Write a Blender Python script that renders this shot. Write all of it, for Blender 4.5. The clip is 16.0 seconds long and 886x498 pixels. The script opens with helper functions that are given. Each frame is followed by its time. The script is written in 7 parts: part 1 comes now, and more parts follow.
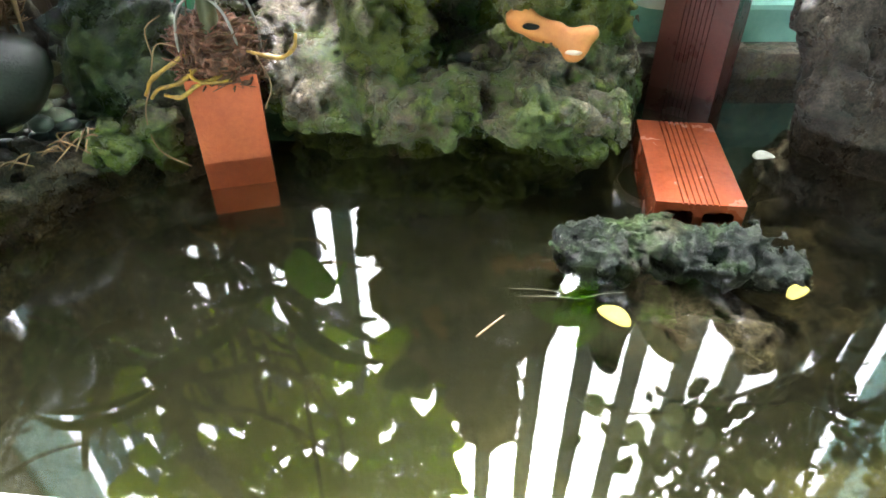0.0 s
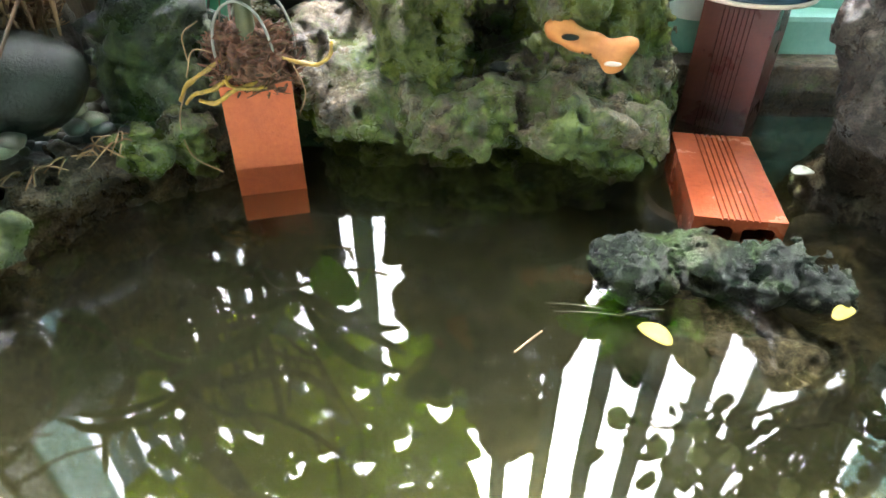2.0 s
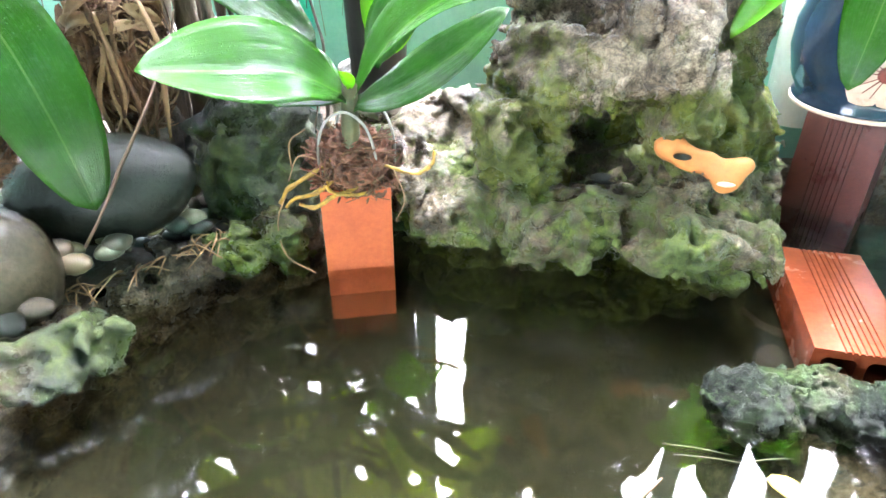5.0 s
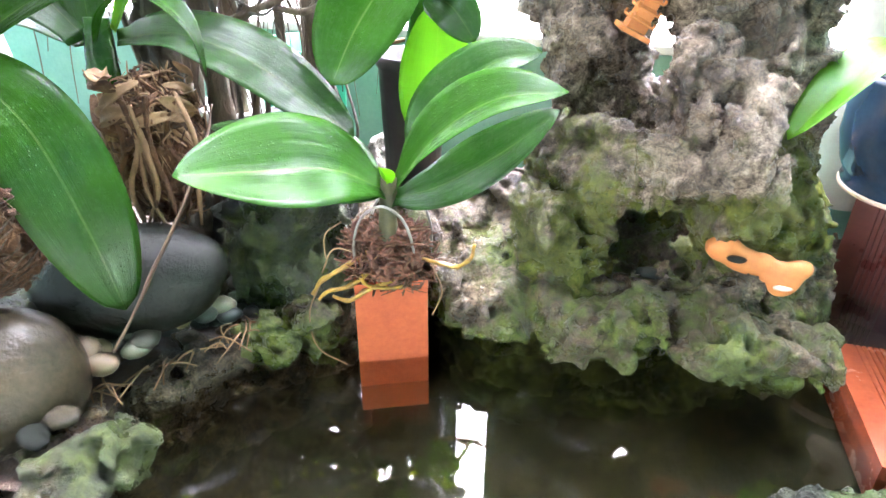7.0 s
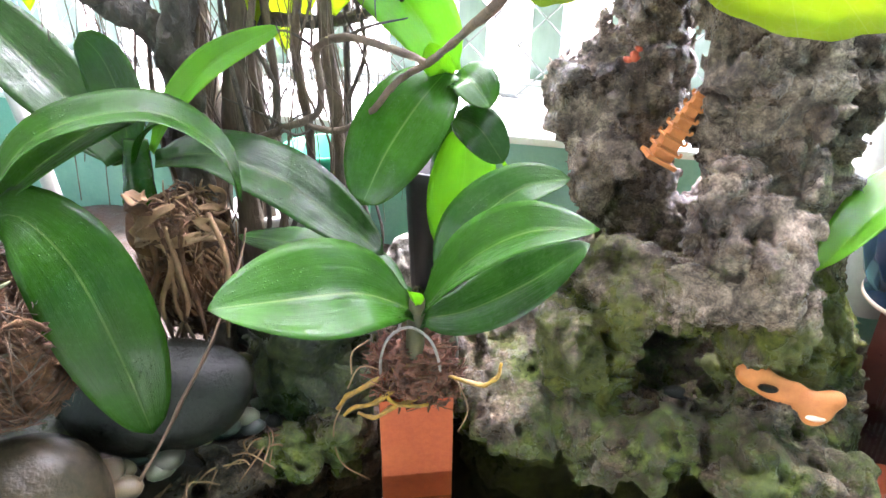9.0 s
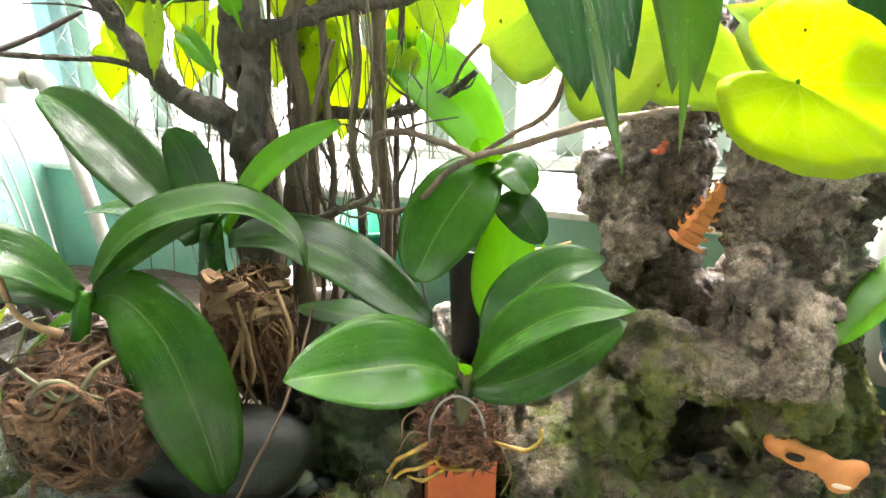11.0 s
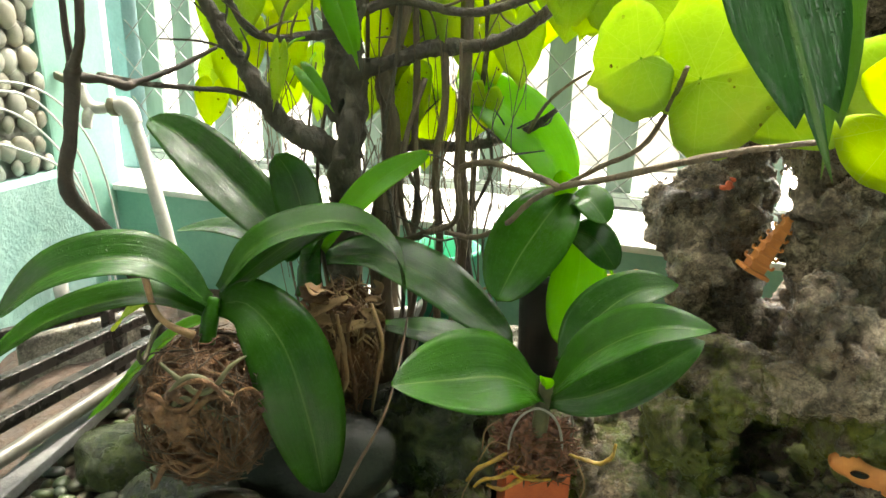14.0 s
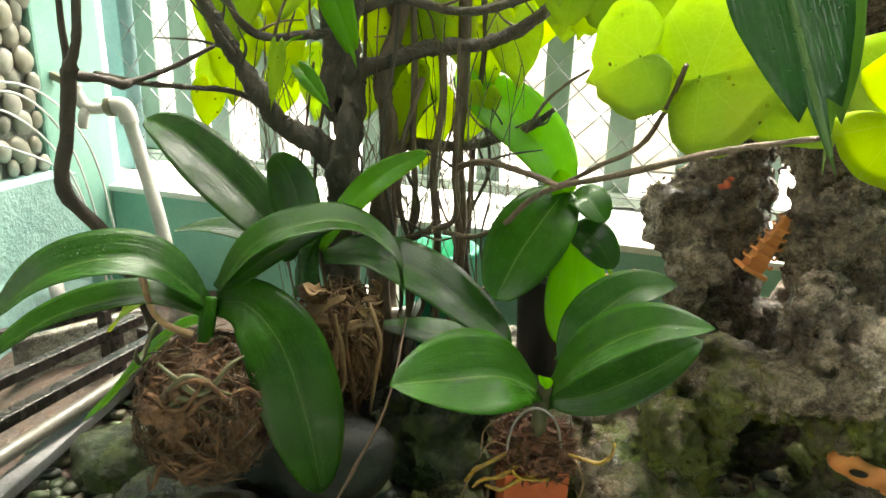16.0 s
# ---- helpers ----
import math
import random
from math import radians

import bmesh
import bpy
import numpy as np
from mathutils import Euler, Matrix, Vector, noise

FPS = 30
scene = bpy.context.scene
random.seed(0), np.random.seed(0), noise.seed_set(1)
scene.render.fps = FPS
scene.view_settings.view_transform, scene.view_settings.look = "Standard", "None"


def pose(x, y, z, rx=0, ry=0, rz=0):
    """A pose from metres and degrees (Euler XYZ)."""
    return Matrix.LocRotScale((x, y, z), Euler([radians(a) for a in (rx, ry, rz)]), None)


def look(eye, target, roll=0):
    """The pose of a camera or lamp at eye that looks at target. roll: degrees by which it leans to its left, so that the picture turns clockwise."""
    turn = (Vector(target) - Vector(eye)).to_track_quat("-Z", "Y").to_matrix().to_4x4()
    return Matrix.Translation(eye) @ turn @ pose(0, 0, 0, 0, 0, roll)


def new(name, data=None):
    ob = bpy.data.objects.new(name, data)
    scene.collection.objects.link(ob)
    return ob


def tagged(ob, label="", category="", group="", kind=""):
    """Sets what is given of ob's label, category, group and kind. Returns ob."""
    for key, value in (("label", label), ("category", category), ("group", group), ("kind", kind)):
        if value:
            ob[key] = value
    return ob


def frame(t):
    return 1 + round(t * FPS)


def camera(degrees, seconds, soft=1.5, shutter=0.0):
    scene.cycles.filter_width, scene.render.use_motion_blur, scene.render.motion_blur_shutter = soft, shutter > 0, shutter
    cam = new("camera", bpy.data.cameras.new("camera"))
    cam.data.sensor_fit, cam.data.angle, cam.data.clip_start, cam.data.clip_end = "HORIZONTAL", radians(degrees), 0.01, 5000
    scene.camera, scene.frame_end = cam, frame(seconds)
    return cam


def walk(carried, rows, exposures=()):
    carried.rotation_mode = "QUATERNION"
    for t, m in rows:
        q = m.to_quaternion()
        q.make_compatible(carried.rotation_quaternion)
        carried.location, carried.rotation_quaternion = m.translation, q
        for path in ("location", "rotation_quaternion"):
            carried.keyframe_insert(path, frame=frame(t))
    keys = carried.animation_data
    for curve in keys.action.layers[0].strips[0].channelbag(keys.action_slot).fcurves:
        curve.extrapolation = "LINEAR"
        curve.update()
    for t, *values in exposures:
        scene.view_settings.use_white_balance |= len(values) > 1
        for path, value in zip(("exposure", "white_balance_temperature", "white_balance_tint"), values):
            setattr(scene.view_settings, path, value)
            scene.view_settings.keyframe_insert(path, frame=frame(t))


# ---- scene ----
cam = camera(68.5, 16.0)
METRES, EYE, TILT, LEAN, TURN = 0.6, 0.49, -37.5, 0.0, 0.0
ROWS = [
    (0.0, 0.0, 0.0, 0.0, 0.0, 0.0, -0.0),
    (0.5, -0.0043, 0.0015, 0.0046, -0.1, -0.08, 0.13),
    (1.0, -0.011, 0.0096, 0.0059, 0.16, -0.05, -0.12),
    (1.5, -0.0272, 0.0151, 0.0047, 0.49, -0.0, -0.64),
    (2.0, -0.0474, 0.0162, 0.0136, 1.05, 0.41, -1.08),
    (2.5, -0.0711, 0.0213, 0.0256, 1.62, 1.28, -1.4),
    (3.0, -0.0925, 0.0261, 0.0416, 2.12, 2.15, -2.05),
    (3.5, -0.1087, 0.0261, 0.0638, 2.66, 3.04, -2.61),
    (4.0, -0.1312, 0.0272, 0.0871, 3.4, 4.05, -2.93),
    (6.5, -0.2436, 0.0788, 0.237, 5.1, 6.73, -4.28),
    (7.0, -0.2591, 0.0799, 0.2821, 5.22, 7.77, -4.37),
    (7.5, -0.2806, 0.0757, 0.322, 5.3, 8.99, -4.67),
    (8.0, -0.2946, 0.0758, 0.3557, 5.44, 9.76, -4.91),
    (8.5, -0.3047, 0.0639, 0.3947, 5.56, 10.89, -4.98),
    (9.0, -0.3116, 0.0433, 0.4237, 5.72, 12.07, -5.09),
    (9.5, -0.3158, 0.0133, 0.4433, 5.98, 13.27, -5.08),
    (12.0, -0.4429, -0.173, 0.4036, 7.05, 18.1, -6.48),
    (12.5, -0.481, -0.1981, 0.3831, 7.0, 18.66, -7.05),
    (13.0, -0.5204, -0.2154, 0.3599, 6.73, 19.02, -7.45),
    (13.5, -0.5401, -0.2242, 0.3481, 6.84, 19.38, -7.48),
    (14.0, -0.5475, -0.2312, 0.3417, 6.63, 19.86, -7.33),
    (14.5, -0.5522, -0.2341, 0.3383, 6.38, 20.26, -7.33),
    (15.0, -0.5547, -0.2343, 0.3361, 6.57, 20.31, -7.38),
    (15.5, -0.5539, -0.229, 0.3374, 6.43, 20.21, -7.3),
    (16.0, -0.5517, -0.226, 0.3375, 6.38, 20.04, -7.15),
]
EXPOSURES = [(0.0, 4.9, 6100, 11), (2.0, 5.0, 6100, 11), (3.5, 5.7, 5850, 12), (4.2, 5.8, 5850, 14), (6.3, 5.85, 5900, 21), (7.0, 5.55, 5950, 25), (8.0, 5.1, 6000, 28), (9.7, 4.9, 6200, 27), (12.0, 4.25, 7350, 7), (16.0, 3.7, 7500, 4)]
walk(cam, [(t, pose(0, 0, EYE, TILT, LEAN, TURN) @ pose(METRES * x, METRES * y, METRES * z, 90 + pitch, roll, yaw)) for t, x, y, z, yaw, pitch, roll in ROWS], EXPOSURES)

# ---- world and light ----
world = bpy.data.worlds.new("sky")
scene.world = world
world.use_nodes = True
wt = world.node_tree
sky = wt.nodes.new("ShaderNodeTexSky")
sky.sky_type, sky.sun_disc = "NISHITA", False
sky.sun_elevation, sky.sun_rotation = radians(62), radians(8)
sky.air_density, sky.dust_density, sky.ozone_density = 1.0, 4.0, 1.0
soft_sky = wt.nodes.new("ShaderNodeHueSaturation")
soft_sky.inputs["Saturation"].default_value = 0.15
wt.links.new(sky.outputs[0], soft_sky.inputs["Color"])
wt.links.new(soft_sky.outputs[0], wt.nodes["Background"].inputs[0])
wt.nodes["Background"].inputs[1].default_value = 0.15

sun_data = bpy.data.lights.new("sun", "SUN")
sun_data.energy, sun_data.angle, sun_data.color = 1.3, radians(14), (1.0, 0.96, 0.9)
sun = new("sun", sun_data)
sun.matrix_world = look((0.3, 2.0, 3.6), (0.0, 0.0, 0.0))


# ---- mesh helpers ----
def mesh_from(verts, faces, name="mesh", smooth=True, uvs=None):
    me = bpy.data.meshes.new(name)
    me.from_pydata([tuple(v) for v in verts], [], faces)
    if smooth:
        me.polygons.foreach_set("use_smooth", [True] * len(me.polygons))
    if uvs is not None:
        layer = me.uv_layers.new(name="UVMap")
        idx = np.empty(len(me.loops), dtype=np.int32)
        me.loops.foreach_get("vertex_index", idx)
        layer.data.foreach_set("uv", np.asarray(uvs, dtype=np.float32)[idx].ravel())
    me.update()
    return me


def bm_mesh(bm, name="mesh", smooth=False):
    me = bpy.data.meshes.new(name)
    bmesh.ops.recalc_face_normals(bm, faces=bm.faces)
    bm.to_mesh(me)
    bm.free()
    if smooth:
        me.polygons.foreach_set("use_smooth", [True] * len(me.polygons))
    return me


def thing(name, at, label, category, group="", kind=""):
    ob = new(name)
    ob.empty_display_size = 0.05
    ob.location = at
    return tagged(ob, label, category, group, kind)


def solid(name, me, mat, label, category, at=(0, 0, 0), group="", kind=""):
    ob = new(name, me)
    ob.location = at
    me.materials.append(mat)
    return tagged(ob, label, category, group, kind)


def part(name, me, mat, parent, label="", world=True, kind=""):
    """A mesh under a thing; with world=True its points are given in the place's own metres."""
    if isinstance(me, bmesh.types.BMesh):
        me = bm_mesh(me)
    if mat is not None and not me.materials:
        me.materials.append(mat)
    ob = new(name, me)
    ob.parent = parent
    if world:
        base = Vector(parent.location)
        up = parent.parent
        while up:
            base += Vector(up.location)
            up = up.parent
        ob.location = -base
    return tagged(ob, label, kind=kind)


def box(sx, sy, sz, at=(0, 0, 0), bevel=0.0, turn=None, bm=None):
    own = bm or bmesh.new()
    m = Matrix.Translation(at) @ (turn or Matrix()) @ Matrix.Diagonal((sx, sy, sz, 1))
    made = bmesh.ops.create_cube(own, size=1.0, matrix=m)
    if bevel:
        edges = list({e for v in made["verts"] for e in v.link_edges})
        bmesh.ops.bevel(own, geom=edges, offset=bevel, segments=2, affect="EDGES", profile=0.6)
    return own


def spline(points, per=8):
    """A smooth line through the points."""
    p = [np.array(q, float) for q in points]
    p = [2 * p[0] - p[1]] + p + [2 * p[-1] - p[-2]]
    out = []
    for i in range(1, len(p) - 2):
        for k in range(per):
            t = k / per
            a, b, c, d = p[i - 1], p[i], p[i + 1], p[i + 2]
            out.append(0.5 * (2 * b + (c - a) * t + (2 * a - 5 * b + 4 * c - d) * t * t + (3 * b - a - 3 * c + d) * t ** 3))
    out.append(p[-2])
    return np.array(out)


def tube(points, radii, sides=8, per=6, rough=0.0, seed=0, cap=True):
    """A round limb along the points; rough: uneven surface, as a share of the radius."""
    c = spline(points, per)
    r = np.interp(np.linspace(0, 1, len(c)), np.linspace(0, 1, len(radii)), radii)
    rng = np.random.RandomState(seed)
    tang = np.gradient(c, axis=0)
    tang /= np.linalg.norm(tang, axis=1)[:, None] + 1e-9
    side = np.cross(tang[0], (0.31, 0.22, 0.9))
    if np.linalg.norm(side) < 1e-3:
        side = np.cross(tang[0], (1, 0, 0))
    verts = []
    jitter = rng.normal(0, 1, (len(c), sides)) * rough
    jitter = (jitter + np.roll(jitter, 1, 0) + np.roll(jitter, -1, 0)) / 1.7
    for i in range(len(c)):
        side = side - tang[i] * side.dot(tang[i])
        side /= np.linalg.norm(side)
        other = np.cross(tang[i], side)
        for k in range(sides):
            a = 2 * math.pi * k / sides
            verts.append(c[i] + (side * math.cos(a) + other * math.sin(a)) * r[i] * (1 + jitter[i, k]))
    faces = [(i * sides + k, i * sides + (k + 1) % sides, (i + 1) * sides + (k + 1) % sides, (i + 1) * sides + k)
             for i in range(len(c) - 1) for k in range(sides)]
    if cap:
        faces += [tuple(range(sides))[::-1], tuple(range((len(c) - 1) * sides, len(c) * sides))]
    return verts, faces


def tubes(name, runs, sides=6, per=6, rough=0.0, seed=0):
    verts, faces = [], []
    for j, (pts, rad) in enumerate(runs):
        v, f = tube(pts, rad, sides, per, rough, seed + j)
        k = len(verts)
        verts += v
        faces += [tuple(i + k for i in q) for q in f]
    return mesh_from(verts, faces, name)


def tube_mesh(name, pts, rad, sides=8, per=6, rough=0.0, seed=0):
    return mesh_from(*tube(pts, rad, sides, per, rough, seed), name)


def lathe(name, profile, seg=32, at=(0, 0, 0), smooth=True, close=False):
    verts, faces = [], []
    n = len(profile)
    for k in range(seg):
        a = 2 * math.pi * k / seg
        for r, z in profile:
            verts.append((at[0] + r * math.cos(a), at[1] + r * math.sin(a), at[2] + z))
    for k in range(seg):
        for i in range(n - 1):
            faces.append((k * n + i, ((k + 1) % seg) * n + i, ((k + 1) % seg) * n + i + 1, k * n + i + 1))
    if close:
        faces.append(tuple(k * n for k in range(seg))[::-1])
        faces.append(tuple(k * n + n - 1 for k in range(seg)))
    return mesh_from(verts, faces, name, smooth)


# ---- rock bodies from soft unions of ellipsoids ----
LATTICE = np.random.RandomState(7).rand(64, 64, 64).astype(np.float32)


def grain(p, freq, seed=0):
    """Smooth random field, -1 to 1."""
    q = (p * np.float32(freq) + (np.array((17.3, 5.1, 9.7)) * (seed + 1)).astype(np.float32)).astype(np.float32)
    i = np.floor(q).astype(np.int32)
    f = q - i.astype(np.float32)
    f = f * f * (3 - 2 * f)
    i %= 64
    j = (i + 1) % 64
    L = LATTICE
    a = L[i[..., 0], i[..., 1], i[..., 2]] * (1 - f[..., 0]) + L[j[..., 0], i[..., 1], i[..., 2]] * f[..., 0]
    b = L[i[..., 0], j[..., 1], i[..., 2]] * (1 - f[..., 0]) + L[j[..., 0], j[..., 1], i[..., 2]] * f[..., 0]
    c = L[i[..., 0], i[..., 1], j[..., 2]] * (1 - f[..., 0]) + L[j[..., 0], i[..., 1], j[..., 2]] * f[..., 0]
    d = L[i[..., 0], j[..., 1], j[..., 2]] * (1 - f[..., 0]) + L[j[..., 0], j[..., 1], j[..., 2]] * f[..., 0]
    return 2 * ((a * (1 - f[..., 1]) + b * f[..., 1]) * (1 - f[..., 2]) + (c * (1 - f[..., 1]) + d * f[..., 1]) * f[..., 2]) - 1


def blob(p, c, r, turn=None):
    """Rough distance to an ellipsoid with centre c and radii r."""
    d = p - np.array(c)
    if turn is not None:
        d = d @ np.array(turn)
    r = np.array(r)
    k0 = np.linalg.norm(d / r, axis=-1)
    k1 = np.linalg.norm(d / (r * r), axis=-1) + 1e-9
    return k0 * (k0 - 1) / k1


def smin(a, b, k):
    h = np.clip(0.5 + 0.5 * (b - a) / k, 0, 1)
    return b * (1 - h) + a * h - k * h * (1 - h)


def cells(p, freq, seed=0):
    """Nearest and second nearest distance to scattered points, a random value for each cell, and a slant of its own across each cell."""
    q = (p * freq + np.array((3.7, 8.1, 1.9)) * (seed + 1)).astype(np.float32)
    base = np.floor(q).astype(np.int32)
    f1, f2, val = np.full(len(q), 9, np.float32), np.full(len(q), 9, np.float32), np.zeros(len(q), np.float32)
    slant = np.zeros(len(q), np.float32)
    for dx in (-1, 0, 1):
        for dy in (-1, 0, 1):
            for dz in (-1, 0, 1):
                c = base + np.array((dx, dy, dz), np.int32)
                k = c % 64
                r = np.stack([LATTICE[k[:, 0], k[:, 1], k[:, 2]], LATTICE[k[:, 1], k[:, 2], k[:, 0]], LATTICE[k[:, 2], k[:, 0], (k[:, 1] + 7) % 64]], 1)
                d = q - c.astype(np.float32) - r
                way = r[:, (1, 2, 0)] * 2 - 1
                lean = np.einsum("ij,ij->i", d, way)
                d = np.sqrt(np.einsum("ij,ij->i", d, d))
                closer = d < f1
                f2 = np.where(closer, f1, np.minimum(f2, d))
                val = np.where(closer, LATTICE[(k[:, 0] + 31) % 64, k[:, 1], k[:, 2]], val)
                slant = np.where(closer, lean, slant)
                f1 = np.where(closer, d, f1)
    return f1, f2, val, slant


def rock_mesh(name, adds, cuts=(), step=0.006, soft=0.02, bumps=((14, 0.014), (34, 0.008), (80, 0.004)), pits=None, blocks=(), seed=0, pad=0.03, tall=1.0, grow=0.004, holes=()):
    """Closed rock surface: adds and cuts are (centre, radii) ellipsoids; bumps are (frequency, depth); pits: (frequency, depth) hollows;
    blocks: (frequency, depth) broken faces with cracks between; holes: ellipsoids cut clean through;
    tall: how far the bumps are drawn out upwards."""
    lo = np.min([np.array(c) - np.array(r) for c, r in adds], axis=0) - pad
    hi = np.max([np.array(c) + np.array(r) for c, r in adds], axis=0) + pad
    n = np.ceil((hi - lo) / step).astype(int) + 1
    ax = [lo[k] + step * np.arange(n[k]) for k in range(3)]
    p = np.stack(np.meshgrid(*ax, indexing="ij"), -1).astype(np.float32)
    q = p + np.stack([grain(p, 11, seed + 40), grain(p, 11, seed + 41), grain(p, 11, seed + 42)], -1) * np.float32(0.014)
    d = np.full(p.shape[:3], 0.09)
    q_all = q

    def window(c, r):
        return tuple(slice(max(0, int((c[k] - r[k] - 0.085 - lo[k]) / step)), max(0, int((c[k] + r[k] + 0.085 - lo[k]) / step) + 2)) for k in range(3))
    for c, r in adds:
        w = window(c, r)
        d[w] = smin(d[w], np.minimum(blob(q[w], c, r), 0.09), soft)
    for c, r in cuts:
        w = window(c, r)
        d[w] = -smin(-d[w], blob(q[w], c, r), soft * 0.5)
    close = np.abs(d) < 0.034
    q, e = q[close], d[close]
    z = q * np.array((1, 1, 1 / tall))
    for k, (freq, depth) in enumerate(bumps):
        g = grain(z, freq, seed + k)
        hollow = np.abs(grain(z + 0.35 / freq * g[..., None], freq * 0.8, seed + 9 + k))
        e = e - depth * (0.6 * g + 1.5 * (0.27 - hollow))
    for k, (freq, depth) in enumerate(blocks):
        w = q + np.stack([grain(q, freq * 1.4, seed + 60), grain(q, freq * 1.4, seed + 61), grain(q, freq * 1.4, seed + 62)], -1) * 0.2 / freq
        f1, f2, val, slant = cells(w, freq, seed + k)
        e = e - depth * (1.1 * (val - 0.5) + 1.5 * slant + 0.45 * (np.clip((f2 - f1) * 6, 0, 1) - 0.8))
    if pits:
        freq, depth = pits
        e = e + depth * np.clip(grain(q, freq, seed + 20) - 0.25, 0, 1) * 2.2
    d[close] = e - grow
    for c, r in holes:
        w = window(c, r)
        d[w] = np.maximum(d[w], -blob(q_all[w], c, r))
    d[0], d[-1], d[:, 0], d[:, -1], d[:, :, 0], d[:, :, -1] = 1, 1, 1, 1, 1, 1
    return surface_net(name, d, lo, step)


def surface_net(name, d, lo, step):
    inside = d < 0
    acc = np.zeros(tuple(s - 1 for s in d.shape) + (3,), np.float32)
    cnt = np.zeros(acc.shape[:3], np.float32)
    corner = [(0, 0, 0), (1, 0, 0), (0, 1, 0), (0, 0, 1), (1, 1, 0), (1, 0, 1), (0, 1, 1), (1, 1, 1)]
    sx, sy, sz = acc.shape[:3]
    sub = {c: d[c[0]:c[0] + sx, c[1]:c[1] + sy, c[2]:c[2] + sz] for c in corner}
    for a in corner:
        for k in range(3):
            if a[k]:
                continue
            b = tuple(1 if j == k else a[j] for j in range(3))
            da, db = sub[a], sub[b]
            cross = (da < 0) != (db < 0)
            t = np.where(cross, da / np.where(cross, da - db, 1), 0)
            for j in range(3):
                acc[..., j] += np.where(cross, a[j] + (t if j == k else 0), 0)
            cnt += cross
    live = cnt > 0
    index = np.full(cnt.shape, -1, np.int64)
    index[live] = np.arange(live.sum())
    cells = np.argwhere(live)
    verts = (cells + acc[live] / cnt[live][:, None]) * step + lo
    quads = []
    for k in range(3):
        u, v = (k + 1) % 3, (k + 2) % 3
        a = [slice(None)] * 3
        b = [slice(None)] * 3
        a[k], b[k] = slice(0, -1), slice(1, None)
        flip = inside[tuple(a)] != inside[tuple(b)]
        e = np.argwhere(flip)
        e = e[(e[:, u] > 0) & (e[:, v] > 0) & (e[:, u] < d.shape[u] - 1) & (e[:, v] < d.shape[v] - 1)]
        eu, ev = np.eye(3, dtype=int)[u], np.eye(3, dtype=int)[v]
        q = np.stack([index[tuple((e - eu - ev).T)], index[tuple((e - ev).T)], index[tuple(e.T)], index[tuple((e - eu).T)]], 1)
        turn = ~inside[tuple(e.T)]
        q[turn] = q[turn][:, ::-1]
        quads.append(q)
    quads = np.concatenate(quads)
    quads = quads[(quads >= 0).all(1)]
    # keep the largest piece, drop loose crumbs
    label = np.arange(len(verts))
    for _ in range(400):
        low = label[quads].min(1)
        nxt = label.copy()
        for c in range(4):
            np.minimum.at(nxt, quads[:, c], low)
        nxt = nxt[nxt]
        if (nxt == label).all():
            break
        label = nxt
    keep = label == np.bincount(label).argmax()
    quads = quads[keep[quads].all(1)]
    renumber = np.cumsum(keep) - 1
    quads, verts = renumber[quads], verts[keep]
    me = bpy.data.meshes.new(name)
    me.vertices.add(len(verts))
    me.vertices.foreach_set("co", verts.astype(np.float32).ravel())
    me.loops.add(len(quads) * 4)
    me.loops.foreach_set("vertex_index", quads.astype(np.int32).ravel())
    me.polygons.add(len(quads))
    me.polygons.foreach_set("loop_start", np.arange(0, len(quads) * 4, 4, dtype=np.int32))
    me.polygons.foreach_set("use_smooth", np.ones(len(quads), dtype=bool))
    me.update(calc_edges=True)
    return me


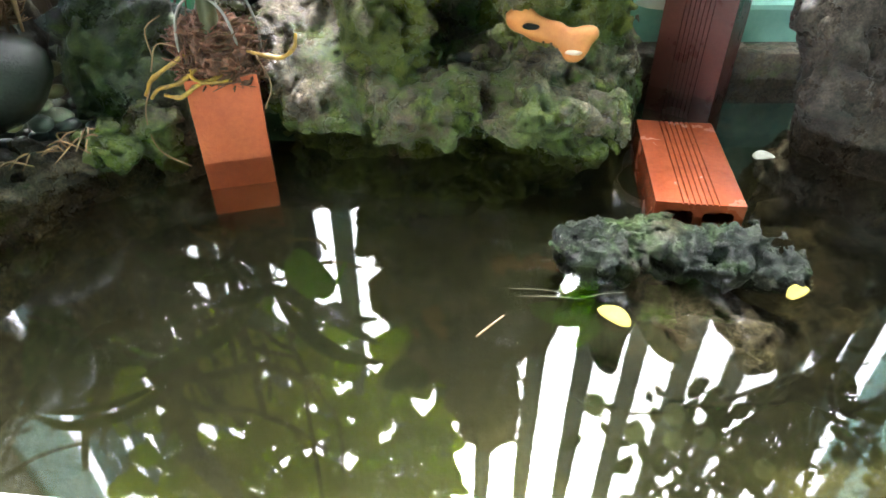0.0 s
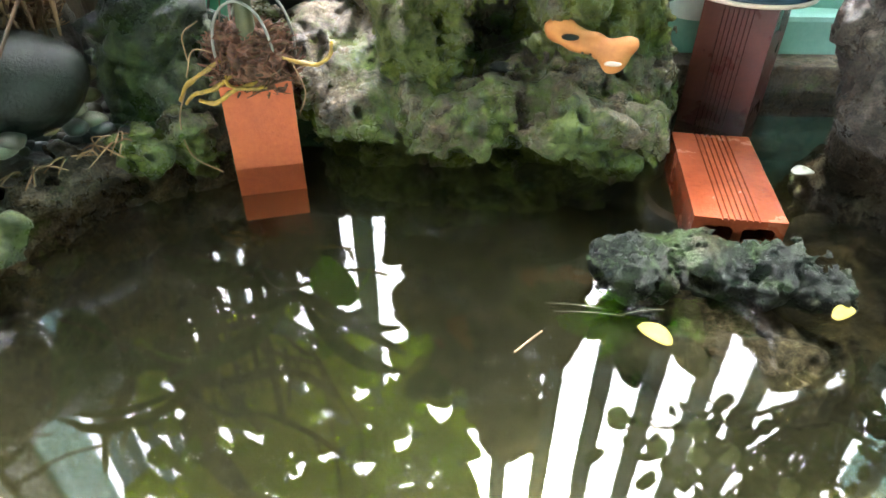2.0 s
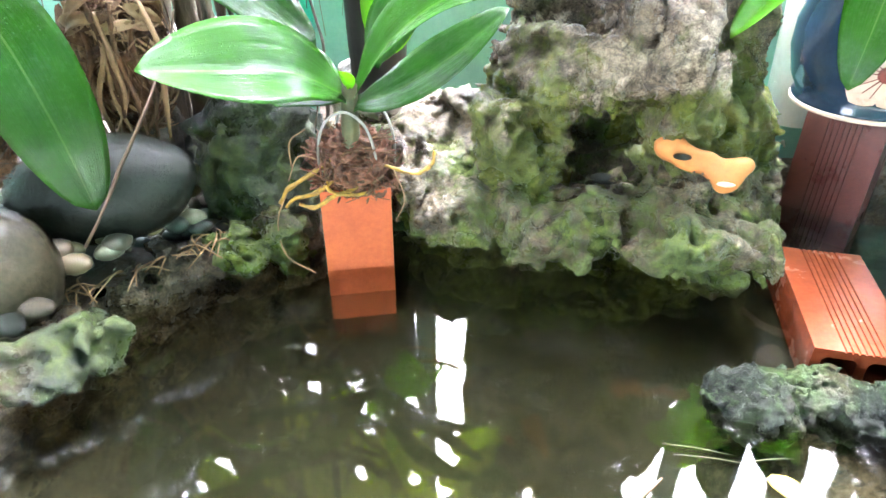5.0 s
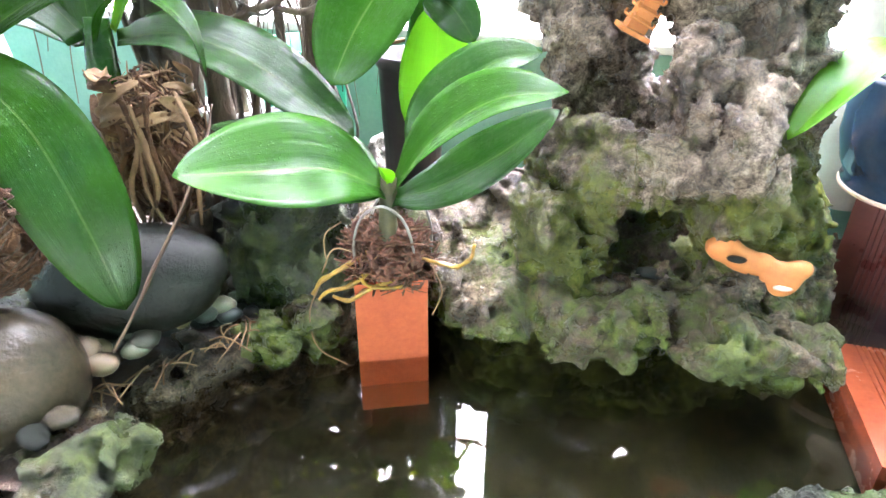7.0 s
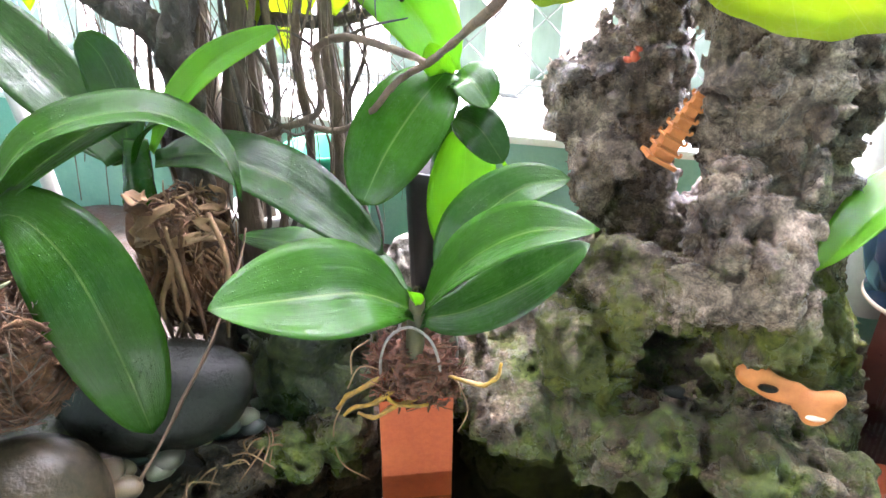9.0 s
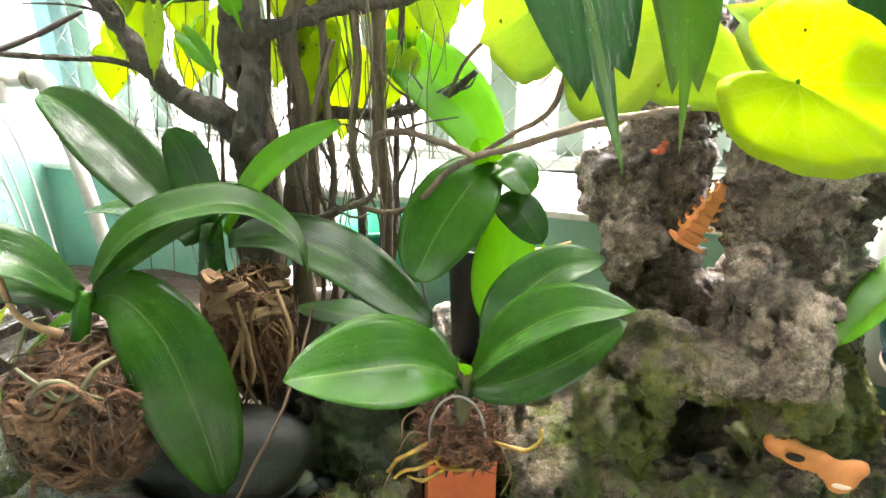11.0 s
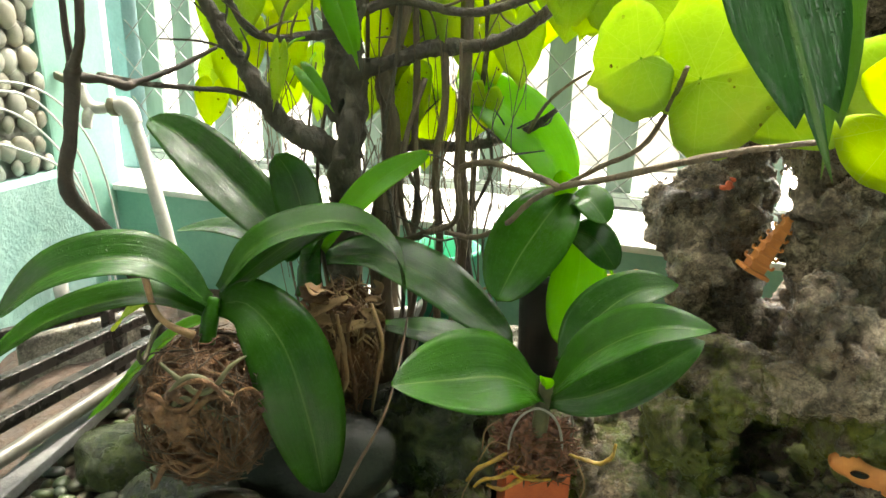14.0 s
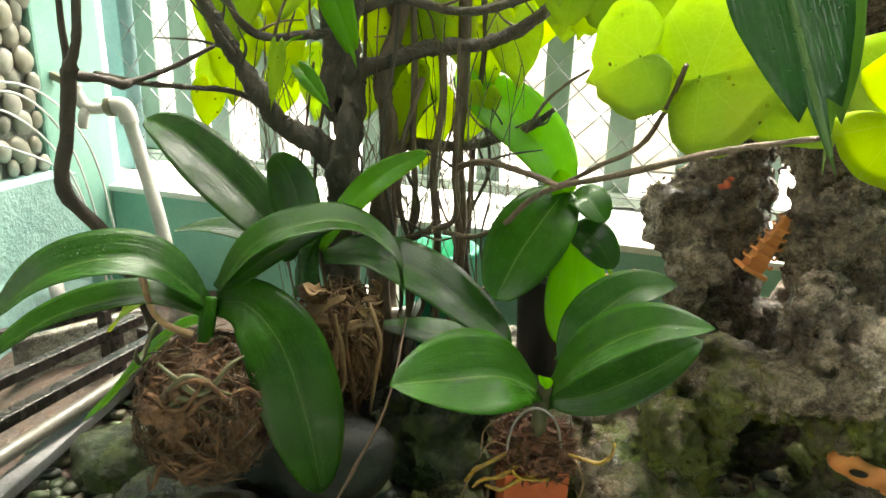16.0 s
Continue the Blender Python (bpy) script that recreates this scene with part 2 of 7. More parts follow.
# ---- leaf blades ----
def strap_leaf(name, mid, width, roll=0.0, fold=0.25, point=0.5, base=0.35, thick=0.0022, nu=10, nv=26, arch=0.0, up=(0, 0, 1), wave=0.0, seed=0):
    """A fleshy blade along the points of mid (root to tip). roll: degrees about its length; fold: depth of the channel as a share of the half width;
    point: how blunt the tip is; base: share of the width at the root; wave: wavy edge."""
    c = spline(mid, 10)
    s = np.linspace(0, 1, nv)
    arc = np.concatenate([[0], np.cumsum(np.linalg.norm(np.diff(c, axis=0), axis=1))])
    arc /= arc[-1]
    c = np.stack([np.interp(s, arc, c[:, k]) for k in range(3)], 1)
    tang = np.gradient(c, axis=0)
    tang /= np.linalg.norm(tang, axis=1)[:, None]
    w = np.power(np.clip(np.sin(math.pi * np.power(0.5 * s + 0.5 * s ** 1.4, 0.8)), 0, 1), point)
    w = np.maximum(w, base * (1 - s) ** 0.7 * (s < 0.5)) * width * 0.5
    w[-1] = width * 0.012
    top, bottom, uv = [], [], []
    rng = np.random.RandomState(seed + 3)
    ph = rng.rand(2) * 6
    prev = None
    for i in range(nv):
        side = np.cross(tang[i], up)
        if np.linalg.norm(side) < 0.15 and prev is not None:
            side = prev
        side = side - tang[i] * side.dot(tang[i])
        side /= np.linalg.norm(side)
        if prev is not None and side.dot(prev) < 0:
            side = -side
        if prev is not None:
            side = side * 0.5 + prev * 0.5
            side /= np.linalg.norm(side)
        prev = side
        nor = np.cross(side, tang[i])
        a = radians(roll)
        sd, nr = side * math.cos(a) + nor * math.sin(a), nor * math.cos(a) - side * math.sin(a)
        for k in range(nu + 1):
            u = 2 * k / nu - 1
            lift = fold * abs(u) ** 1.15 * w[i] - arch * u * u * w[i] + wave * w[i] * math.sin(9 * s[i] + ph[int(u > 0)]) * u * u
            dip = -0.035 * w[i] * math.exp(-(u / 0.10) ** 2)
            q = c[i] + sd * u * w[i] + nr * (lift + dip)
            t = thick * (1 - 0.85 * u * u) * (0.4 + 0.6 * min(1, w[i] / (0.3 * width + 1e-6)))
            top.append(q + nr * t * 0.5)
            bottom.append(q - nr * t * 0.5)
            uv.append(((u + 1) / 2, s[i]))
    n1 = nu + 1
    off = len(top)
    faces = []
    for i in range(nv - 1):
        for k in range(nu):
            a, b, c2, d2 = i * n1 + k, i * n1 + k + 1, (i + 1) * n1 + k + 1, (i + 1) * n1 + k
            faces.append((a, b, c2, d2))
            faces.append((off + d2, off + c2, off + b, off + a))
        for k in (0, nu):
            a, d2 = i * n1 + k, (i + 1) * n1 + k
            faces.append((a, d2, off + d2, off + a) if k == 0 else (d2, a, off + a, off + d2))
    last = (nv - 1) * n1
    faces += [(last + k, last + k + 1, off + last + k + 1, off + last + k) for k in range(nu)]
    faces += [(k + 1, k, off + k, off + k + 1) for k in range(nu)]
    return mesh_from(top + bottom, faces, name, True, uv + uv)


def heart_leaf(name, joint, tip, width, facing, cup=0.12, droop=0.15, lobes=0.24, seed=0, rings=7, spokes=36, drip=0.16):
    """A thin heart-shaped blade from its leaf joint to its tip, turned to face the given way."""
    rng = np.random.RandomState(seed)
    j, t = np.array(joint, float), np.array(tip, float)
    ey = t - j
    L = np.linalg.norm(ey)
    ey /= L
    f = np.array(facing, float)
    f -= ey * f.dot(ey)
    f /= np.linalg.norm(f)
    ex = np.cross(ey, f)
    ph = rng.rand(3) * 6.28

    def outline(a):
        # a runs from the tip (0) round to the notch (pi)
        b = abs(a) / math.pi
        key = [(0, 1.0), (0.03, 1 - drip * 0.9), (0.07, 0.80), (0.16, 0.68), (0.30, 0.585), (0.45, 0.55), (0.60, 0.53), (0.74, 0.50), (0.86, 0.42), (0.95, 0.24), (1.0, 0.12)]
        r = np.interp(b, [k[0] for k in key], [k[1] for k in key])
        return r * (1 + 0.015 * math.sin(7 * a + ph[0]) + 0.01 * math.sin(13 * a + ph[1]))
    base_w = 1.05
    verts, uv = [], []
    layer = []
    for side in (0.5, -0.5):
        ids = []
        for i in range(rings + 1):
            rr = i / rings
            row = []
            for k in range(spokes):
                a = 2 * math.pi * k / spokes - math.pi
                r = outline(a) * rr
                y = r * math.cos(a)
                x = r * math.sin(a) * (width / L) / base_w
                z = cup * (abs(x) ** 1.3) - droop * max(y, 0) ** 2 - 0.12 * max(-y, 0) + 0.018 * math.sin(8 * y + 9 * abs(x) + ph[2]) * rr
                z -= 0.012 * math.exp(-(x / 0.03) ** 2)
                p = j + ey * y * L + ex * x * L + f * (z * L + side * 0.0007)
                row.append(len(verts))
                verts.append(p)
                uv.append((0.5 + x, 0.3 + 0.65 * y))
            ids.append(row)
        layer.append(ids)
    faces = []
    for n, ids in enumerate(layer):
        for i in range(rings):
            for k in range(spokes):
                k2 = (k + 1) % spokes
                q = (ids[i][k], ids[i + 1][k], ids[i + 1][k2], ids[i][k2])
                faces.append(q if n == 0 else q[::-1])
    for k in range(spokes):
        k2 = (k + 1) % spokes
        faces.append((layer[0][rings][k], layer[1][rings][k], layer[1][rings][k2], layer[0][rings][k2]))
    return mesh_from(verts, faces, name, True, uv)


# ---- materials ----
class Mat:
    """A node material under construction."""

    def __init__(self, name):
        self.m = bpy.data.materials.new(name)
        self.m.use_nodes = True
        self.t = self.m.node_tree
        self.b = self.t.nodes["Principled BSDF"]
        self.out = self.t.nodes["Material Output"]
        self.co = self.t.nodes.new("ShaderNodeTexCoord").outputs["Object"]
        self.height = None

    def link(self, a, b):
        self.t.links.new(a, b)

    def noise(self, scale, detail=6, rough=0.6, stretch=(1, 1, 1), co=None, warp=0.0):
        mp = self.t.nodes.new("ShaderNodeMapping")
        mp.inputs["Scale"].default_value = stretch
        self.link(co or self.co, mp.inputs["Vector"])
        n = self.t.nodes.new("ShaderNodeTexNoise")
        n.inputs["Scale"].default_value, n.inputs["Detail"].default_value, n.inputs["Roughness"].default_value = scale, detail, rough
        n.inputs["Distortion"].default_value = warp
        self.link(mp.outputs[0], n.inputs["Vector"])
        return n.outputs["Fac"]

    def cells(self, scale, feature="F1"):
        n = self.t.nodes.new("ShaderNodeTexVoronoi")
        n.inputs["Scale"].default_value = scale
        n.feature = feature
        self.link(self.co, n.inputs["Vector"])
        return n.outputs["Distance"]

    def ramp(self, fac, *stops):
        r = self.t.nodes.new("ShaderNodeValToRGB")
        el = r.color_ramp.elements
        while len(el) < len(stops):
            el.new(0.5)
        for e, (p, c) in zip(el, stops):
            e.position = p
            e.color = (c, c, c, 1) if isinstance(c, (int, float)) else (*c, 1)
        self.link(fac, r.inputs[0])
        return r.outputs[0]

    def mix(self, fac, a, b, how="MIX"):
        n = self.t.nodes.new("ShaderNodeMix")
        n.data_type, n.blend_type = "RGBA", how
        for sock, v in ((n.inputs[0], fac), (n.inputs[6], a), (n.inputs[7], b)):
            if isinstance(v, (int, float)):
                sock.default_value = v
            elif isinstance(v, tuple):
                sock.default_value = (*v, 1)
            else:
                self.link(v, sock)
        return n.outputs[2]

    def math(self, op, a, b=0.0, clamp=False):
        n = self.t.nodes.new("ShaderNodeMath")
        n.operation, n.use_clamp = op, clamp
        for sock, v in zip(n.inputs, (a, b)):
            if isinstance(v, (int, float)):
                sock.default_value = v
            else:
                self.link(v, sock)
        return n.outputs[0]

    def z(self):
        n = self.t.nodes.new("ShaderNodeSeparateXYZ")
        g = self.t.nodes.new("ShaderNodeNewGeometry")
        self.link(g.outputs["Position"], n.inputs[0])
        return n.outputs[2]

    def uv(self):
        n = self.t.nodes.new("ShaderNodeSeparateXYZ")
        c = self.t.nodes.new("ShaderNodeTexCoord").outputs["UV"]
        self.link(c, n.inputs[0])
        return n.outputs[0], n.outputs[1], c

    def random(self):
        return self.t.nodes.new("ShaderNodeObjectInfo").outputs["Random"]

    def island(self):
        return self.t.nodes.new("ShaderNodeNewGeometry").outputs["Random Per Island"]

    def set(self, color=None, rough=None, metal=None, spec=None, coat=None, coat_rough=None):
        for key, v in (("Base Color", color), ("Roughness", rough), ("Metallic", metal), ("Specular IOR Level", spec), ("Coat Weight", coat), ("Coat Roughness", coat_rough)):
            if v is None:
                continue
            s = self.b.inputs[key]
            if isinstance(v, tuple):
                s.default_value = (*v, 1)
            elif isinstance(v, (int, float)):
                s.default_value = v
            else:
                self.link(v, s)
        return self

    def bump(self, height, strength=0.4, distance=0.004):
        n = self.t.nodes.new("ShaderNodeBump")
        n.inputs["Strength"].default_value, n.inputs["Distance"].default_value = strength, distance
        self.link(height, n.inputs["Height"])
        self.link(n.outputs[0], self.b.inputs["Normal"])
        return self

    def thin(self, color, share):
        """Lets part of the light through, as a leaf does."""
        tr = self.t.nodes.new("ShaderNodeBsdfTranslucent")
        if isinstance(color, tuple):
            tr.inputs[0].default_value = (*color, 1)
        else:
            self.link(color, tr.inputs[0])
        mx = self.t.nodes.new("ShaderNodeMixShader")
        mx.inputs[0].default_value = share
        self.link(self.b.outputs[0], mx.inputs[1])
        self.link(tr.outputs[0], mx.inputs[2])
        self.link(mx.outputs[0], self.out.inputs["Surface"])
        return self


def rock_mat(name, pale, mid, dark, moss_amount=0.3, moss_top=0.2, wet=0.35, moss=((0.035, 0.055, 0.012), (0.13, 0.17, 0.035)), scale=1.0, moss_base=0.0, spec=0.5):
    k = Mat(name)
    big = k.noise(9 * scale, 5, 0.6)
    fine = k.noise(60 * scale, 8, 0.7)
    col = k.ramp(big, (0.3, dark), (0.5, mid), (0.72, pale))
    col = k.mix(0.8, col, k.ramp(fine, (0.32, 0.06), (0.68, 0.95)), "OVERLAY")
    # crevice shade put into the colour: the bump's hollows are multiplied darker
    pit_shade = k.ramp(k.noise(42 * scale, 10, 0.8, warp=1.6), (0.38, 0.30), (0.50, 1.0))
    col = k.mix(1.0, col, pit_shade, "MULTIPLY")
    grit = k.noise(240 * scale, 5, 0.8)
    col = k.mix(0.4, col, k.ramp(grit, (0.36, 0.1), (0.64, 0.9)), "OVERLAY")
    speck = k.ramp(k.noise(150 * scale, 4, 0.8), (0.56, 0.0), (0.70, 0.4))
    col = k.mix(speck, col, tuple(min(1, c * 1.6) for c in pale))
    blot = k.ramp(k.noise(24 * scale, 6, 0.75, warp=0.6), (0.5, 0.0), (0.64, 0.75))
    col = k.mix(blot, col, tuple(c * 0.8 for c in dark))
    ochre = k.ramp(k.noise(6, 4), (0.55, 0.0), (0.7, 0.45))
    col = k.mix(ochre, col, k.mix(0.5, col, (0.22, 0.14, 0.07)))
    low = k.math("SUBTRACT", moss_top, k.z())
    low = k.math("MULTIPLY", low, 5.0, True)
    patch = k.noise(11, 6, 0.65, warp=0.4)
    amount = k.math("ADD", k.math("MULTIPLY", low, moss_amount), moss_base)
    edge = k.math("SUBTRACT", k.math("ADD", k.math("ADD", k.math("MULTIPLY", patch, 0.75), k.math("MULTIPLY", k.noise(70, 5, 0.7), 0.25)), amount), 0.72)
    mask = k.math("MULTIPLY", edge, 9.0, True)
    mosscol = k.ramp(k.noise(38, 8, 0.8), (0.36, moss[0]), (0.64, moss[1]))
    col = k.mix(mask, col, mosscol)
    film = k.noise(13, 5, 0.7)
    rough = k.ramp(film, (0.44, max(0.06, wet - 0.05)), (0.56, 0.62))
    k.set(color=col, rough=rough, spec=spec)
    crack = k.cells(48 * scale)
    h = k.math("ADD", k.math("MULTIPLY", fine, 0.9), k.math("MULTIPLY", crack, 0.4))
    h = k.math("ADD", h, k.math("MULTIPLY", k.noise(22 * scale, 8, 0.75, warp=1.2), 1.5))
    h = k.math("ADD", h, k.math("MULTIPLY", mask, 0.25))
    h = k.math("ADD", h, k.math("ADD", k.math("MULTIPLY", grit, 0.22), k.math("MULTIPLY", k.noise(42 * scale, 10, 0.8, warp=1.6), 0.8)))
    k.bump(h, 1.0, 0.009)
    return k.m


def leaf_mat(name, dark, light, through_col, share=0.25, rough=0.28, veins=26, spots=False, mottle=0.25, spec=0.38):
    k = Mat(name)
    u, v, uv = k.uv()
    stripe = k.noise(veins, 3, 0.5, (1, 0.06, 1), co=uv)
    big = k.noise(18, 4)
    fac = k.math("ADD", k.math("MULTIPLY", big, 0.75), k.math("MULTIPLY", stripe, mottle))
    col = k.ramp(fac, (0.35, dark), (0.75, light))
    rib = k.math("ABSOLUTE", k.math("SUBTRACT", u, 0.5))
    ribmask = k.math("LESS_THAN", rib, 0.012)
    col = k.mix(k.math("MULTIPLY", ribmask, 0.45), col, k.mix(0.5, light, (0.30, 0.40, 0.12)))
    tone = k.math("ADD", k.math("MULTIPLY", k.random(), 0.5), 0.75)
    col = k.mix(1.0, col, tone, "MULTIPLY")
    tcol = k.mix(k.ramp(fac, (0.3, 0.0), (0.8, 0.6)), through_col, tuple(min(1, c * 1.35) for c in through_col))
    if spots:
        sp = k.math("LESS_THAN", k.cells(58), 0.13)
        sp = k.math("MULTIPLY", sp, k.ramp(k.noise(14, 3), (0.52, 0.0), (0.6, 1.0)))
        col = k.mix(sp, col, (0.10, 0.06, 0.015))
        tcol = k.mix(sp, tcol, (0.12, 0.06, 0.01))
        across, along = k.math("SUBTRACT", u, 0.5), k.math("SUBTRACT", v, 0.3)
        reach = k.math("SQRT", k.math("ADD", k.math("MULTIPLY", across, across), k.math("MULTIPLY", along, along)))
        fan = k.math("ADD", k.math("MULTIPLY", k.math("ARCTAN2", across, along), 1.75), k.math("MULTIPLY", k.noise(9, 2), 0.12))
        off = k.math("MULTIPLY", k.math("ABSOLUTE", k.math("SUBTRACT", k.math("FRACT", k.math("ADD", fan, 0.5)), 0.5)), reach)
        vein = k.math("MULTIPLY", k.ramp(off, (0.0, 1.0), (0.006, 0.0)), 0.6)
        small_v = k.t.nodes.new("ShaderNodeTexVoronoi")
        small_v.feature = "DISTANCE_TO_EDGE"
        small_v.inputs["Scale"].default_value = 110
        k.link(k.co, small_v.inputs["Vector"])
        vein = k.math("MAXIMUM", vein, k.ramp(small_v.outputs["Distance"], (0.0, 0.22), (0.06, 0.0)))
        col = k.mix(vein, col, (0.36, 0.42, 0.10))
        tcol = k.mix(vein, tcol, (0.75, 0.85, 0.25))
        yel = k.ramp(k.noise(11, 4), (0.5, 0.0), (0.7, 0.5))
        tcol = k.mix(yel, tcol, (0.75, 0.72, 0.08))
    net = k.ramp(k.noise(170, 3, 0.7), (0.52, 0.0), (0.64, 0.14))
    col = k.mix(net, col, k.mix(0.5, light, (0.20, 0.34, 0.16)))
    rib_fine = k.noise(75, 4, 0.7, (1, 0.05, 1), co=uv)
    ridge = k.noise(210, 2, 0.6, (1, 0.03, 1), co=uv)
    drops = k.ramp(k.cells(210), (0.10, 1.0), (0.26, 0.0))
    drops = k.math("MULTIPLY", drops, k.ramp(k.noise(20, 3), (0.45, 0.0), (0.56, 1.0)))
    streak = k.math("MULTIPLY", k.ramp(rib_fine, (0.44, 0.0), (0.56, 1.0)), k.ramp(k.noise(12, 4, 0.65), (0.42, 0.15), (0.56, 1.0)))
    film = k.math("MAXIMUM", streak, drops)
    k.set(color=col, rough=k.math("SUBTRACT", 0.36, k.math("MULTIPLY", film, 0.36 - max(0.06, rough - 0.02))), spec=k.math("ADD", k.math("MULTIPLY", film, spec * 1.6), spec * 0.25))
    h = k.math("ADD", k.math("MULTIPLY", stripe, 0.6), k.math("MULTIPLY", drops, 0.8))
    h = k.math("ADD", h, k.math("ADD", k.math("MULTIPLY", rib_fine, 0.5), k.math("MULTIPLY", ridge, 0.10)))
    k.bump(h, 0.5, 0.0018)
    k.thin(tcol, share)
    return k.m


def simple(name, a, b, scale=20, rough=(0.5, 0.8), bump=0.3, depth=0.003, stretch=(1, 1, 1), metal=0.0, detail=6, fine=90, spec=0.5):
    k = Mat(name)
    n = k.noise(scale, detail, 0.62, stretch)
    f = k.noise(fine, 5, 0.7, stretch)
    fac = k.math("ADD", k.math("MULTIPLY", n, 0.65), k.math("MULTIPLY", f, 0.35))
    k.set(color=k.ramp(fac, (0.32, a), (0.68, b)), rough=k.ramp(n, (0.3, rough[0]), (0.7, rough[1])), metal=metal, spec=spec)
    if bump:
        k.bump(k.math("ADD", n, f), bump, depth)
    return k.m


ROCK = rock_mat("weathered_limestone", (0.46, 0.37, 0.27), (0.23, 0.175, 0.125), (0.055, 0.041, 0.029), 0.26, 0.42, 0.13, moss=((0.045, 0.06, 0.010), (0.19, 0.20, 0.04)), moss_base=0.10)
ROCK_BARE = rock_mat("bare_limestone", (0.20, 0.16, 0.125), (0.09, 0.068, 0.053), (0.03, 0.022, 0.018), 0.05, 0.1, 0.16, moss_base=0.03)
ROCK_LOW = rock_mat("mossy_limestone", (0.30, 0.24, 0.16), (0.14, 0.105, 0.066), (0.04, 0.03, 0.02), 0.20, 0.20, 0.15, moss=((0.022, 0.040, 0.006), (0.17, 0.21, 0.045)), moss_base=0.19)
ROCK_WET = rock_mat("wet_porous_rock", (0.075, 0.09, 0.055), (0.02, 0.025, 0.018), (0.009, 0.011, 0.009), 0.2, 0.12, 0.14, scale=1.7, moss=((0.02, 0.035, 0.012), (0.10, 0.15, 0.06)), moss_base=0.12, spec=0.28)
ROCK_SUNK = rock_mat("silt_covered_rock", (0.085, 0.070, 0.042), (0.040, 0.032, 0.019), (0.012, 0.010, 0.007), 0.0, 0.1, 0.7, spec=0.1)
ROCK_MOSS = rock_mat("dark_mossy_rock", (0.13, 0.15, 0.09), (0.045, 0.056, 0.032), (0.012, 0.016, 0.010), 0.3, 0.35, 0.3, moss=((0.016, 0.030, 0.009), (0.10, 0.13, 0.03)))
ROCK_PALE = rock_mat("pale_porous_rock", (0.5, 0.47, 0.4), (0.33, 0.3, 0.25), (0.1, 0.09, 0.07), 0.1, 0.1, 0.5)
RIM = rock_mat("mossy_concrete", (0.21, 0.17, 0.11), (0.10, 0.075, 0.045), (0.035, 0.022, 0.015), 0.08, 0.2, 0.22, moss_base=0.08)
MORTAR = simple("grey_lime_mortar", (0.16, 0.16, 0.14), (0.36, 0.36, 0.32), 25, (0.7, 1.0), 0.8, 0.006)
SOIL = simple("damp_soil", (0.02, 0.013, 0.009), (0.09, 0.055, 0.035), 40, (0.3, 0.8), 0.9, 0.008)
POND_BED = simple("silty_pond_floor", (0.04, 0.038, 0.016), (0.33, 0.305, 0.145), 9, (0.8, 1.0), 0.8, 0.012, detail=10, fine=55)
STONE_DARK = simple("dark_river_stone", (0.004, 0.0055, 0.0045), (0.022, 0.025, 0.019), 16, (0.06, 0.20), 0.6, 0.003, fine=190, spec=0.22)
STONE_BROWN = simple("brown_river_stone", (0.014, 0.012, 0.007), (0.055, 0.044, 0.026), 14, (0.08, 0.28), 0.5, 0.003, fine=120, spec=0.28)
LEAF = leaf_mat("orchid_leaf", (0.011, 0.053, 0.003), (0.029, 0.108, 0.006), (0.09, 0.32, 0.01), 0.22, 0.09, spec=0.36)
LEAF_DEEP = leaf_mat("dark_orchid_leaf", (0.009, 0.048, 0.004), (0.024, 0.098, 0.007), (0.065, 0.27, 0.01), 0.17, 0.08, spec=0.42)
LEAF_LIGHT = leaf_mat("bright_orchid_leaf", (0.05, 0.17, 0.012), (0.11, 0.29, 0.02), (0.34, 0.64, 0.02), 0.52, 0.14, spec=0.3)
LEAF_YELLOW = leaf_mat("yellow_green_leaf", (0.14, 0.24, 0.012), (0.26, 0.36, 0.02), (0.62, 0.72, 0.04), 0.5, 0.3)
HEART = leaf_mat("heart_leaf", (0.14, 0.26, 0.03), (0.24, 0.36, 0.05), (0.50, 0.645, 0.07), 0.60, 0.32, spots=True, spec=0.2)
HEART_YELLOW = leaf_mat("yellow_heart_leaf", (0.17, 0.27, 0.012), (0.30, 0.38, 0.02), (0.62, 0.76, 0.03), 0.6, 0.35, spots=True, spec=0.2)
HEART_DARK = leaf_mat("dark_heart_leaf", (0.018, 0.065, 0.018), (0.035, 0.11, 0.03), (0.08, 0.24, 0.03), 0.25, 0.22)
HEART_PALE = leaf_mat("pale_heart_leaf", (0.09, 0.17, 0.04), (0.15, 0.24, 0.06), (0.22, 0.40, 0.05), 0.4, 0.3)
BARK = simple("grey_bark", (0.012, 0.010, 0.007), (0.13, 0.108, 0.078), 34, (0.4, 0.85), 1.0, 0.012, (1, 1, 0.6), detail=10)
BARK_BROWN = simple("brown_bark", (0.03, 0.021, 0.013), (0.19, 0.14, 0.09), 34, (0.5, 0.85), 1.0, 0.005, (1, 1, 0.4))
TWIG_DARK = simple("dark_twig", (0.012, 0.008, 0.006), (0.06, 0.04, 0.03), 40, (0.4, 0.8), 0.8, 0.003)
COIR = simple("coir_fibre", (0.024, 0.012, 0.006), (0.20, 0.098, 0.042), 38, (0.7, 1.0), 1.0, 0.008)
COIR_DARK = simple("dark_moss_fibre", (0.015, 0.010, 0.007), (0.10, 0.06, 0.03), 60, (0.6, 1.0), 1.0, 0.006)
COIR_RED = simple("reddish_fern_fibre", (0.035, 0.012, 0.008), (0.27, 0.115, 0.065), 45, (0.5, 0.9), 1.0, 0.006)
ROOT_TAN = simple("dry_root", (0.12, 0.065, 0.03), (0.36, 0.22, 0.11), 40, (0.5, 0.8), 0.5, 0.002)
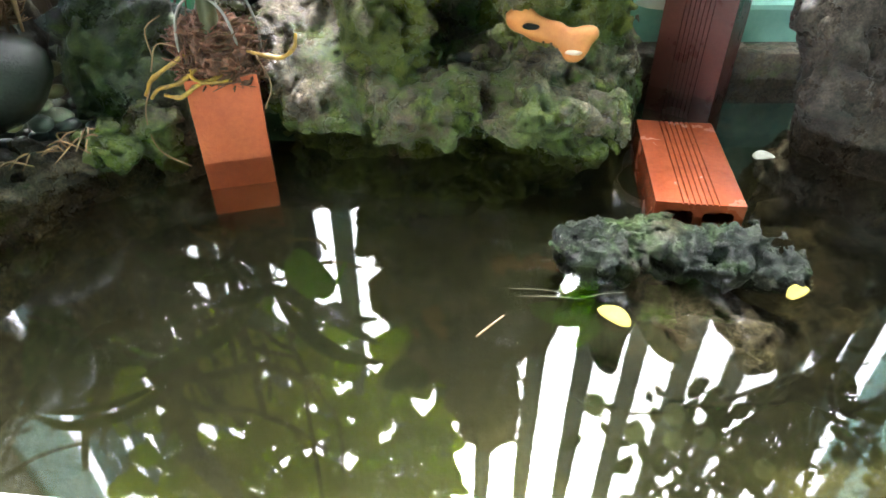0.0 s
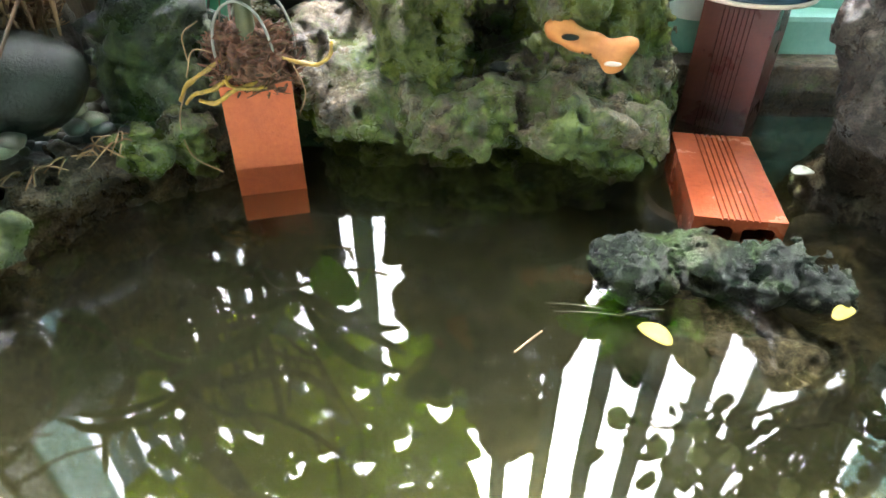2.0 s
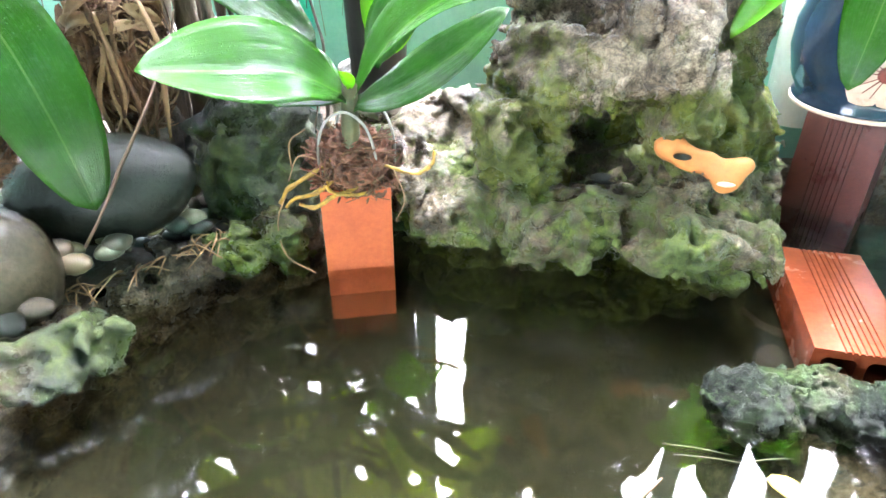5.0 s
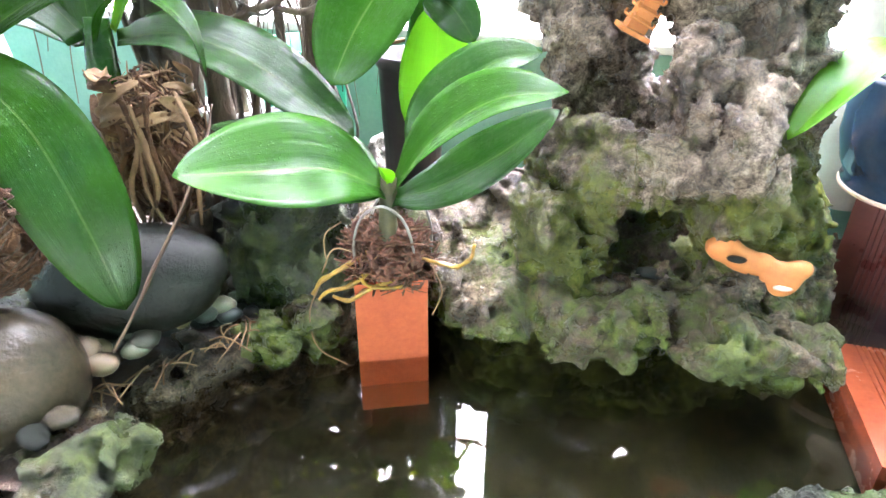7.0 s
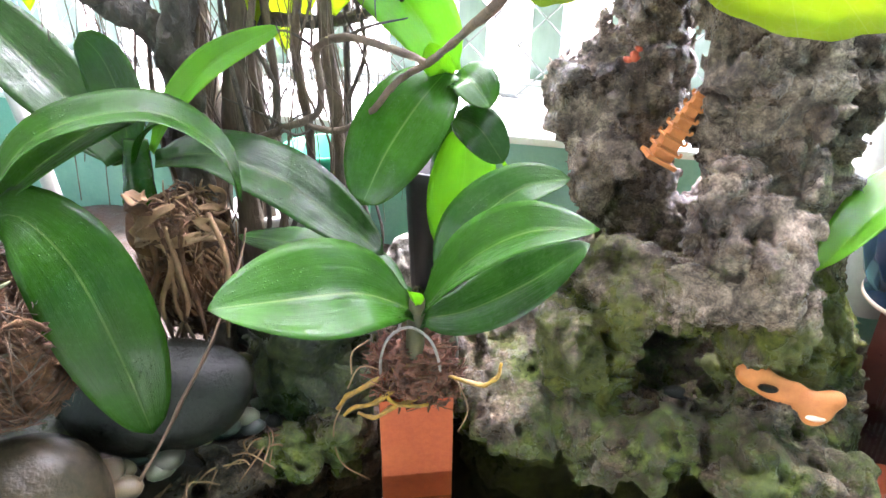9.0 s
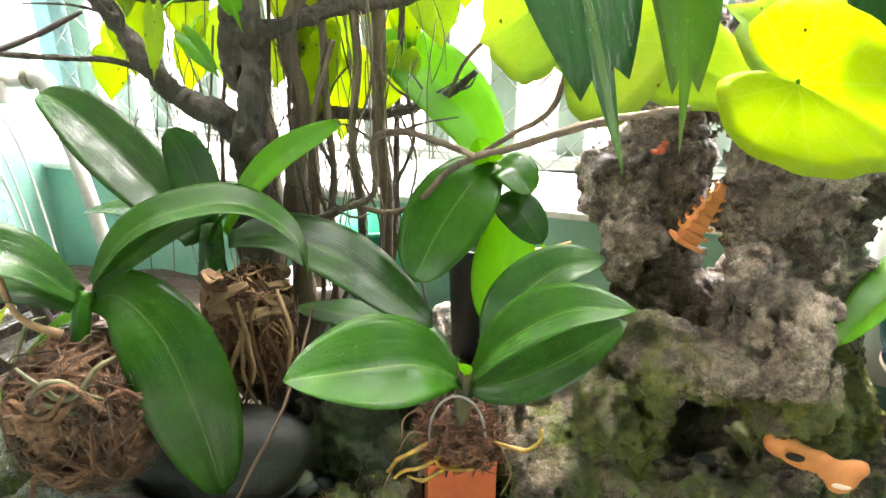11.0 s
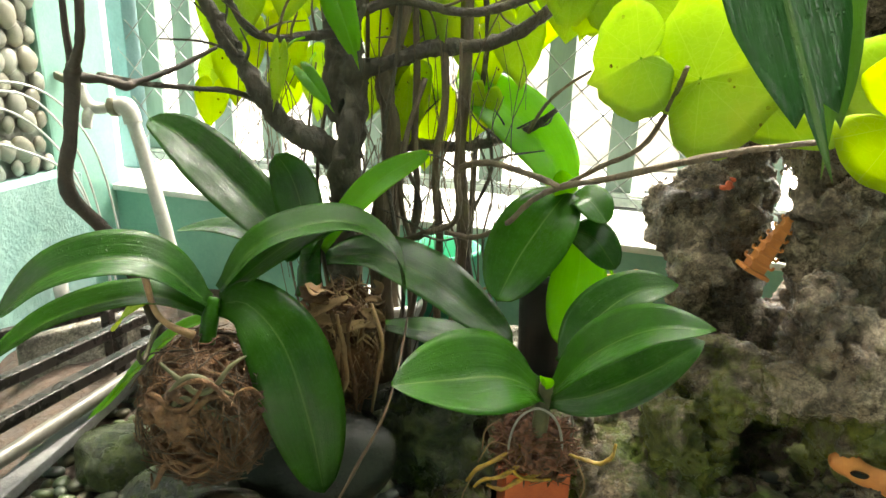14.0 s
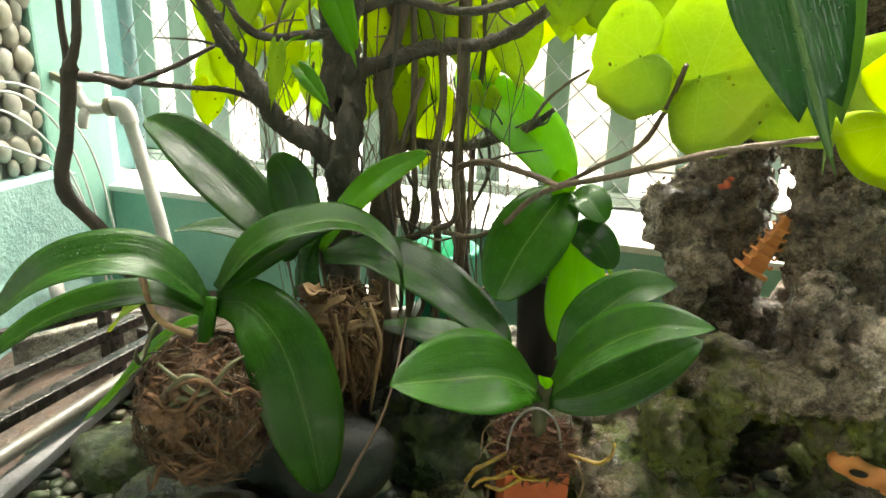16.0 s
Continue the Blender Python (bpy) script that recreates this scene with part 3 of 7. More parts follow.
ROOT_GREEN = simple("green_root", (0.03, 0.035, 0.012), (0.11, 0.10, 0.042), 40, (0.5, 0.8), 0.5, 0.002)
FALLEN = simple("fallen_yellow_leaf", (0.14, 0.105, 0.02), (0.26, 0.21, 0.05), 40, (0.55, 0.8), 0.3, 0.001, spec=0.08)
DRY_STEM = simple("dry_brown_stem", (0.035, 0.018, 0.009), (0.11, 0.062, 0.03), 50, (0.5, 0.8), 0.6, 0.002)
ROOT_YELLOW = simple("yellow_root", (0.07, 0.04, 0.012), (0.50, 0.29, 0.025), 75, (0.35, 0.6), 0.4, 0.002)
WALL_GREEN = simple("mint_painted_plaster", (0.16, 0.36, 0.29), (0.27, 0.50, 0.41), 6, (0.5, 0.75), 0.25, 0.004)
WALL_ROUGH = simple("rough_turquoise_plaster", (0.22, 0.42, 0.40), (0.40, 0.60, 0.56), 14, (0.6, 0.9), 0.9, 0.01, fine=60)
SILL = simple("weathered_white_paint", (0.5, 0.52, 0.48), (0.80, 0.81, 0.78), 12, (0.4, 0.7), 0.3, 0.003)
FENCE = simple("grey_green_painted_board", (0.15, 0.21, 0.185), (0.24, 0.31, 0.27), 8, (0.45, 0.7), 0.2, 0.002, (1, 1, 0.2))
POST_TEAL = simple("teal_painted_steel", (0.07, 0.15, 0.165), (0.14, 0.25, 0.26), 14, (0.35, 0.6), 0.3, 0.002)
FENCE_RAIL = simple("worn_grey_paint", (0.2, 0.25, 0.23), (0.5, 0.54, 0.5), 18, (0.4, 0.7), 0.5, 0.003)
WIRE = simple("galvanised_wire", (0.10, 0.11, 0.11), (0.24, 0.26, 0.25), 60, (0.4, 0.6), 0.2, 0.001, metal=0.3)
PVC = simple("weathered_white_pipe", (0.30, 0.29, 0.26), (0.50, 0.48, 0.45), 14, (0.35, 0.6), 0.2, 0.002)
PVC_DULL = simple("dull_grimy_pipe", (0.055, 0.052, 0.043), (0.15, 0.14, 0.115), 14, (0.35, 0.6), 0.2, 0.002)
IRON = simple("wet_dark_iron", (0.012, 0.012, 0.013), (0.06, 0.05, 0.045), 30, (0.15, 0.4), 0.5, 0.002, metal=0.4)
BLACK_POT = simple("black_plastic_pot", (0.008, 0.008, 0.008), (0.03, 0.03, 0.03), 20, (0.3, 0.5), 0.2, 0.002)
BRICK = simple("terracotta_brick", (0.33, 0.055, 0.018), (0.54, 0.12, 0.035), 16, (0.45, 0.7), 0.35, 0.0025, fine=140)
BRICK_WET = simple("wet_terracotta_brick", (0.15, 0.028, 0.010), (0.27, 0.062, 0.021), 15, (0.12, 0.34), 0.35, 0.0025, fine=140, spec=0.32)
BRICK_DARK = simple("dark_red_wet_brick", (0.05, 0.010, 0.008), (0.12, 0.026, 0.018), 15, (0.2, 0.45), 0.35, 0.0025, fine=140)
CLAY = simple("orange_fired_clay", (0.32, 0.10, 0.022), (0.52, 0.20, 0.05), 25, (0.5, 0.8), 0.4, 0.002)
GLAZE = simple("dark_blue_glaze", (0.006, 0.014, 0.03), (0.02, 0.04, 0.07), 10, (0.08, 0.16), 0.05, 0.001)
FLOWER = simple("painted_cream_petal", (0.50, 0.36, 0.27), (0.66, 0.50, 0.40), 40, (0.25, 0.4), 0.1, 0.001)
FLOWER_RED = simple("painted_maroon", (0.12, 0.02, 0.02), (0.25, 0.05, 0.04), 40, (0.25, 0.4), 0.1, 0.001)
WHITE_POT = simple("white_ceramic", (0.6, 0.6, 0.58), (0.82, 0.82, 0.8), 12, (0.15, 0.3), 0.05, 0.001)
GREEN_PLASTIC = simple("green_plastic", (0.01, 0.30, 0.16), (0.02, 0.42, 0.24), 10, (0.3, 0.45), 0.05, 0.001)
METAL_LOOP = simple("dull_metal_wire", (0.2, 0.19, 0.17), (0.42, 0.40, 0.36), 50, (0.4, 0.6), 0.3, 0.001, metal=0.6)
FRUIT = simple("green_citrus_skin", (0.42, 0.56, 0.16), (0.58, 0.70, 0.28), 30, (0.3, 0.5), 0.3, 0.001)
OUT_GROUND = simple("pale_gravel_ground", (0.3, 0.29, 0.26), (0.6, 0.58, 0.54), 5, (0.8, 1.0), 0.4, 0.02)
OUT_WALL = simple("pale_rendered_wall", (0.55, 0.54, 0.5), (0.75, 0.74, 0.70), 2, (0.8, 1.0), 0.2, 0.01)
OUT_BRICK = simple("pale_worn_brickwork", (0.30, 0.24, 0.19), (0.50, 0.44, 0.38), 8, (0.7, 1.0), 0.3, 0.01)
SLATE = simple("grey_slate", (0.06, 0.06, 0.06), (0.2, 0.2, 0.2), 6, (0.5, 0.8), 0.3, 0.01)
WHITE_CABLE = simple("white_cable_sheath", (0.55, 0.57, 0.55), (0.75, 0.76, 0.74), 20, (0.4, 0.6), 0.05, 0.001)
BRASS = simple("weathered_brass", (0.10, 0.09, 0.06), (0.30, 0.27, 0.2), 40, (0.3, 0.6), 0.4, 0.002, metal=0.6)
RED_PAINT = simple("red_orange_paint", (0.35, 0.05, 0.02), (0.55, 0.12, 0.05), 60, (0.4, 0.6), 0.2, 0.001)
COVER = simple("added_cover_sheet", (0.10, 0.11, 0.10), (0.2, 0.21, 0.19), 3, (0.6, 0.8), 0.2, 0.005)


def pebble_mat(name, cols):
    k = Mat(name)
    stops = [((i + 0.5) / len(cols), c) for i, c in enumerate(cols)]
    n = k.noise(30, 5)
    col = k.mix(k.ramp(n, (0.3, 0.35), (0.7, 1.0)), (0.02, 0.02, 0.015), k.ramp(k.random(), *stops))
    k.set(color=col, rough=k.ramp(k.noise(20, 3), (0.3, 0.2), (0.7, 0.55)))
    k.bump(k.noise(60, 4), 0.2, 0.002)
    return k.m


PEBBLE = pebble_mat("mixed_pebbles", [(0.05, 0.055, 0.05), (0.09, 0.10, 0.09), (0.16, 0.12, 0.07), (0.06, 0.08, 0.07), (0.30, 0.30, 0.17), (0.10, 0.07, 0.055), (0.045, 0.05, 0.05), (0.22, 0.22, 0.14)])
PEBBLE_GREEN = pebble_mat("algae_pebbles", [(0.10, 0.14, 0.06), (0.14, 0.10, 0.07), (0.07, 0.09, 0.05), (0.22, 0.20, 0.15), (0.13, 0.18, 0.08), (0.05, 0.06, 0.05)])
PEBBLE_YELLOW = pebble_mat("yellowish_pebbles", [(0.24, 0.20, 0.075), (0.28, 0.22, 0.10), (0.20, 0.14, 0.08), (0.25, 0.23, 0.10)])
PEBBLE_PALE = pebble_mat("pale_cobbles", [(0.42, 0.41, 0.35), (0.26, 0.26, 0.20), (0.46, 0.44, 0.38), (0.20, 0.20, 0.15), (0.34, 0.31, 0.24)])


def water_mat():
    k = Mat("pond_water")
    t = k.t
    for n in (k.b,):
        t.nodes.remove(n)
    glossy = t.nodes.new("ShaderNodeBsdfGlossy")
    glossy.inputs["Roughness"].default_value = 0.0
    clear = t.nodes.new("ShaderNodeBsdfTransparent")
    clear.inputs[0].default_value = (0.80, 0.80, 0.67, 1)
    fres = t.nodes.new("ShaderNodeFresnel")
    fres.inputs["IOR"].default_value = 1.56
    mix = t.nodes.new("ShaderNodeMixShader")
    bump = t.nodes.new("ShaderNodeBump")
    bump.inputs["Strength"].default_value, bump.inputs["Distance"].default_value = 0.02, 0.003
    k.link(k.noise(7, 1, 0.4), bump.inputs["Height"])
    k.link(bump.outputs[0], glossy.inputs["Normal"])
    k.link(bump.outputs[0], fres.inputs["Normal"])
    k.link(fres.outputs[0], mix.inputs[0])
    k.link(clear.outputs[0], mix.inputs[1])
    k.link(glossy.outputs[0], mix.inputs[2])
    k.link(mix.outputs[0], k.out.inputs["Surface"])
    return k.m


WATER = water_mat()


def silt_mat():
    k = Mat("suspended_silt")
    clear = k.t.nodes.new("ShaderNodeBsdfTransparent")
    clear.inputs[0].default_value = (0.90, 0.90, 0.80, 1)
    mix = k.t.nodes.new("ShaderNodeMixShader")
    k.set(color=k.ramp(k.noise(4, 4), (0.3, (0.016, 0.016, 0.010)), (0.7, (0.034, 0.034, 0.022))), rough=1.0, spec=0.0)
    sep = k.t.nodes.new("ShaderNodeSeparateXYZ")
    k.link(k.t.nodes.new("ShaderNodeNewGeometry").outputs["Position"], sep.inputs[0])
    # silt fades past x 0.26, standing in for shade on the right-hand water
    right_dim = k.ramp(k.math("ADD", sep.outputs[0], 0.0), (0.26, 1.0), (0.46, 0.2))
    k.link(k.math("MULTIPLY", k.ramp(k.noise(5, 5), (0.3, 0.09), (0.7, 0.20)), right_dim), mix.inputs[0])
    k.link(clear.outputs[0], mix.inputs[1])
    k.link(k.b.outputs[0], mix.inputs[2])
    k.link(mix.outputs[0], k.out.inputs["Surface"])
    return k.m


SILT = silt_mat()


# ---- the setting ----
WALL = Matrix.Translation((-0.8, 1.50, 0)) @ Matrix.Rotation(radians(-9), 4, "Z")


def wall_box(x0, x1, y0, y1, z0, z1, bevel=0.0, bm=None):
    return box(x1 - x0, y1 - y0, z1 - z0, WALL @ Vector(((x0 + x1) / 2, (y0 + y1) / 2, (z0 + z1) / 2)), bevel, WALL.to_3x3().to_4x4(), bm)


def setting(name, me, mat, label, category):
    return solid(name, me if isinstance(me, bpy.types.Mesh) else bm_mesh(me, name), mat, label, category, kind="structure")


# outdoor ground, one sheet from under the fence to the horizon
n = 40
xs = np.linspace(-1, 1, n)
verts = [(60 * a * abs(a) ** 0.8, 1.62 + 118 * ((b + 1) / 2) ** 2.4, -0.12 + 0.03 * noise.noise((a * 30, b * 30, 1))) for b in xs for a in xs]
faces = [(j * n + i, j * n + i + 1, (j + 1) * n + i + 1, (j + 1) * n + i) for j in range(n - 1) for i in range(n - 1)]
setting("ground", mesh_from(verts, faces, "ground"), OUT_GROUND, "pale gravel ground outside beyond the fence", "ground")

wall_back = setting("wall_back", wall_box(-0.98, 3.0, 0.0, 0.30, -0.45, 0.325), WALL_GREEN, "low mint-green painted garden wall with damp stains", "wall")
setting("trim", wall_box(-0.98, 3.0, -0.012, 0.31, 0.328, 0.345, 0.004), SILL, "white weathered sill on top of the low wall", "sill")

# wall at the side: rough lower part, stone-clad upper part, smooth corner strip
side = setting("wall_left", box(0.3, 1.9, 0.87, (-1.59, 0.45, -0.015)), WALL_ROUGH, "rough turquoise plaster wall base under river stones", "wall")
upper = setting("wall_left_upper", box(0.2, 1.90, 2.1, (-1.63, 0.45, 1.47)), MORTAR, "wall face clad in pale rounded river stones", "wall")
setting("pilaster", box(0.24, 0.235, 3.0, (-1.63, 1.52, 1.05), 0.008), WALL_GREEN, "smooth mint-green corner strip of the wall", "pilaster")

# floor that closes the place behind the pond, with unseen walls around it
setting("floor", box(4.6, 3.0, 0.06, (0.3, -1.28, -0.04)), RIM, "damp concrete floor beside the pond", "floor")
setting("wall_right", box(0.2, 4.6, 2.9, (2.05, -0.3, 1.0)), WALL_GREEN, "unseen mint-green side wall closing the patio", "wall")
setting("wall_front", box(4.6, 0.2, 2.9, (0.3, -2.75, 1.0)), WALL_GREEN, "unseen plain mint-green wall closing the patio", "wall")
# no roof is in view: this sheet is added to hold back skylight
setting("ceiling", box(4.2, 3.6, 0.08, (0.2, -1.05, 2.49)), COVER, "unseen grey sheet added over the near side to hold back skylight", "roof")

# pond
n = 70
gx, gy = np.meshgrid(np.linspace(-0.85, 1.9, n), np.linspace(0.1, 1.42, n))
verts = []
for x, y in zip(gx.ravel(), gy.ravel()):
    d = -0.26 + 0.03 * noise.noise((x * 3, y * 3, 0.2)) + 0.012 * noise.noise((x * 11, y * 11, 2))
    d += 0.13 * math.exp(-(((x - 0.12) / 0.22) ** 2 + ((y - 0.98) / 0.13) ** 2))
    d += 0.12 * max(0, min(1, (y - 1.0) / 0.12)) * (x > 0.28)
    verts.append((x, y, d))
faces = [(j * n + i, j * n + i + 1, (j + 1) * n + i + 1, (j + 1) * n + i) for j in range(n - 1) for i in range(n - 1)]
setting("pond_floor", mesh_from(verts, faces, "pond_floor"), POND_BED, "silty olive-brown floor of the fish pond", "pond floor")
n = 60
gx, gy = np.meshgrid(np.linspace(-0.72, 1.95, n), np.linspace(0.10, 1.30, n))
water = setting("water", mesh_from([(x, y, 0.0) for x, y in zip(gx.ravel(), gy.ravel())],
                [(j * n + i, j * n + i + 1, (j + 1) * n + i + 1, (j + 1) * n + i) for j in range(n - 1) for i in range(n - 1)], "water"),
                WATER, "still murky pond water with bright sky reflections", "water")
water.visible_shadow = False
for k, depth in enumerate((0.045, 0.12)):
    silt = setting("water_silt", bm_mesh(box(2.6, 1.2, 0.001, (0.6, 0.70, -depth)), "silt"), SILT, "cloudy brown-green silt hanging in the pond water", "water")
    silt.visible_shadow = False

# kerbs of the pond
kerb = [(-0.70, 0.30), (-0.685, 0.42), (-0.675, 0.52), (-0.655, 0.60), (-0.635, 0.67), (-0.61, 0.74), (-0.575, 0.80), (-0.53, 0.85), (-0.48, 0.885), (-0.42, 0.93)]
setting("pond_rim", rock_mesh("pond_rim", [((x, y, -0.12), (0.05, 0.055, 0.18 - 0.01 * (i % 3))) for i, (x, y) in enumerate(kerb)], step=0.0055, soft=0.03,
        bumps=((22, 0.008), (60, 0.006), (120, 0.003)), blocks=((30, 0.008), (70, 0.004)), seed=3), RIM, "rough mossy concrete pond rim with wet edge", "pond rim")
bm = box(1.5, 0.22, 0.34, (0.0, 0.0, 0), 0.008)
me = bm_mesh(bm, "kerb")
ob = setting("pond_kerb", me, SILL, "pale plastered front kerb of the pond", "kerb")
ob.matrix_world = pose(0.30, 0.120, -0.145, 0, 0, -5.5)
ob = setting("pond_kerb_left", bm_mesh(box(0.5, 0.22, 0.34, (0.0, 0.0, 0), 0.008), "kerb"), SILL, "pale plastered front kerb of the pond", "kerb")
ob.matrix_world = pose(-0.66, 0.213, -0.1475, 0, 0, -5.5)
setting("pond_back_step", box(1.75, 0.10, 0.36, (1.06, 1.21, -0.13), 0.006), RIM, "dark wet step along the back of the pond", "step")
setting("pond_back_ledge", box(1.8, 0.10, 0.50, (1.06, 1.27, -0.13), 0.01), WALL_GREEN, "pale green ledge along the back of the pond", "ledge")

# planting bed beside and behind the pond
n = 90
gx, gy = np.meshgrid(np.linspace(-1.66, 0.55, n), np.linspace(0.25, 1.56, n))
verts, keep = [], []
for x, y in zip(gx.ravel(), gy.ravel()):
    z = 0.045 + 0.02 * noise.noise((x * 6, y * 6, 0)) + 0.008 * noise.noise((x * 25, y * 25, 0)) + 0.03 * max(0, min(1, (y - 0.95) / 0.2))
    edge = np.interp(y, [q[1] for q in kerb], [q[0] for q in kerb]) if y < 0.93 else -0.42
    if y > 0.93:
        edge = min(0.30, -0.42 + (y - 0.93) * 7)
    verts.append((x, y, z))
    keep.append(x < edge + 0.03)
faces = []
for j in range(n - 1):
    for i in range(n - 1):
        q = (j * n + i, j * n + i + 1, (j + 1) * n + i + 1, (j + 1) * n + i)
        if all(keep[k] for k in q):
            faces.append(q)
bed = setting("soil_bed", mesh_from(verts, faces, "soil_bed"), SOIL, "damp dark soil bed covered with pebbles", "soil")

# fence on the wall
fence = thing("fence", tuple(WALL @ Vector((1.0, 0.24, 0.36))), "grey-green slatted fence with chain-link mesh on the wall", "fence", kind="structure")
part("bottom_rail", wall_box(-0.81, 2.9, 0.215, 0.26, 0.375, 0.405, 0.003), FENCE_RAIL, fence)
part("end_post", wall_box(-0.875, -0.815, 0.19, 0.27, 0.347, 2.45, 0.004), POST_TEAL, fence, "teal painted steel end post")
part("top_rail", wall_box(-0.81, 2.9, 0.215, 0.26, 2.40, 2.44, 0.003), FENCE_RAIL, fence)
slat = bm_mesh(box(0.064, 0.014, 1.99, (0, 0, 0), 0.003), "slat")
slat.materials.append(FENCE)
turn = Matrix.Rotation(radians(-9), 4, "Z")
base = Vector(fence.location)
for i in range(-2, 21):
    ob = new("slat", slat)
    ob.parent = fence
    ob.matrix_local = Matrix.Translation((WALL @ Vector((-0.53 + (0.163 if i > 0 else 0.122) * i, 0.245, 1.40))) - base) @ turn
# chain-link strands, each a zigzag bent over its neighbours
step = 0.054
rows = 38
pts = [((step * (k % 2) - step / 2), 0.004 * (1 if k % 4 in (0, 3) else -1), 0.0 + step * k) for k in range(rows)]
strand = []
for k in range(rows - 1):
    strand.append(((np.array(pts[k]) * 1.0, np.array(pts[k]) * 0.5 + np.array(pts[k + 1]) * 0.5, np.array(pts[k + 1])), (0.0021, 0.0021, 0.0021)))
wire = tubes("strand", strand, 5, 1)
wire.materials.append(WIRE)
for i in range(-4, 62):
    ob = new("strand", wire)
    ob.parent = fence
    ob.matrix_local = Matrix.Translation((WALL @ Vector((-0.60 + step * i, 0.195, 0.375))) - base) @ turn @ Matrix.Diagonal((1 if i % 2 == 0 else -1, 1, 1, 1))
for z in (0.40, 2.39):
    p0, p1 = WALL @ Vector((-0.81, 0.2, z)), WALL @ Vector((2.8, 0.2, z))
    part("tension_wire", tube_mesh("tension_wire", [p0, p0.lerp(p1, 0.5), p1], [0.002] * 3, 6, 2), WIRE, fence)

# ---- outside the fence ----
house = thing("house", (-1.6, 9.0, -0.12), "pale rendered house with a brick base outside", "house")
part("wall", box(6.0, 0.3, 3.2, (-2.5, 9.5, 1.4)), OUT_WALL, house)
part("base", box(6.06, 0.34, 0.5, (-2.5, 9.48, 0.1)), OUT_BRICK, house)
part("roof", box(6.6, 1.6, 0.12, (-2.5, 9.7, 3.1), turn=Matrix.Rotation(radians(18), 4, "X")), SLATE, house)
for x in (-4.2, -2.2, -0.6):
    w = part("window", box(0.9, 0.08, 1.1, (x, 9.33, 1.5)), FENCE_RAIL, house)
    part("pane", box(0.76, 0.02, 0.96, (x, 9.28, 1.5)), SLATE, w)
low = thing("boundary_wall", (1.4, 4.6, -0.12), "low pale brick wall in the yard outside", "wall")
part("brickwork", box(1.6, 0.14, 0.36, (0.5, 5.2, 0.06), 0.01), OUT_BRICK, low)
part("coping", box(1.66, 0.2, 0.05, (0.5, 5.2, 0.265), 0.01), OUT_WALL, low)
rng = random.Random(5)
pile = thing("slate_pile", (-0.1, 3.4, -0.12), "loose stack of grey roof slates on the ground", "slates")
for k in range(9):
    m = Matrix.Rotation(rng.uniform(-0.5, 0.5), 4, "Z") @ Matrix.Rotation(rng.uniform(-0.12, 0.12), 4, "X")
    part("slate", box(0.5, 0.3, 0.02, (-0.1 + rng.uniform(-.2, .2), 3.4 + rng.uniform(-.1, .1), -0.09 + 0.022 * k), 0.004, m), SLATE, pile)


# ---- rocks ----
solid("mossy_base_rock", rock_mesh("mossy_base_rock", [
    ((-0.14, 0.94, 0.075), (0.11, 0.09, 0.055)), ((0.0, 0.93, 0.065), (0.12, 0.10, 0.055)), ((0.12, 0.90, 0.075), (0.11, 0.10, 0.055)),
    ((0.165, 0.845, 0.09), (0.075, 0.055, 0.04)), ((-0.22, 0.99, 0.07), (0.09, 0.08, 0.07)), ((0.200, 0.925, 0.03), (0.045, 0.09, 0.055)),
    ((0.25, 1.0, 0.07), (0.07, 0.08, 0.10)), ((0.0, 1.03, -0.08), (0.27, 0.09, 0.16)), ((-0.18, 1.06, 0.12), (0.12, 0.08, 0.07)),
    ((-0.31, 1.06, 0.09), (0.11, 0.09, 0.09)), ((-0.08, 1.08, 0.12), (0.12, 0.09, 0.07)), ((0.1, 1.08, 0.08), (0.16, 0.09, 0.09)), ((0.05, 1.16, 0.14), (0.20, 0.07, 0.14))],
    cuts=[((-0.06, 0.86, 0.015), (0.05, 0.05, 0.03)), ((0.05, 0.84, 0.01), (0.06, 0.05, 0.035)), ((-0.15, 0.87, 0.10), (0.03, 0.03, 0.018)), ((0.14, 0.79, 0.078), (0.055, 0.03, 0.010)), ((-0.155, 0.87, 0.085), (0.034, 0.03, 0.02)), ((0.0, 0.84, 0.0), (0.16, 0.06, 0.03)), ((0.016, 0.88, 0.215), (0.072, 0.10, 0.060)), ((0.045, 1.0, 0.145), (0.09, 0.10, 0.075))],
    step=0.0045, soft=0.025, bumps=((10, 0.012), (26, 0.008), (60, 0.006)), pits=(28, 0.014), blocks=((13, 0.014), (32, 0.009)), seed=1), ROCK_LOW,
    "mossy green limestone rock overhanging the pond water", "rock")

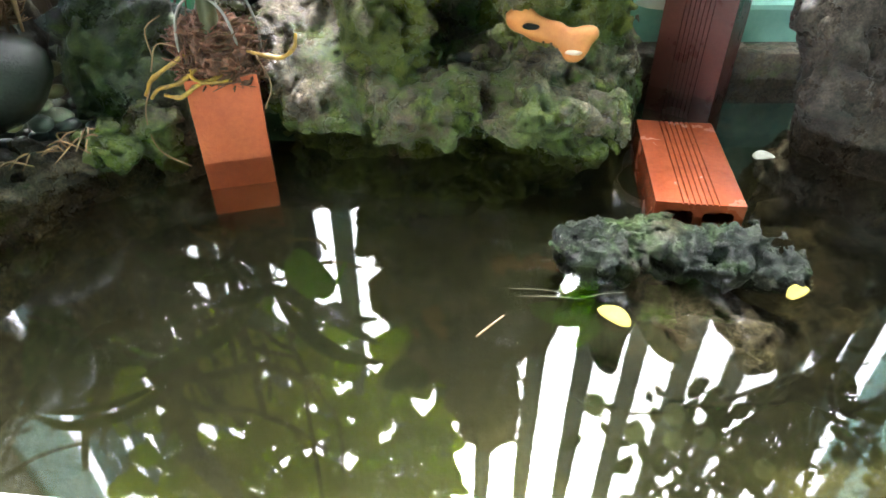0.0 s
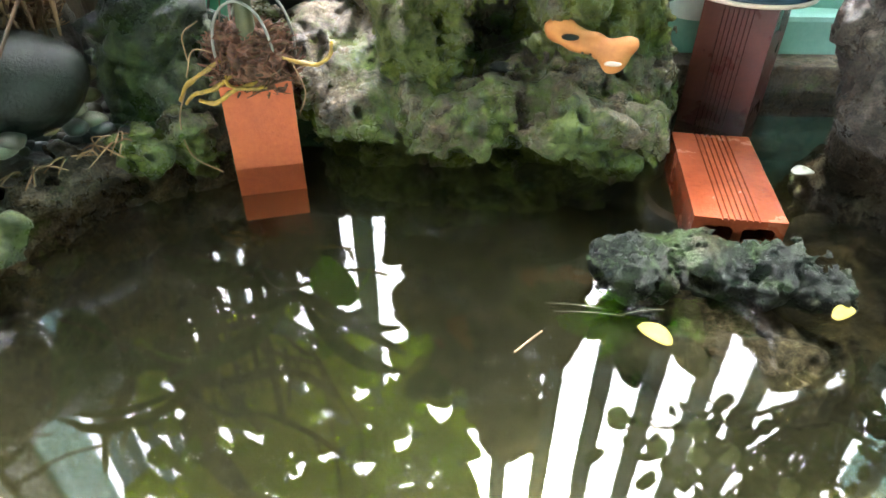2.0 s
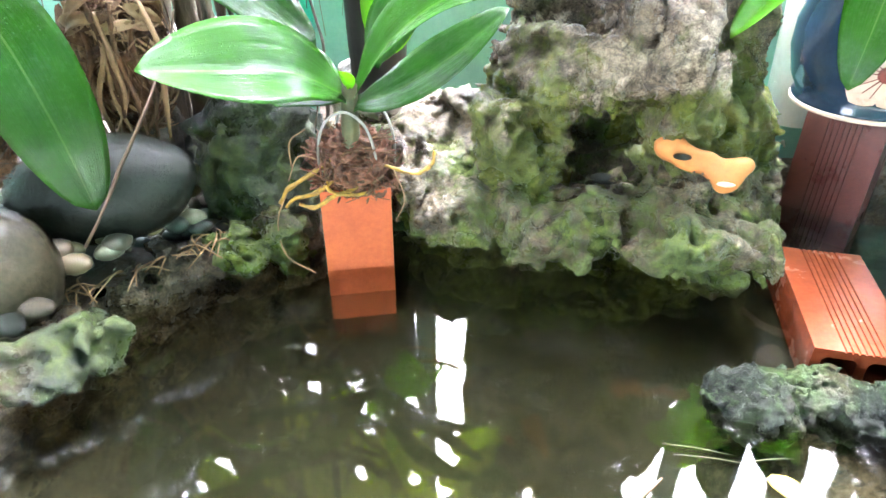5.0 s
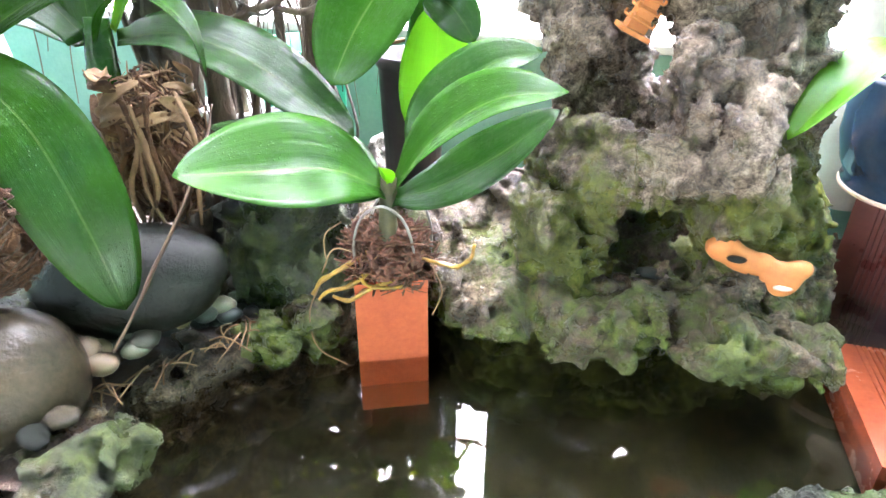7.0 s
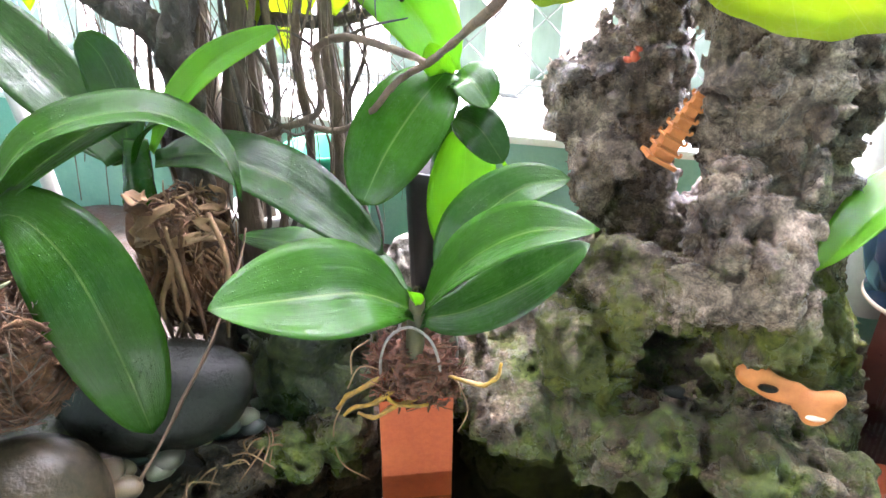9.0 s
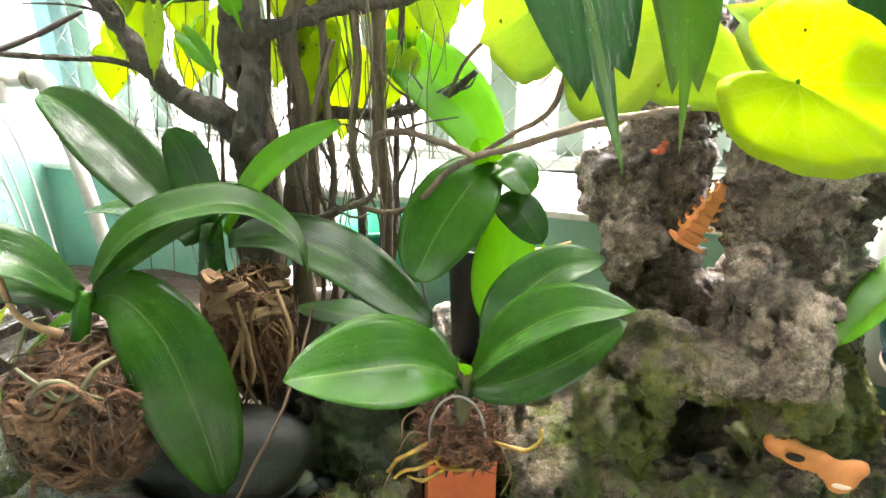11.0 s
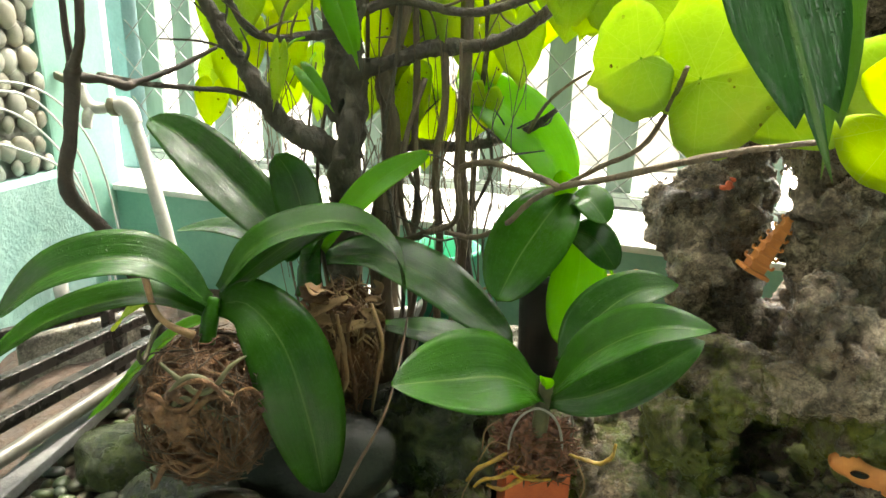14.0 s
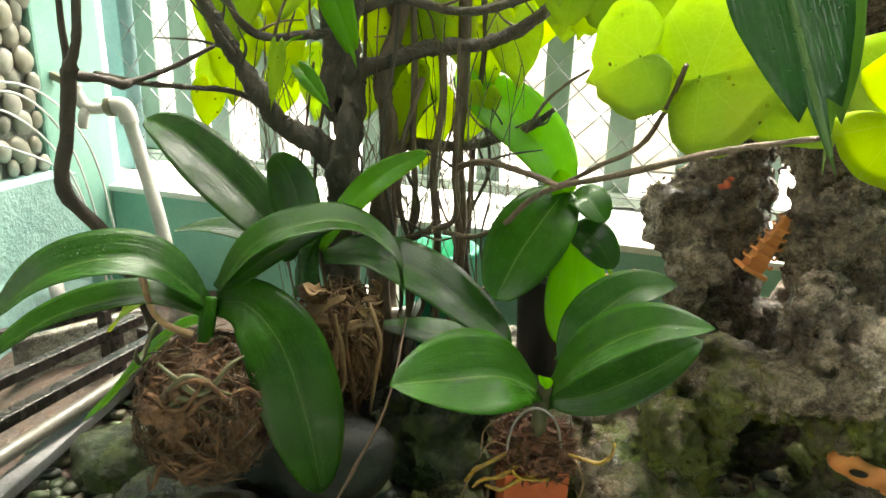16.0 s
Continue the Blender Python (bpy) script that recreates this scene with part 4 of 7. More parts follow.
TOWER = {"cave_block": [((-0.105, 0.965, 0.165), (0.045, 0.05, 0.060)), ((-0.05, 0.965, 0.125), (0.05, 0.045, 0.035)), ((-0.06, 1.03, 0.20), (0.07, 0.06, 0.09)), ((0.15, 0.965, 0.175), (0.055, 0.05, 0.055)),
    ((0.22, 1.02, 0.18), (0.055, 0.06, 0.10)), ((0.12, 0.925, 0.235), (0.045, 0.045, 0.045)), ((0.16, 0.95, 0.20), (0.045, 0.045, 0.05)),
    ((-0.035, 0.955, 0.262), (0.072, 0.045, 0.038)), ((-0.075, 0.975, 0.285), (0.035, 0.035, 0.03)), ((0.03, 0.925, 0.290), (0.055, 0.045, 0.035)), ((-0.015, 1.07, 0.315), (0.095, 0.045, 0.055))],
    # drawn-out curtain in front of the second column
    "curtain": [((0.06, 0.905, 0.335), (0.055, 0.045, 0.065)), ((0.095, 0.875, 0.335), (0.032, 0.042, 0.055)), ((0.052, 0.91, 0.41), (0.034, 0.042, 0.06)), ((0.11, 0.88, 0.285), (0.028, 0.035, 0.04))],
    "first_column": [((-0.045, 1.085, 0.36), (0.080, 0.050, 0.060)), ((-0.085, 1.055, 0.425), (0.045, 0.038, 0.055)), ((-0.045, 1.10, 0.455), (0.078, 0.052, 0.070)), ((-0.115, 1.095, 0.472), (0.050, 0.045, 0.045)),
    ((-0.105, 1.09, 0.505), (0.05, 0.04, 0.020)), ((-0.035, 1.105, 0.535), (0.062, 0.050, 0.060)), ((-0.032, 1.105, 0.61), (0.047, 0.045, 0.075)), ((-0.03, 1.11, 0.68), (0.045, 0.045, 0.06)), ((-0.095, 1.07, 0.52), (0.022, 0.02, 0.02))],
    "second_column": [((0.105, 0.99, 0.41), (0.070, 0.070, 0.10)), ((0.098, 1.005, 0.51), (0.078, 0.070, 0.09)), ((0.085, 1.015, 0.61), (0.070, 0.065, 0.09)), ((0.095, 1.03, 0.71), (0.075, 0.065, 0.09)), ((0.11, 1.04, 0.82), (0.075, 0.06, 0.10))],
    "back_block": [((0.205, 1.05, 0.345), (0.055, 0.055, 0.070)), ((0.212, 1.055, 0.50), (0.032, 0.035, 0.055)), ((0.20, 1.05, 0.57), (0.035, 0.03, 0.035)), ((0.195, 1.045, 0.43), (0.03, 0.045, 0.05)), ((0.20, 1.04, 0.24), (0.055, 0.06, 0.10)),
    ((0.078, 1.115, 0.335), (0.020, 0.022, 0.052)), ((0.03, 1.10, 0.29), (0.11, 0.05, 0.05)), ((0.03, 1.11, 0.18), (0.15, 0.04, 0.11))]}
HOLLOWS = [((0.005, 0.90, 0.200), (0.046, 0.09, 0.036)), ((0.045, 0.89, 0.165), (0.055, 0.09, 0.040)), ((0.035, 1.0, 0.155), (0.08, 0.09, 0.06)), ((0.006, 0.990, 0.332), (0.054, 0.036, 0.040)),
    ((0.15, 0.86, 0.165), (0.06, 0.045, 0.030))]
SLITS = [((0.011, 0.98, 0.565), (0.010, 0.04, 0.085)), ((0.027, 1.04, 0.56), (0.013, 0.04, 0.090)), ((0.042, 1.10, 0.555), (0.014, 0.04, 0.095)), ((0.057, 1.16, 0.55), (0.016, 0.04, 0.10)),
    ((0.025, 1.0, 0.403), (0.012, 0.035, 0.030)), ((0.036, 1.04, 0.390), (0.014, 0.035, 0.036)), ((0.052, 1.10, 0.375), (0.015, 0.035, 0.036)), ((0.067, 1.16, 0.36), (0.018, 0.04, 0.04)),
    ((0.012, 0.90, 0.190), (0.036, 0.07, 0.030)), ((0.045, 0.89, 0.165), (0.042, 0.07, 0.030))]
tower = thing("rock_tower", (0.05, 1.02, 0.10), "tall grey-brown eroded limestone rock with two columns and a cave", "rock")
for block, lumps in TOWER.items():
    part("column" if "column" in block else block, rock_mesh(block, lumps, cuts=HOLLOWS, step=0.004, soft=0.016, bumps=((9, 0.008), (21, 0.005), (48, 0.0035), (105, 0.0024)), pits=(30, 0.009),
         blocks=((16, 0.013), (36, 0.008), (75, 0.004)), seed=2, tall=1.6, grow=0.007, holes=SLITS), ROCK, tower)

solid("side_rock", rock_mesh("side_rock", [
    ((0.64, 1.02, 0.16), (0.075, 0.08, 0.14)), ((0.68, 1.03, 0.34), (0.10, 0.10, 0.20)), ((0.74, 0.97, 0.10), (0.11, 0.12, 0.12)), ((0.70, 0.98, -0.1), (0.12, 0.12, 0.20)), ((0.63, 0.96, 0.07), (0.05, 0.05, 0.05)), ((0.82, 1.02, 0.25), (0.12, 0.10, 0.26)), ((0.74, 1.04, 0.50), (0.09, 0.08, 0.14))],
    step=0.007, soft=0.03, bumps=((9, 0.012), (26, 0.006), (62, 0.005)), pits=(22, 0.008), blocks=((12, 0.016), (28, 0.006)), seed=5), ROCK_BARE,
    "grey-brown eroded limestone rock standing in the pond", "rock")

solid("porous_rock", rock_mesh("porous_rock", [
    ((0.195, 0.635, 0.0), (0.062, 0.042, 0.038)), ((0.28, 0.645, -0.008), (0.08, 0.036, 0.034)), ((0.36, 0.635, -0.004), (0.05, 0.036, 0.036)), ((0.41, 0.61, -0.01), (0.03, 0.03, 0.025))],
    step=0.0034, soft=0.012, bumps=((25, 0.005), (70, 0.005), (140, 0.004)), pits=(85, 0.014), blocks=((45, 0.007),), seed=6), ROCK_WET,
    "dark wet porous rock breaking the water surface", "rock")

solid("sunken_rock", rock_mesh("sunken_rock", [((0.31, 0.56, -0.085), (0.11, 0.075, 0.050)), ((0.27, 0.63, -0.14), (0.12, 0.08, 0.12)), ((0.36, 0.55, -0.10), (0.06, 0.06, 0.05))],
    step=0.006, soft=0.02, bumps=((16, 0.008), (45, 0.004)), blocks=((22, 0.008), (50, 0.004)), seed=16), ROCK_SUNK, "brown silt-covered rock under the porous rock", "rock")
solid("sunken_rock", rock_mesh("sunken_rock", [((0.58, 0.77, -0.17), (0.16, 0.13, 0.065)), ((0.50, 0.66, -0.18), (0.12, 0.10, 0.07)), ((0.66, 0.9, -0.15), (0.12, 0.10, 0.05))],
    step=0.009, soft=0.03, bumps=((12, 0.012), (30, 0.008)), blocks=((16, 0.012),), seed=7), ROCK_SUNK, "dark rock lying under the pond water", "rock")

solid("dark_rock", rock_mesh("dark_rock", [
    ((-0.50, 0.95, 0.10), (0.075, 0.055, 0.13)), ((-0.46, 0.97, 0.17), (0.07, 0.05, 0.06)), ((-0.44, 0.93, 0.05), (0.06, 0.05, 0.09))],
    step=0.006, soft=0.02, bumps=((12, 0.012), (30, 0.006), (80, 0.003)), blocks=((18, 0.010), (45, 0.005)), seed=8), ROCK_MOSS, "dark green mossy upright rock beside the brick", "rock")
solid("pale_porous_rock", rock_mesh("pale_porous_rock", [((-0.375, 1.20, 0.14), (0.04, 0.035, 0.07)), ((-0.36, 1.19, 0.09), (0.06, 0.05, 0.06))],
    step=0.004, soft=0.015, bumps=((30, 0.008), (70, 0.006)), pits=(60, 0.014), seed=9), ROCK_PALE, "pale porous rock behind the orchid leaves", "rock")
solid("rim_rock", rock_mesh("rim_rock", [((-0.485, 0.838, 0.035), (0.042, 0.026, 0.030)), ((-0.43, 0.885, 0.03), (0.045, 0.03, 0.055))],
    step=0.004, soft=0.008, bumps=((25, 0.004), (60, 0.003)), blocks=((24, 0.012), (55, 0.005)), seed=10), ROCK_LOW, "yellow-green rock set into the pond rim", "rock")
solid("rim_rock", rock_mesh("rim_rock", [((-0.57, 0.605, 0.055), (0.042, 0.032, 0.040)), ((-0.60, 0.565, 0.05), (0.045, 0.03, 0.042))],
    step=0.0045, soft=0.008, bumps=((25, 0.005), (60, 0.004)), blocks=((24, 0.010),), seed=13), ROCK_MOSS, "dark green mossy rock set into the pond rim", "rock")
solid("shadowed_rock", rock_mesh("shadowed_rock", [((-0.98, 0.82, 0.075), (0.075, 0.06, 0.05)), ((-1.02, 0.86, 0.06), (0.06, 0.06, 0.04))],
    step=0.006, bumps=((18, 0.012), (50, 0.006)), seed=11), ROCK_MOSS, "dark mossy rock among the pebbles", "rock")
solid("rubble_rock", rock_mesh("rubble_rock", [((-0.56, 1.06, 0.10), (0.07, 0.06, 0.06)), ((-0.50, 1.10, 0.10), (0.08, 0.06, 0.07))],
    step=0.006, bumps=((18, 0.012), (50, 0.006)), seed=12), ROCK_WET, "black wet rock behind the mossy rock", "rock")


def stone(name, at, r, mat, label, turn=0.0, tilt=0.0, seed=0, cuts=2.2):
    """A water-worn stone."""
    bm = bmesh.new()
    bmesh.ops.create_icosphere(bm, subdivisions=4, radius=1.0)
    o = Vector((seed * 3.1, seed * 1.7, 0))
    m = Matrix.Rotation(radians(turn), 3, "Z") @ Matrix.Rotation(radians(tilt), 3, "Y")
    for v in bm.verts:
        d = 1 + 0.10 * noise.noise(v.co * 0.9 + o) + 0.03 * noise.noise(v.co * cuts + o)
        p = Vector((v.co.x * r[0], v.co.y * r[1], v.co.z * r[2])) * d
        v.co = m @ p
    me = bm_mesh(bm, name, True)
    return solid(name, me, mat, label, "stone", at)


stone("river_stone", (-0.635, 0.80, 0.145), (0.122, 0.08, 0.072), STONE_DARK, "large smooth dark wet river stone", 12, -4, 1)
stone("river_stone", (-0.705, 0.635, 0.105), (0.085, 0.075, 0.085), STONE_BROWN, "large smooth brown wet river stone", 20, 0, 2)
stone("river_stone", (-0.80, 0.72, 0.09), (0.10, 0.08, 0.075), ROCK_MOSS, "dark mossy stone in shade under the root ball", 0, 0, 3)

# pebbles
peb = []
for k in range(7):
    bm = bmesh.new()
    bmesh.ops.create_icosphere(bm, subdivisions=2, radius=1.0)
    o = Vector((k * 5.3, 2.2, k))
    for v in bm.verts:
        d = 1 + 0.22 * noise.noise(v.co * 0.9 + o)
        v.co = Vector((v.co.x * 1.15, v.co.y * 0.85, v.co.z * 0.62)) * d
    peb.append(bm_mesh(bm, "pebble", True))
rng = random.Random(11)


def bed_height(x, y):
    return 0.045 + 0.02 * noise.noise((x * 6, y * 6, 0)) + 0.008 * noise.noise((x * 25, y * 25, 0)) + 0.03 * max(0, min(1, (y - 0.95) / 0.2))


def scatter(count, x0, x1, y0, y1, size, mats, inside):
    done = []
    tries = 0
    while len(done) < count and tries < count * 30:
        tries += 1
        x, y = rng.uniform(x0, x1), rng.uniform(y0, y1)
        if not inside(x, y):
            continue
        s = rng.uniform(*size)
        if any((x - a) ** 2 + (y - b) ** 2 < (0.75 * (s + c)) ** 2 for a, b, c in done):
            continue
        done.append((x, y, s))
        me = peb[rng.randrange(7)]
        key = (me.name, mats.name)
        if key not in peb_made:
            peb_made[key] = me.copy()
            peb_made[key].materials.append(mats)
        ob = new("pebble", peb_made[key])
        ob.parent = bed
        ob.location = (x, y, bed_height(x, y) + s * 0.35)
        ob.rotation_euler = (rng.uniform(-0.4, 0.4), rng.uniform(-0.4, 0.4), rng.uniform(0, 6.3))
        ob.scale = (s, s, s)


peb_made = {}


def rim_x(y):
    return np.interp(y, [q[1] for q in kerb], [q[0] for q in kerb])


scatter(130, -0.80, -0.50, 0.55, 0.95, (0.009, 0.019), PEBBLE, lambda x, y: x < rim_x(y) - 0.045)
scatter(240, -1.16, -0.78, 0.52, 1.05, (0.009, 0.02), PEBBLE_GREEN, lambda x, y: True)
for x, y, z, s in ((-0.651, 0.70, 0.108, 0.022), (-0.662, 0.69, 0.098, 0.017), (-0.624, 0.69, 0.097, 0.020), (-0.586, 0.80, 0.095, 0.018), (-0.581, 0.92, 0.118, 0.020), (-0.579, 0.915, 0.085, 0.016), (-0.640, 0.715, 0.10, 0.014), (-0.575, 0.79, 0.09, 0.012)):
    me = peb[int(s * 1000) % 7].copy()
    me.materials.append(PEBBLE_YELLOW)
    ob = new("loose_pebble", me)
    ob.location, ob.scale, ob.rotation_euler = (x, y, z), (s, s, s), (0.2, 0.1, x * 20)
    tagged(ob, "rounded pale yellowish pebble on the bed", "pebble", "loose pebbles")
me = peb[2].copy()
me.materials.append(FRUIT)
ob = new("loose_pebble", me)
ob.location, ob.scale = (-0.135, 1.0, 0.185), (0.017, 0.017, 0.022)
tagged(ob, "pale green rounded pebble wedged in the rock", "pebble", "loose pebbles")


for x, y, z, s, m in ((-0.625, 0.61, 0.09, 0.019, STONE_BROWN), (-0.64, 0.585, 0.085, 0.018, STONE_DARK), (-0.595, 0.74, 0.10, 0.020, PEBBLE), (-0.60, 0.725, 0.095, 0.018, PEBBLE), (-0.57, 0.84, 0.07, 0.020, PEBBLE), (-0.555, 0.86, 0.072, 0.022, PEBBLE), (-0.575, 0.865, 0.085, 0.018, PEBBLE), (-0.54, 0.85, 0.062, 0.017, PEBBLE), (-0.61, 0.75, 0.10, 0.016, PEBBLE)):
    me = peb[int(s * 1000) % 7].copy()
    me.materials.append(m)
    ob = new("loose_pebble", me)
    ob.location, ob.scale, ob.rotation_euler = (x, y, z), (s, s, s), (0.2, 0.1, x * 40)
    tagged(ob, "rounded grey-green pebble on the bed", "pebble", "loose pebbles")


# ---- hollow bricks ----
def hollow_brick(name, w, d, h, mat, grooves, label, m, holes=2):
    """A fired hollow brick, h along its bores; grooves on the broad faces."""
    ob = thing(name, m.translation, label, "brick", "hollow bricks")
    ob.rotation_euler = m.to_euler()
    bm = bmesh.new()
    wall = 0.012
    rnd = random.Random(len(name) + int(w * 1e4) + int(h * 1e3))
    # outline with grooves, counter-clockwise
    outline = []
    n = 7

    def run(a, b, nor, cut):
        pts = [a]
        if cut:
            for i in range(n):
                c = 0.27 + 0.46 * (i + 0.5) / n
                hw = 0.011
                for s, dep in ((-hw, 0), (-hw * 0.6, -0.0022), (hw * 0.6, -0.0022), (hw, 0)):
                    pts.append(a.lerp(b, c + s) + nor * dep)
        return pts
    c = [Vector((-w / 2, -d / 2, 0)), Vector((w / 2, -d / 2, 0)), Vector((w / 2, d / 2, 0)), Vector((-w / 2, d / 2, 0))]
    outline += run(c[0], c[1], Vector((0, -1, 0)), grooves) + run(c[1], c[2], Vector((1, 0, 0)), False)
    outline += run(c[2], c[3], Vector((0, 1, 0)), grooves) + run(c[3], c[0], Vector((-1, 0, 0)), False)
    levels = 9
    rings = []
    for i in range(levels):
        z = h * i / (levels - 1)
        rings.append([bm.verts.new((p.x * (1 + rnd.uniform(-.004, .004)), p.y * (1 + rnd.uniform(-.006, .006)), z + rnd.uniform(-.0008, .0008))) for p in outline])
    k = len(outline)
    for a, b in zip(rings, rings[1:]):
        for i in range(k):
            bm.faces.new((a[i], a[(i + 1) % k], b[(i + 1) % k], b[i]))
    hw = (w - wall * (holes + 1)) / holes
    for ring, z, flip, inner_z in ((rings[0], 0, True, 0.05), (rings[-1], h, False, h - 0.05)):
        edges = [bm.edges.get((ring[i], ring[(i + 1) % k])) for i in range(k)]
        for j in range(holes):
            x0 = -w / 2 + wall + j * (hw + wall)
            y0, y1 = -d / 2 + wall, d / 2 - wall
            loop, deep = [], []
            cr = 0.005
            shape = [(x0 + cr, y0), (x0 + hw - cr, y0), (x0 + hw, y0 + cr), (x0 + hw, y1 - cr), (x0 + hw - cr, y1), (x0 + cr, y1), (x0, y1 - cr), (x0, y0 + cr)]
            for x, y in shape:
                loop.append(bm.verts.new((x, y, z)))
                deep.append(bm.verts.new((x, y, inner_z)))
            for i in range(8):
                edges.append(bm.edges.new((loop[i], loop[(i + 1) % 8])))
                bm.faces.new((loop[i], loop[(i + 1) % 8], deep[(i + 1) % 8], deep[i]))
            bm.faces.new(deep)
        bmesh.ops.triangle_fill(bm, edges=edges, use_beauty=True)
    me = bm_mesh(bm, "body")
    part("body", me, mat, ob, world=False)
    return ob


hollow_brick("hollow_brick", 0.098, 0.062, 0.22, BRICK, False, "upright orange terracotta brick holding an orchid, standing in water",
             pose(-0.316, 0.888, -0.09, 0, 0, 15))
hollow_brick("hollow_brick", 0.116, 0.060, 0.238, BRICK_WET, True, "wet orange hollow brick lying flat, half under water",
             pose(0.3365, 0.7075, -0.009, -90, 0, -7.3) @ pose(0, 0, 0, 0, 0, 180))
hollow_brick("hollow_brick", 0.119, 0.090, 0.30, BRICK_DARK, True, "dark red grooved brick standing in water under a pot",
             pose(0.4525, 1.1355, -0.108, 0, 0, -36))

# ---- glazed pot on the standing brick ----
pot = thing("flower_pot", (0.437, 1.105, 0.194), "dark blue glazed pot with a painted cream flower", "pot")
part("body", lathe("body", [(0.0, 0.0), (0.088, 0.0), (0.098, 0.004), (0.100, 0.012), (0.094, 0.016), (0.108, 0.04), (0.118, 0.08), (0.118, 0.12), (0.108, 0.16), (0.112, 0.17), (0.104, 0.172), (0.098, 0.15), (0.0, 0.145)], 48), GLAZE, pot, world=False)
part("foot_rim", lathe("foot_rim", [(0.086, -0.001), (0.1005, 0.0005), (0.1015, 0.006), (0.098, 0.0075)], 48), FLOWER, pot, "unglazed cream foot rim", world=False)


def on_pot(u, v, out):
    """u along the girth, v up, in metres, on the side that faces the pond."""
    a = -math.pi / 2 - 0.30 + u * 1.25 / 0.115
    v *= 1.25
    r = np.interp(0.078 + v, [0.016, 0.04, 0.08, 0.12, 0.16], [0.094, 0.108, 0.118, 0.118, 0.108]) + out
    return (r * math.cos(a), r * math.sin(a), 0.078 + v)


for k in range(5):
    a0 = 2 * math.pi * k / 5 + 0.3
    cu, cv = 0.026 * math.cos(a0), 0.026 * math.sin(a0)
    vs = [on_pot(cu, cv, 0.003)]
    for i in range(14):
        a = 2 * math.pi * i / 14
        rr = 0.0205 * (1 + 0.06 * math.sin(5 * a))
        vs.append(on_pot(cu + rr * math.cos(a), cv + rr * math.sin(a), 0.0022))
    for i in range(14):
        a = 2 * math.pi * i / 14
        vs.append(on_pot(cu + 0.0205 * math.cos(a), cv + 0.0205 * math.sin(a), -0.002))
    petal = part("petal", mesh_from(vs, [(0, 1 + i, 1 + (i + 1) % 14) for i in range(14)] + [(1 + i, 15 + i, 15 + (i + 1) % 14, 1 + (i + 1) % 14) for i in range(14)], "petal", False), FLOWER, pot, "painted cream petal", world=False)
    runs = []
    for da in (-0.35, 0.0, 0.35):
        runs.append(([on_pot(0.008 * math.cos(a0 + da), 0.008 * math.sin(a0 + da), 0.0036), on_pot(0.018 * math.cos(a0 + da), 0.018 * math.sin(a0 + da), 0.0036), on_pot(0.030 * math.cos(a0 + da), 0.030 * math.sin(a0 + da), 0.0034)], (0.0008, 0.0007, 0.0006)))
    part("stamen", tubes("stamen", runs, 5, 2), FLOWER_RED, pot, "painted dark line", world=False)
vs = [on_pot(0, 0, 0.0045)] + [on_pot(0.010 * math.cos(2 * math.pi * i / 16), 0.010 * math.sin(2 * math.pi * i / 16), 0.0035) for i in range(16)] + [on_pot(0.010 * math.cos(2 * math.pi * i / 16), 0.010 * math.sin(2 * math.pi * i / 16), -0.002) for i in range(16)]
part("flower_centre", mesh_from(vs, [(0, 1 + i, 1 + (i + 1) % 16) for i in range(16)] + [(1 + i, 17 + i, 17 + (i + 1) % 16, 1 + (i + 1) % 16) for i in range(16)], "centre", False), FLOWER_RED, pot, "painted maroon flower centre", world=False)
part("soil", lathe("soil", [(0.0, 0.152), (0.05, 0.155), (0.1, 0.150)], 24), COIR_DARK, pot, "dark potting mix", world=False)


# ---- orchids ----
def orchid(name, at, label, leaves, group="orchids"):
    ob = thing(name, at, label, "orchid", group)
    for i, (mid, width, mat, kw) in enumerate(leaves):
        part("leaf", strap_leaf("leaf", mid, width, seed=i, **kw), mat, ob)
    return ob


orchid_d = orchid("potted_orchid", (-0.312, 0.875, 0.13), "moth orchid with broad glossy wet leaves on a brick", [
    ([(-0.318, 0.868, 0.262), (-0.37, 0.83, 0.300), (-0.44, 0.775, 0.316), (-0.502, 0.72, 0.330)], 0.132, LEAF, dict(roll=34, fold=0.30, point=0.72)),
    ([(-0.300, 0.868, 0.262), (-0.25, 0.855, 0.335), (-0.18, 0.838, 0.388), (-0.104, 0.82, 0.404)], 0.084, LEAF, dict(roll=-34, fold=0.36, point=0.75)),
    ([(-0.285, 0.905, 0.29), (-0.245, 0.93, 0.355), (-0.19, 0.945, 0.40), (-0.130, 0.95, 0.415)], 0.085, LEAF_DEEP, dict(roll=-30, fold=0.25, point=0.6)),
    ([(-0.300, 0.865, 0.25), (-0.24, 0.85, 0.278), (-0.17, 0.845, 0.325), (-0.110, 0.84, 0.378)], 0.088, LEAF_DEEP, dict(roll=-30, fold=0.15, point=0.6)),
    ([(-0.33, 0.90, 0.262), (-0.40, 0.94, 0.285), (-0.50, 0.97, 0.292), (-0.595, 1.0, 0.285)], 0.085, LEAF_DEEP, dict(roll=8, fold=0.12, point=0.6)),
    ([(-0.315, 0.866, 0.258), (-0.340, 0.850, 0.264), (-0.37, 0.835, 0.266), (-0.395, 0.82, 0.262)], 0.05, LEAF_DEEP, dict(roll=15, fold=0.1, point=0.6)),
    ([(-0.308, 0.862, 0.268), (-0.31, 0.856, 0.285), (-0.314, 0.846, 0.298)], 0.022, LEAF_LIGHT, dict(fold=0.5, point=0.7)),
])
part("stem", tube_mesh("stem", [(-0.314, 0.88, 0.14), (-0.312, 0.872, 0.2), (-0.308, 0.87, 0.275)], [0.012, 0.013, 0.010], 10, 5, 0.06), ROOT_GREEN, orchid_d)


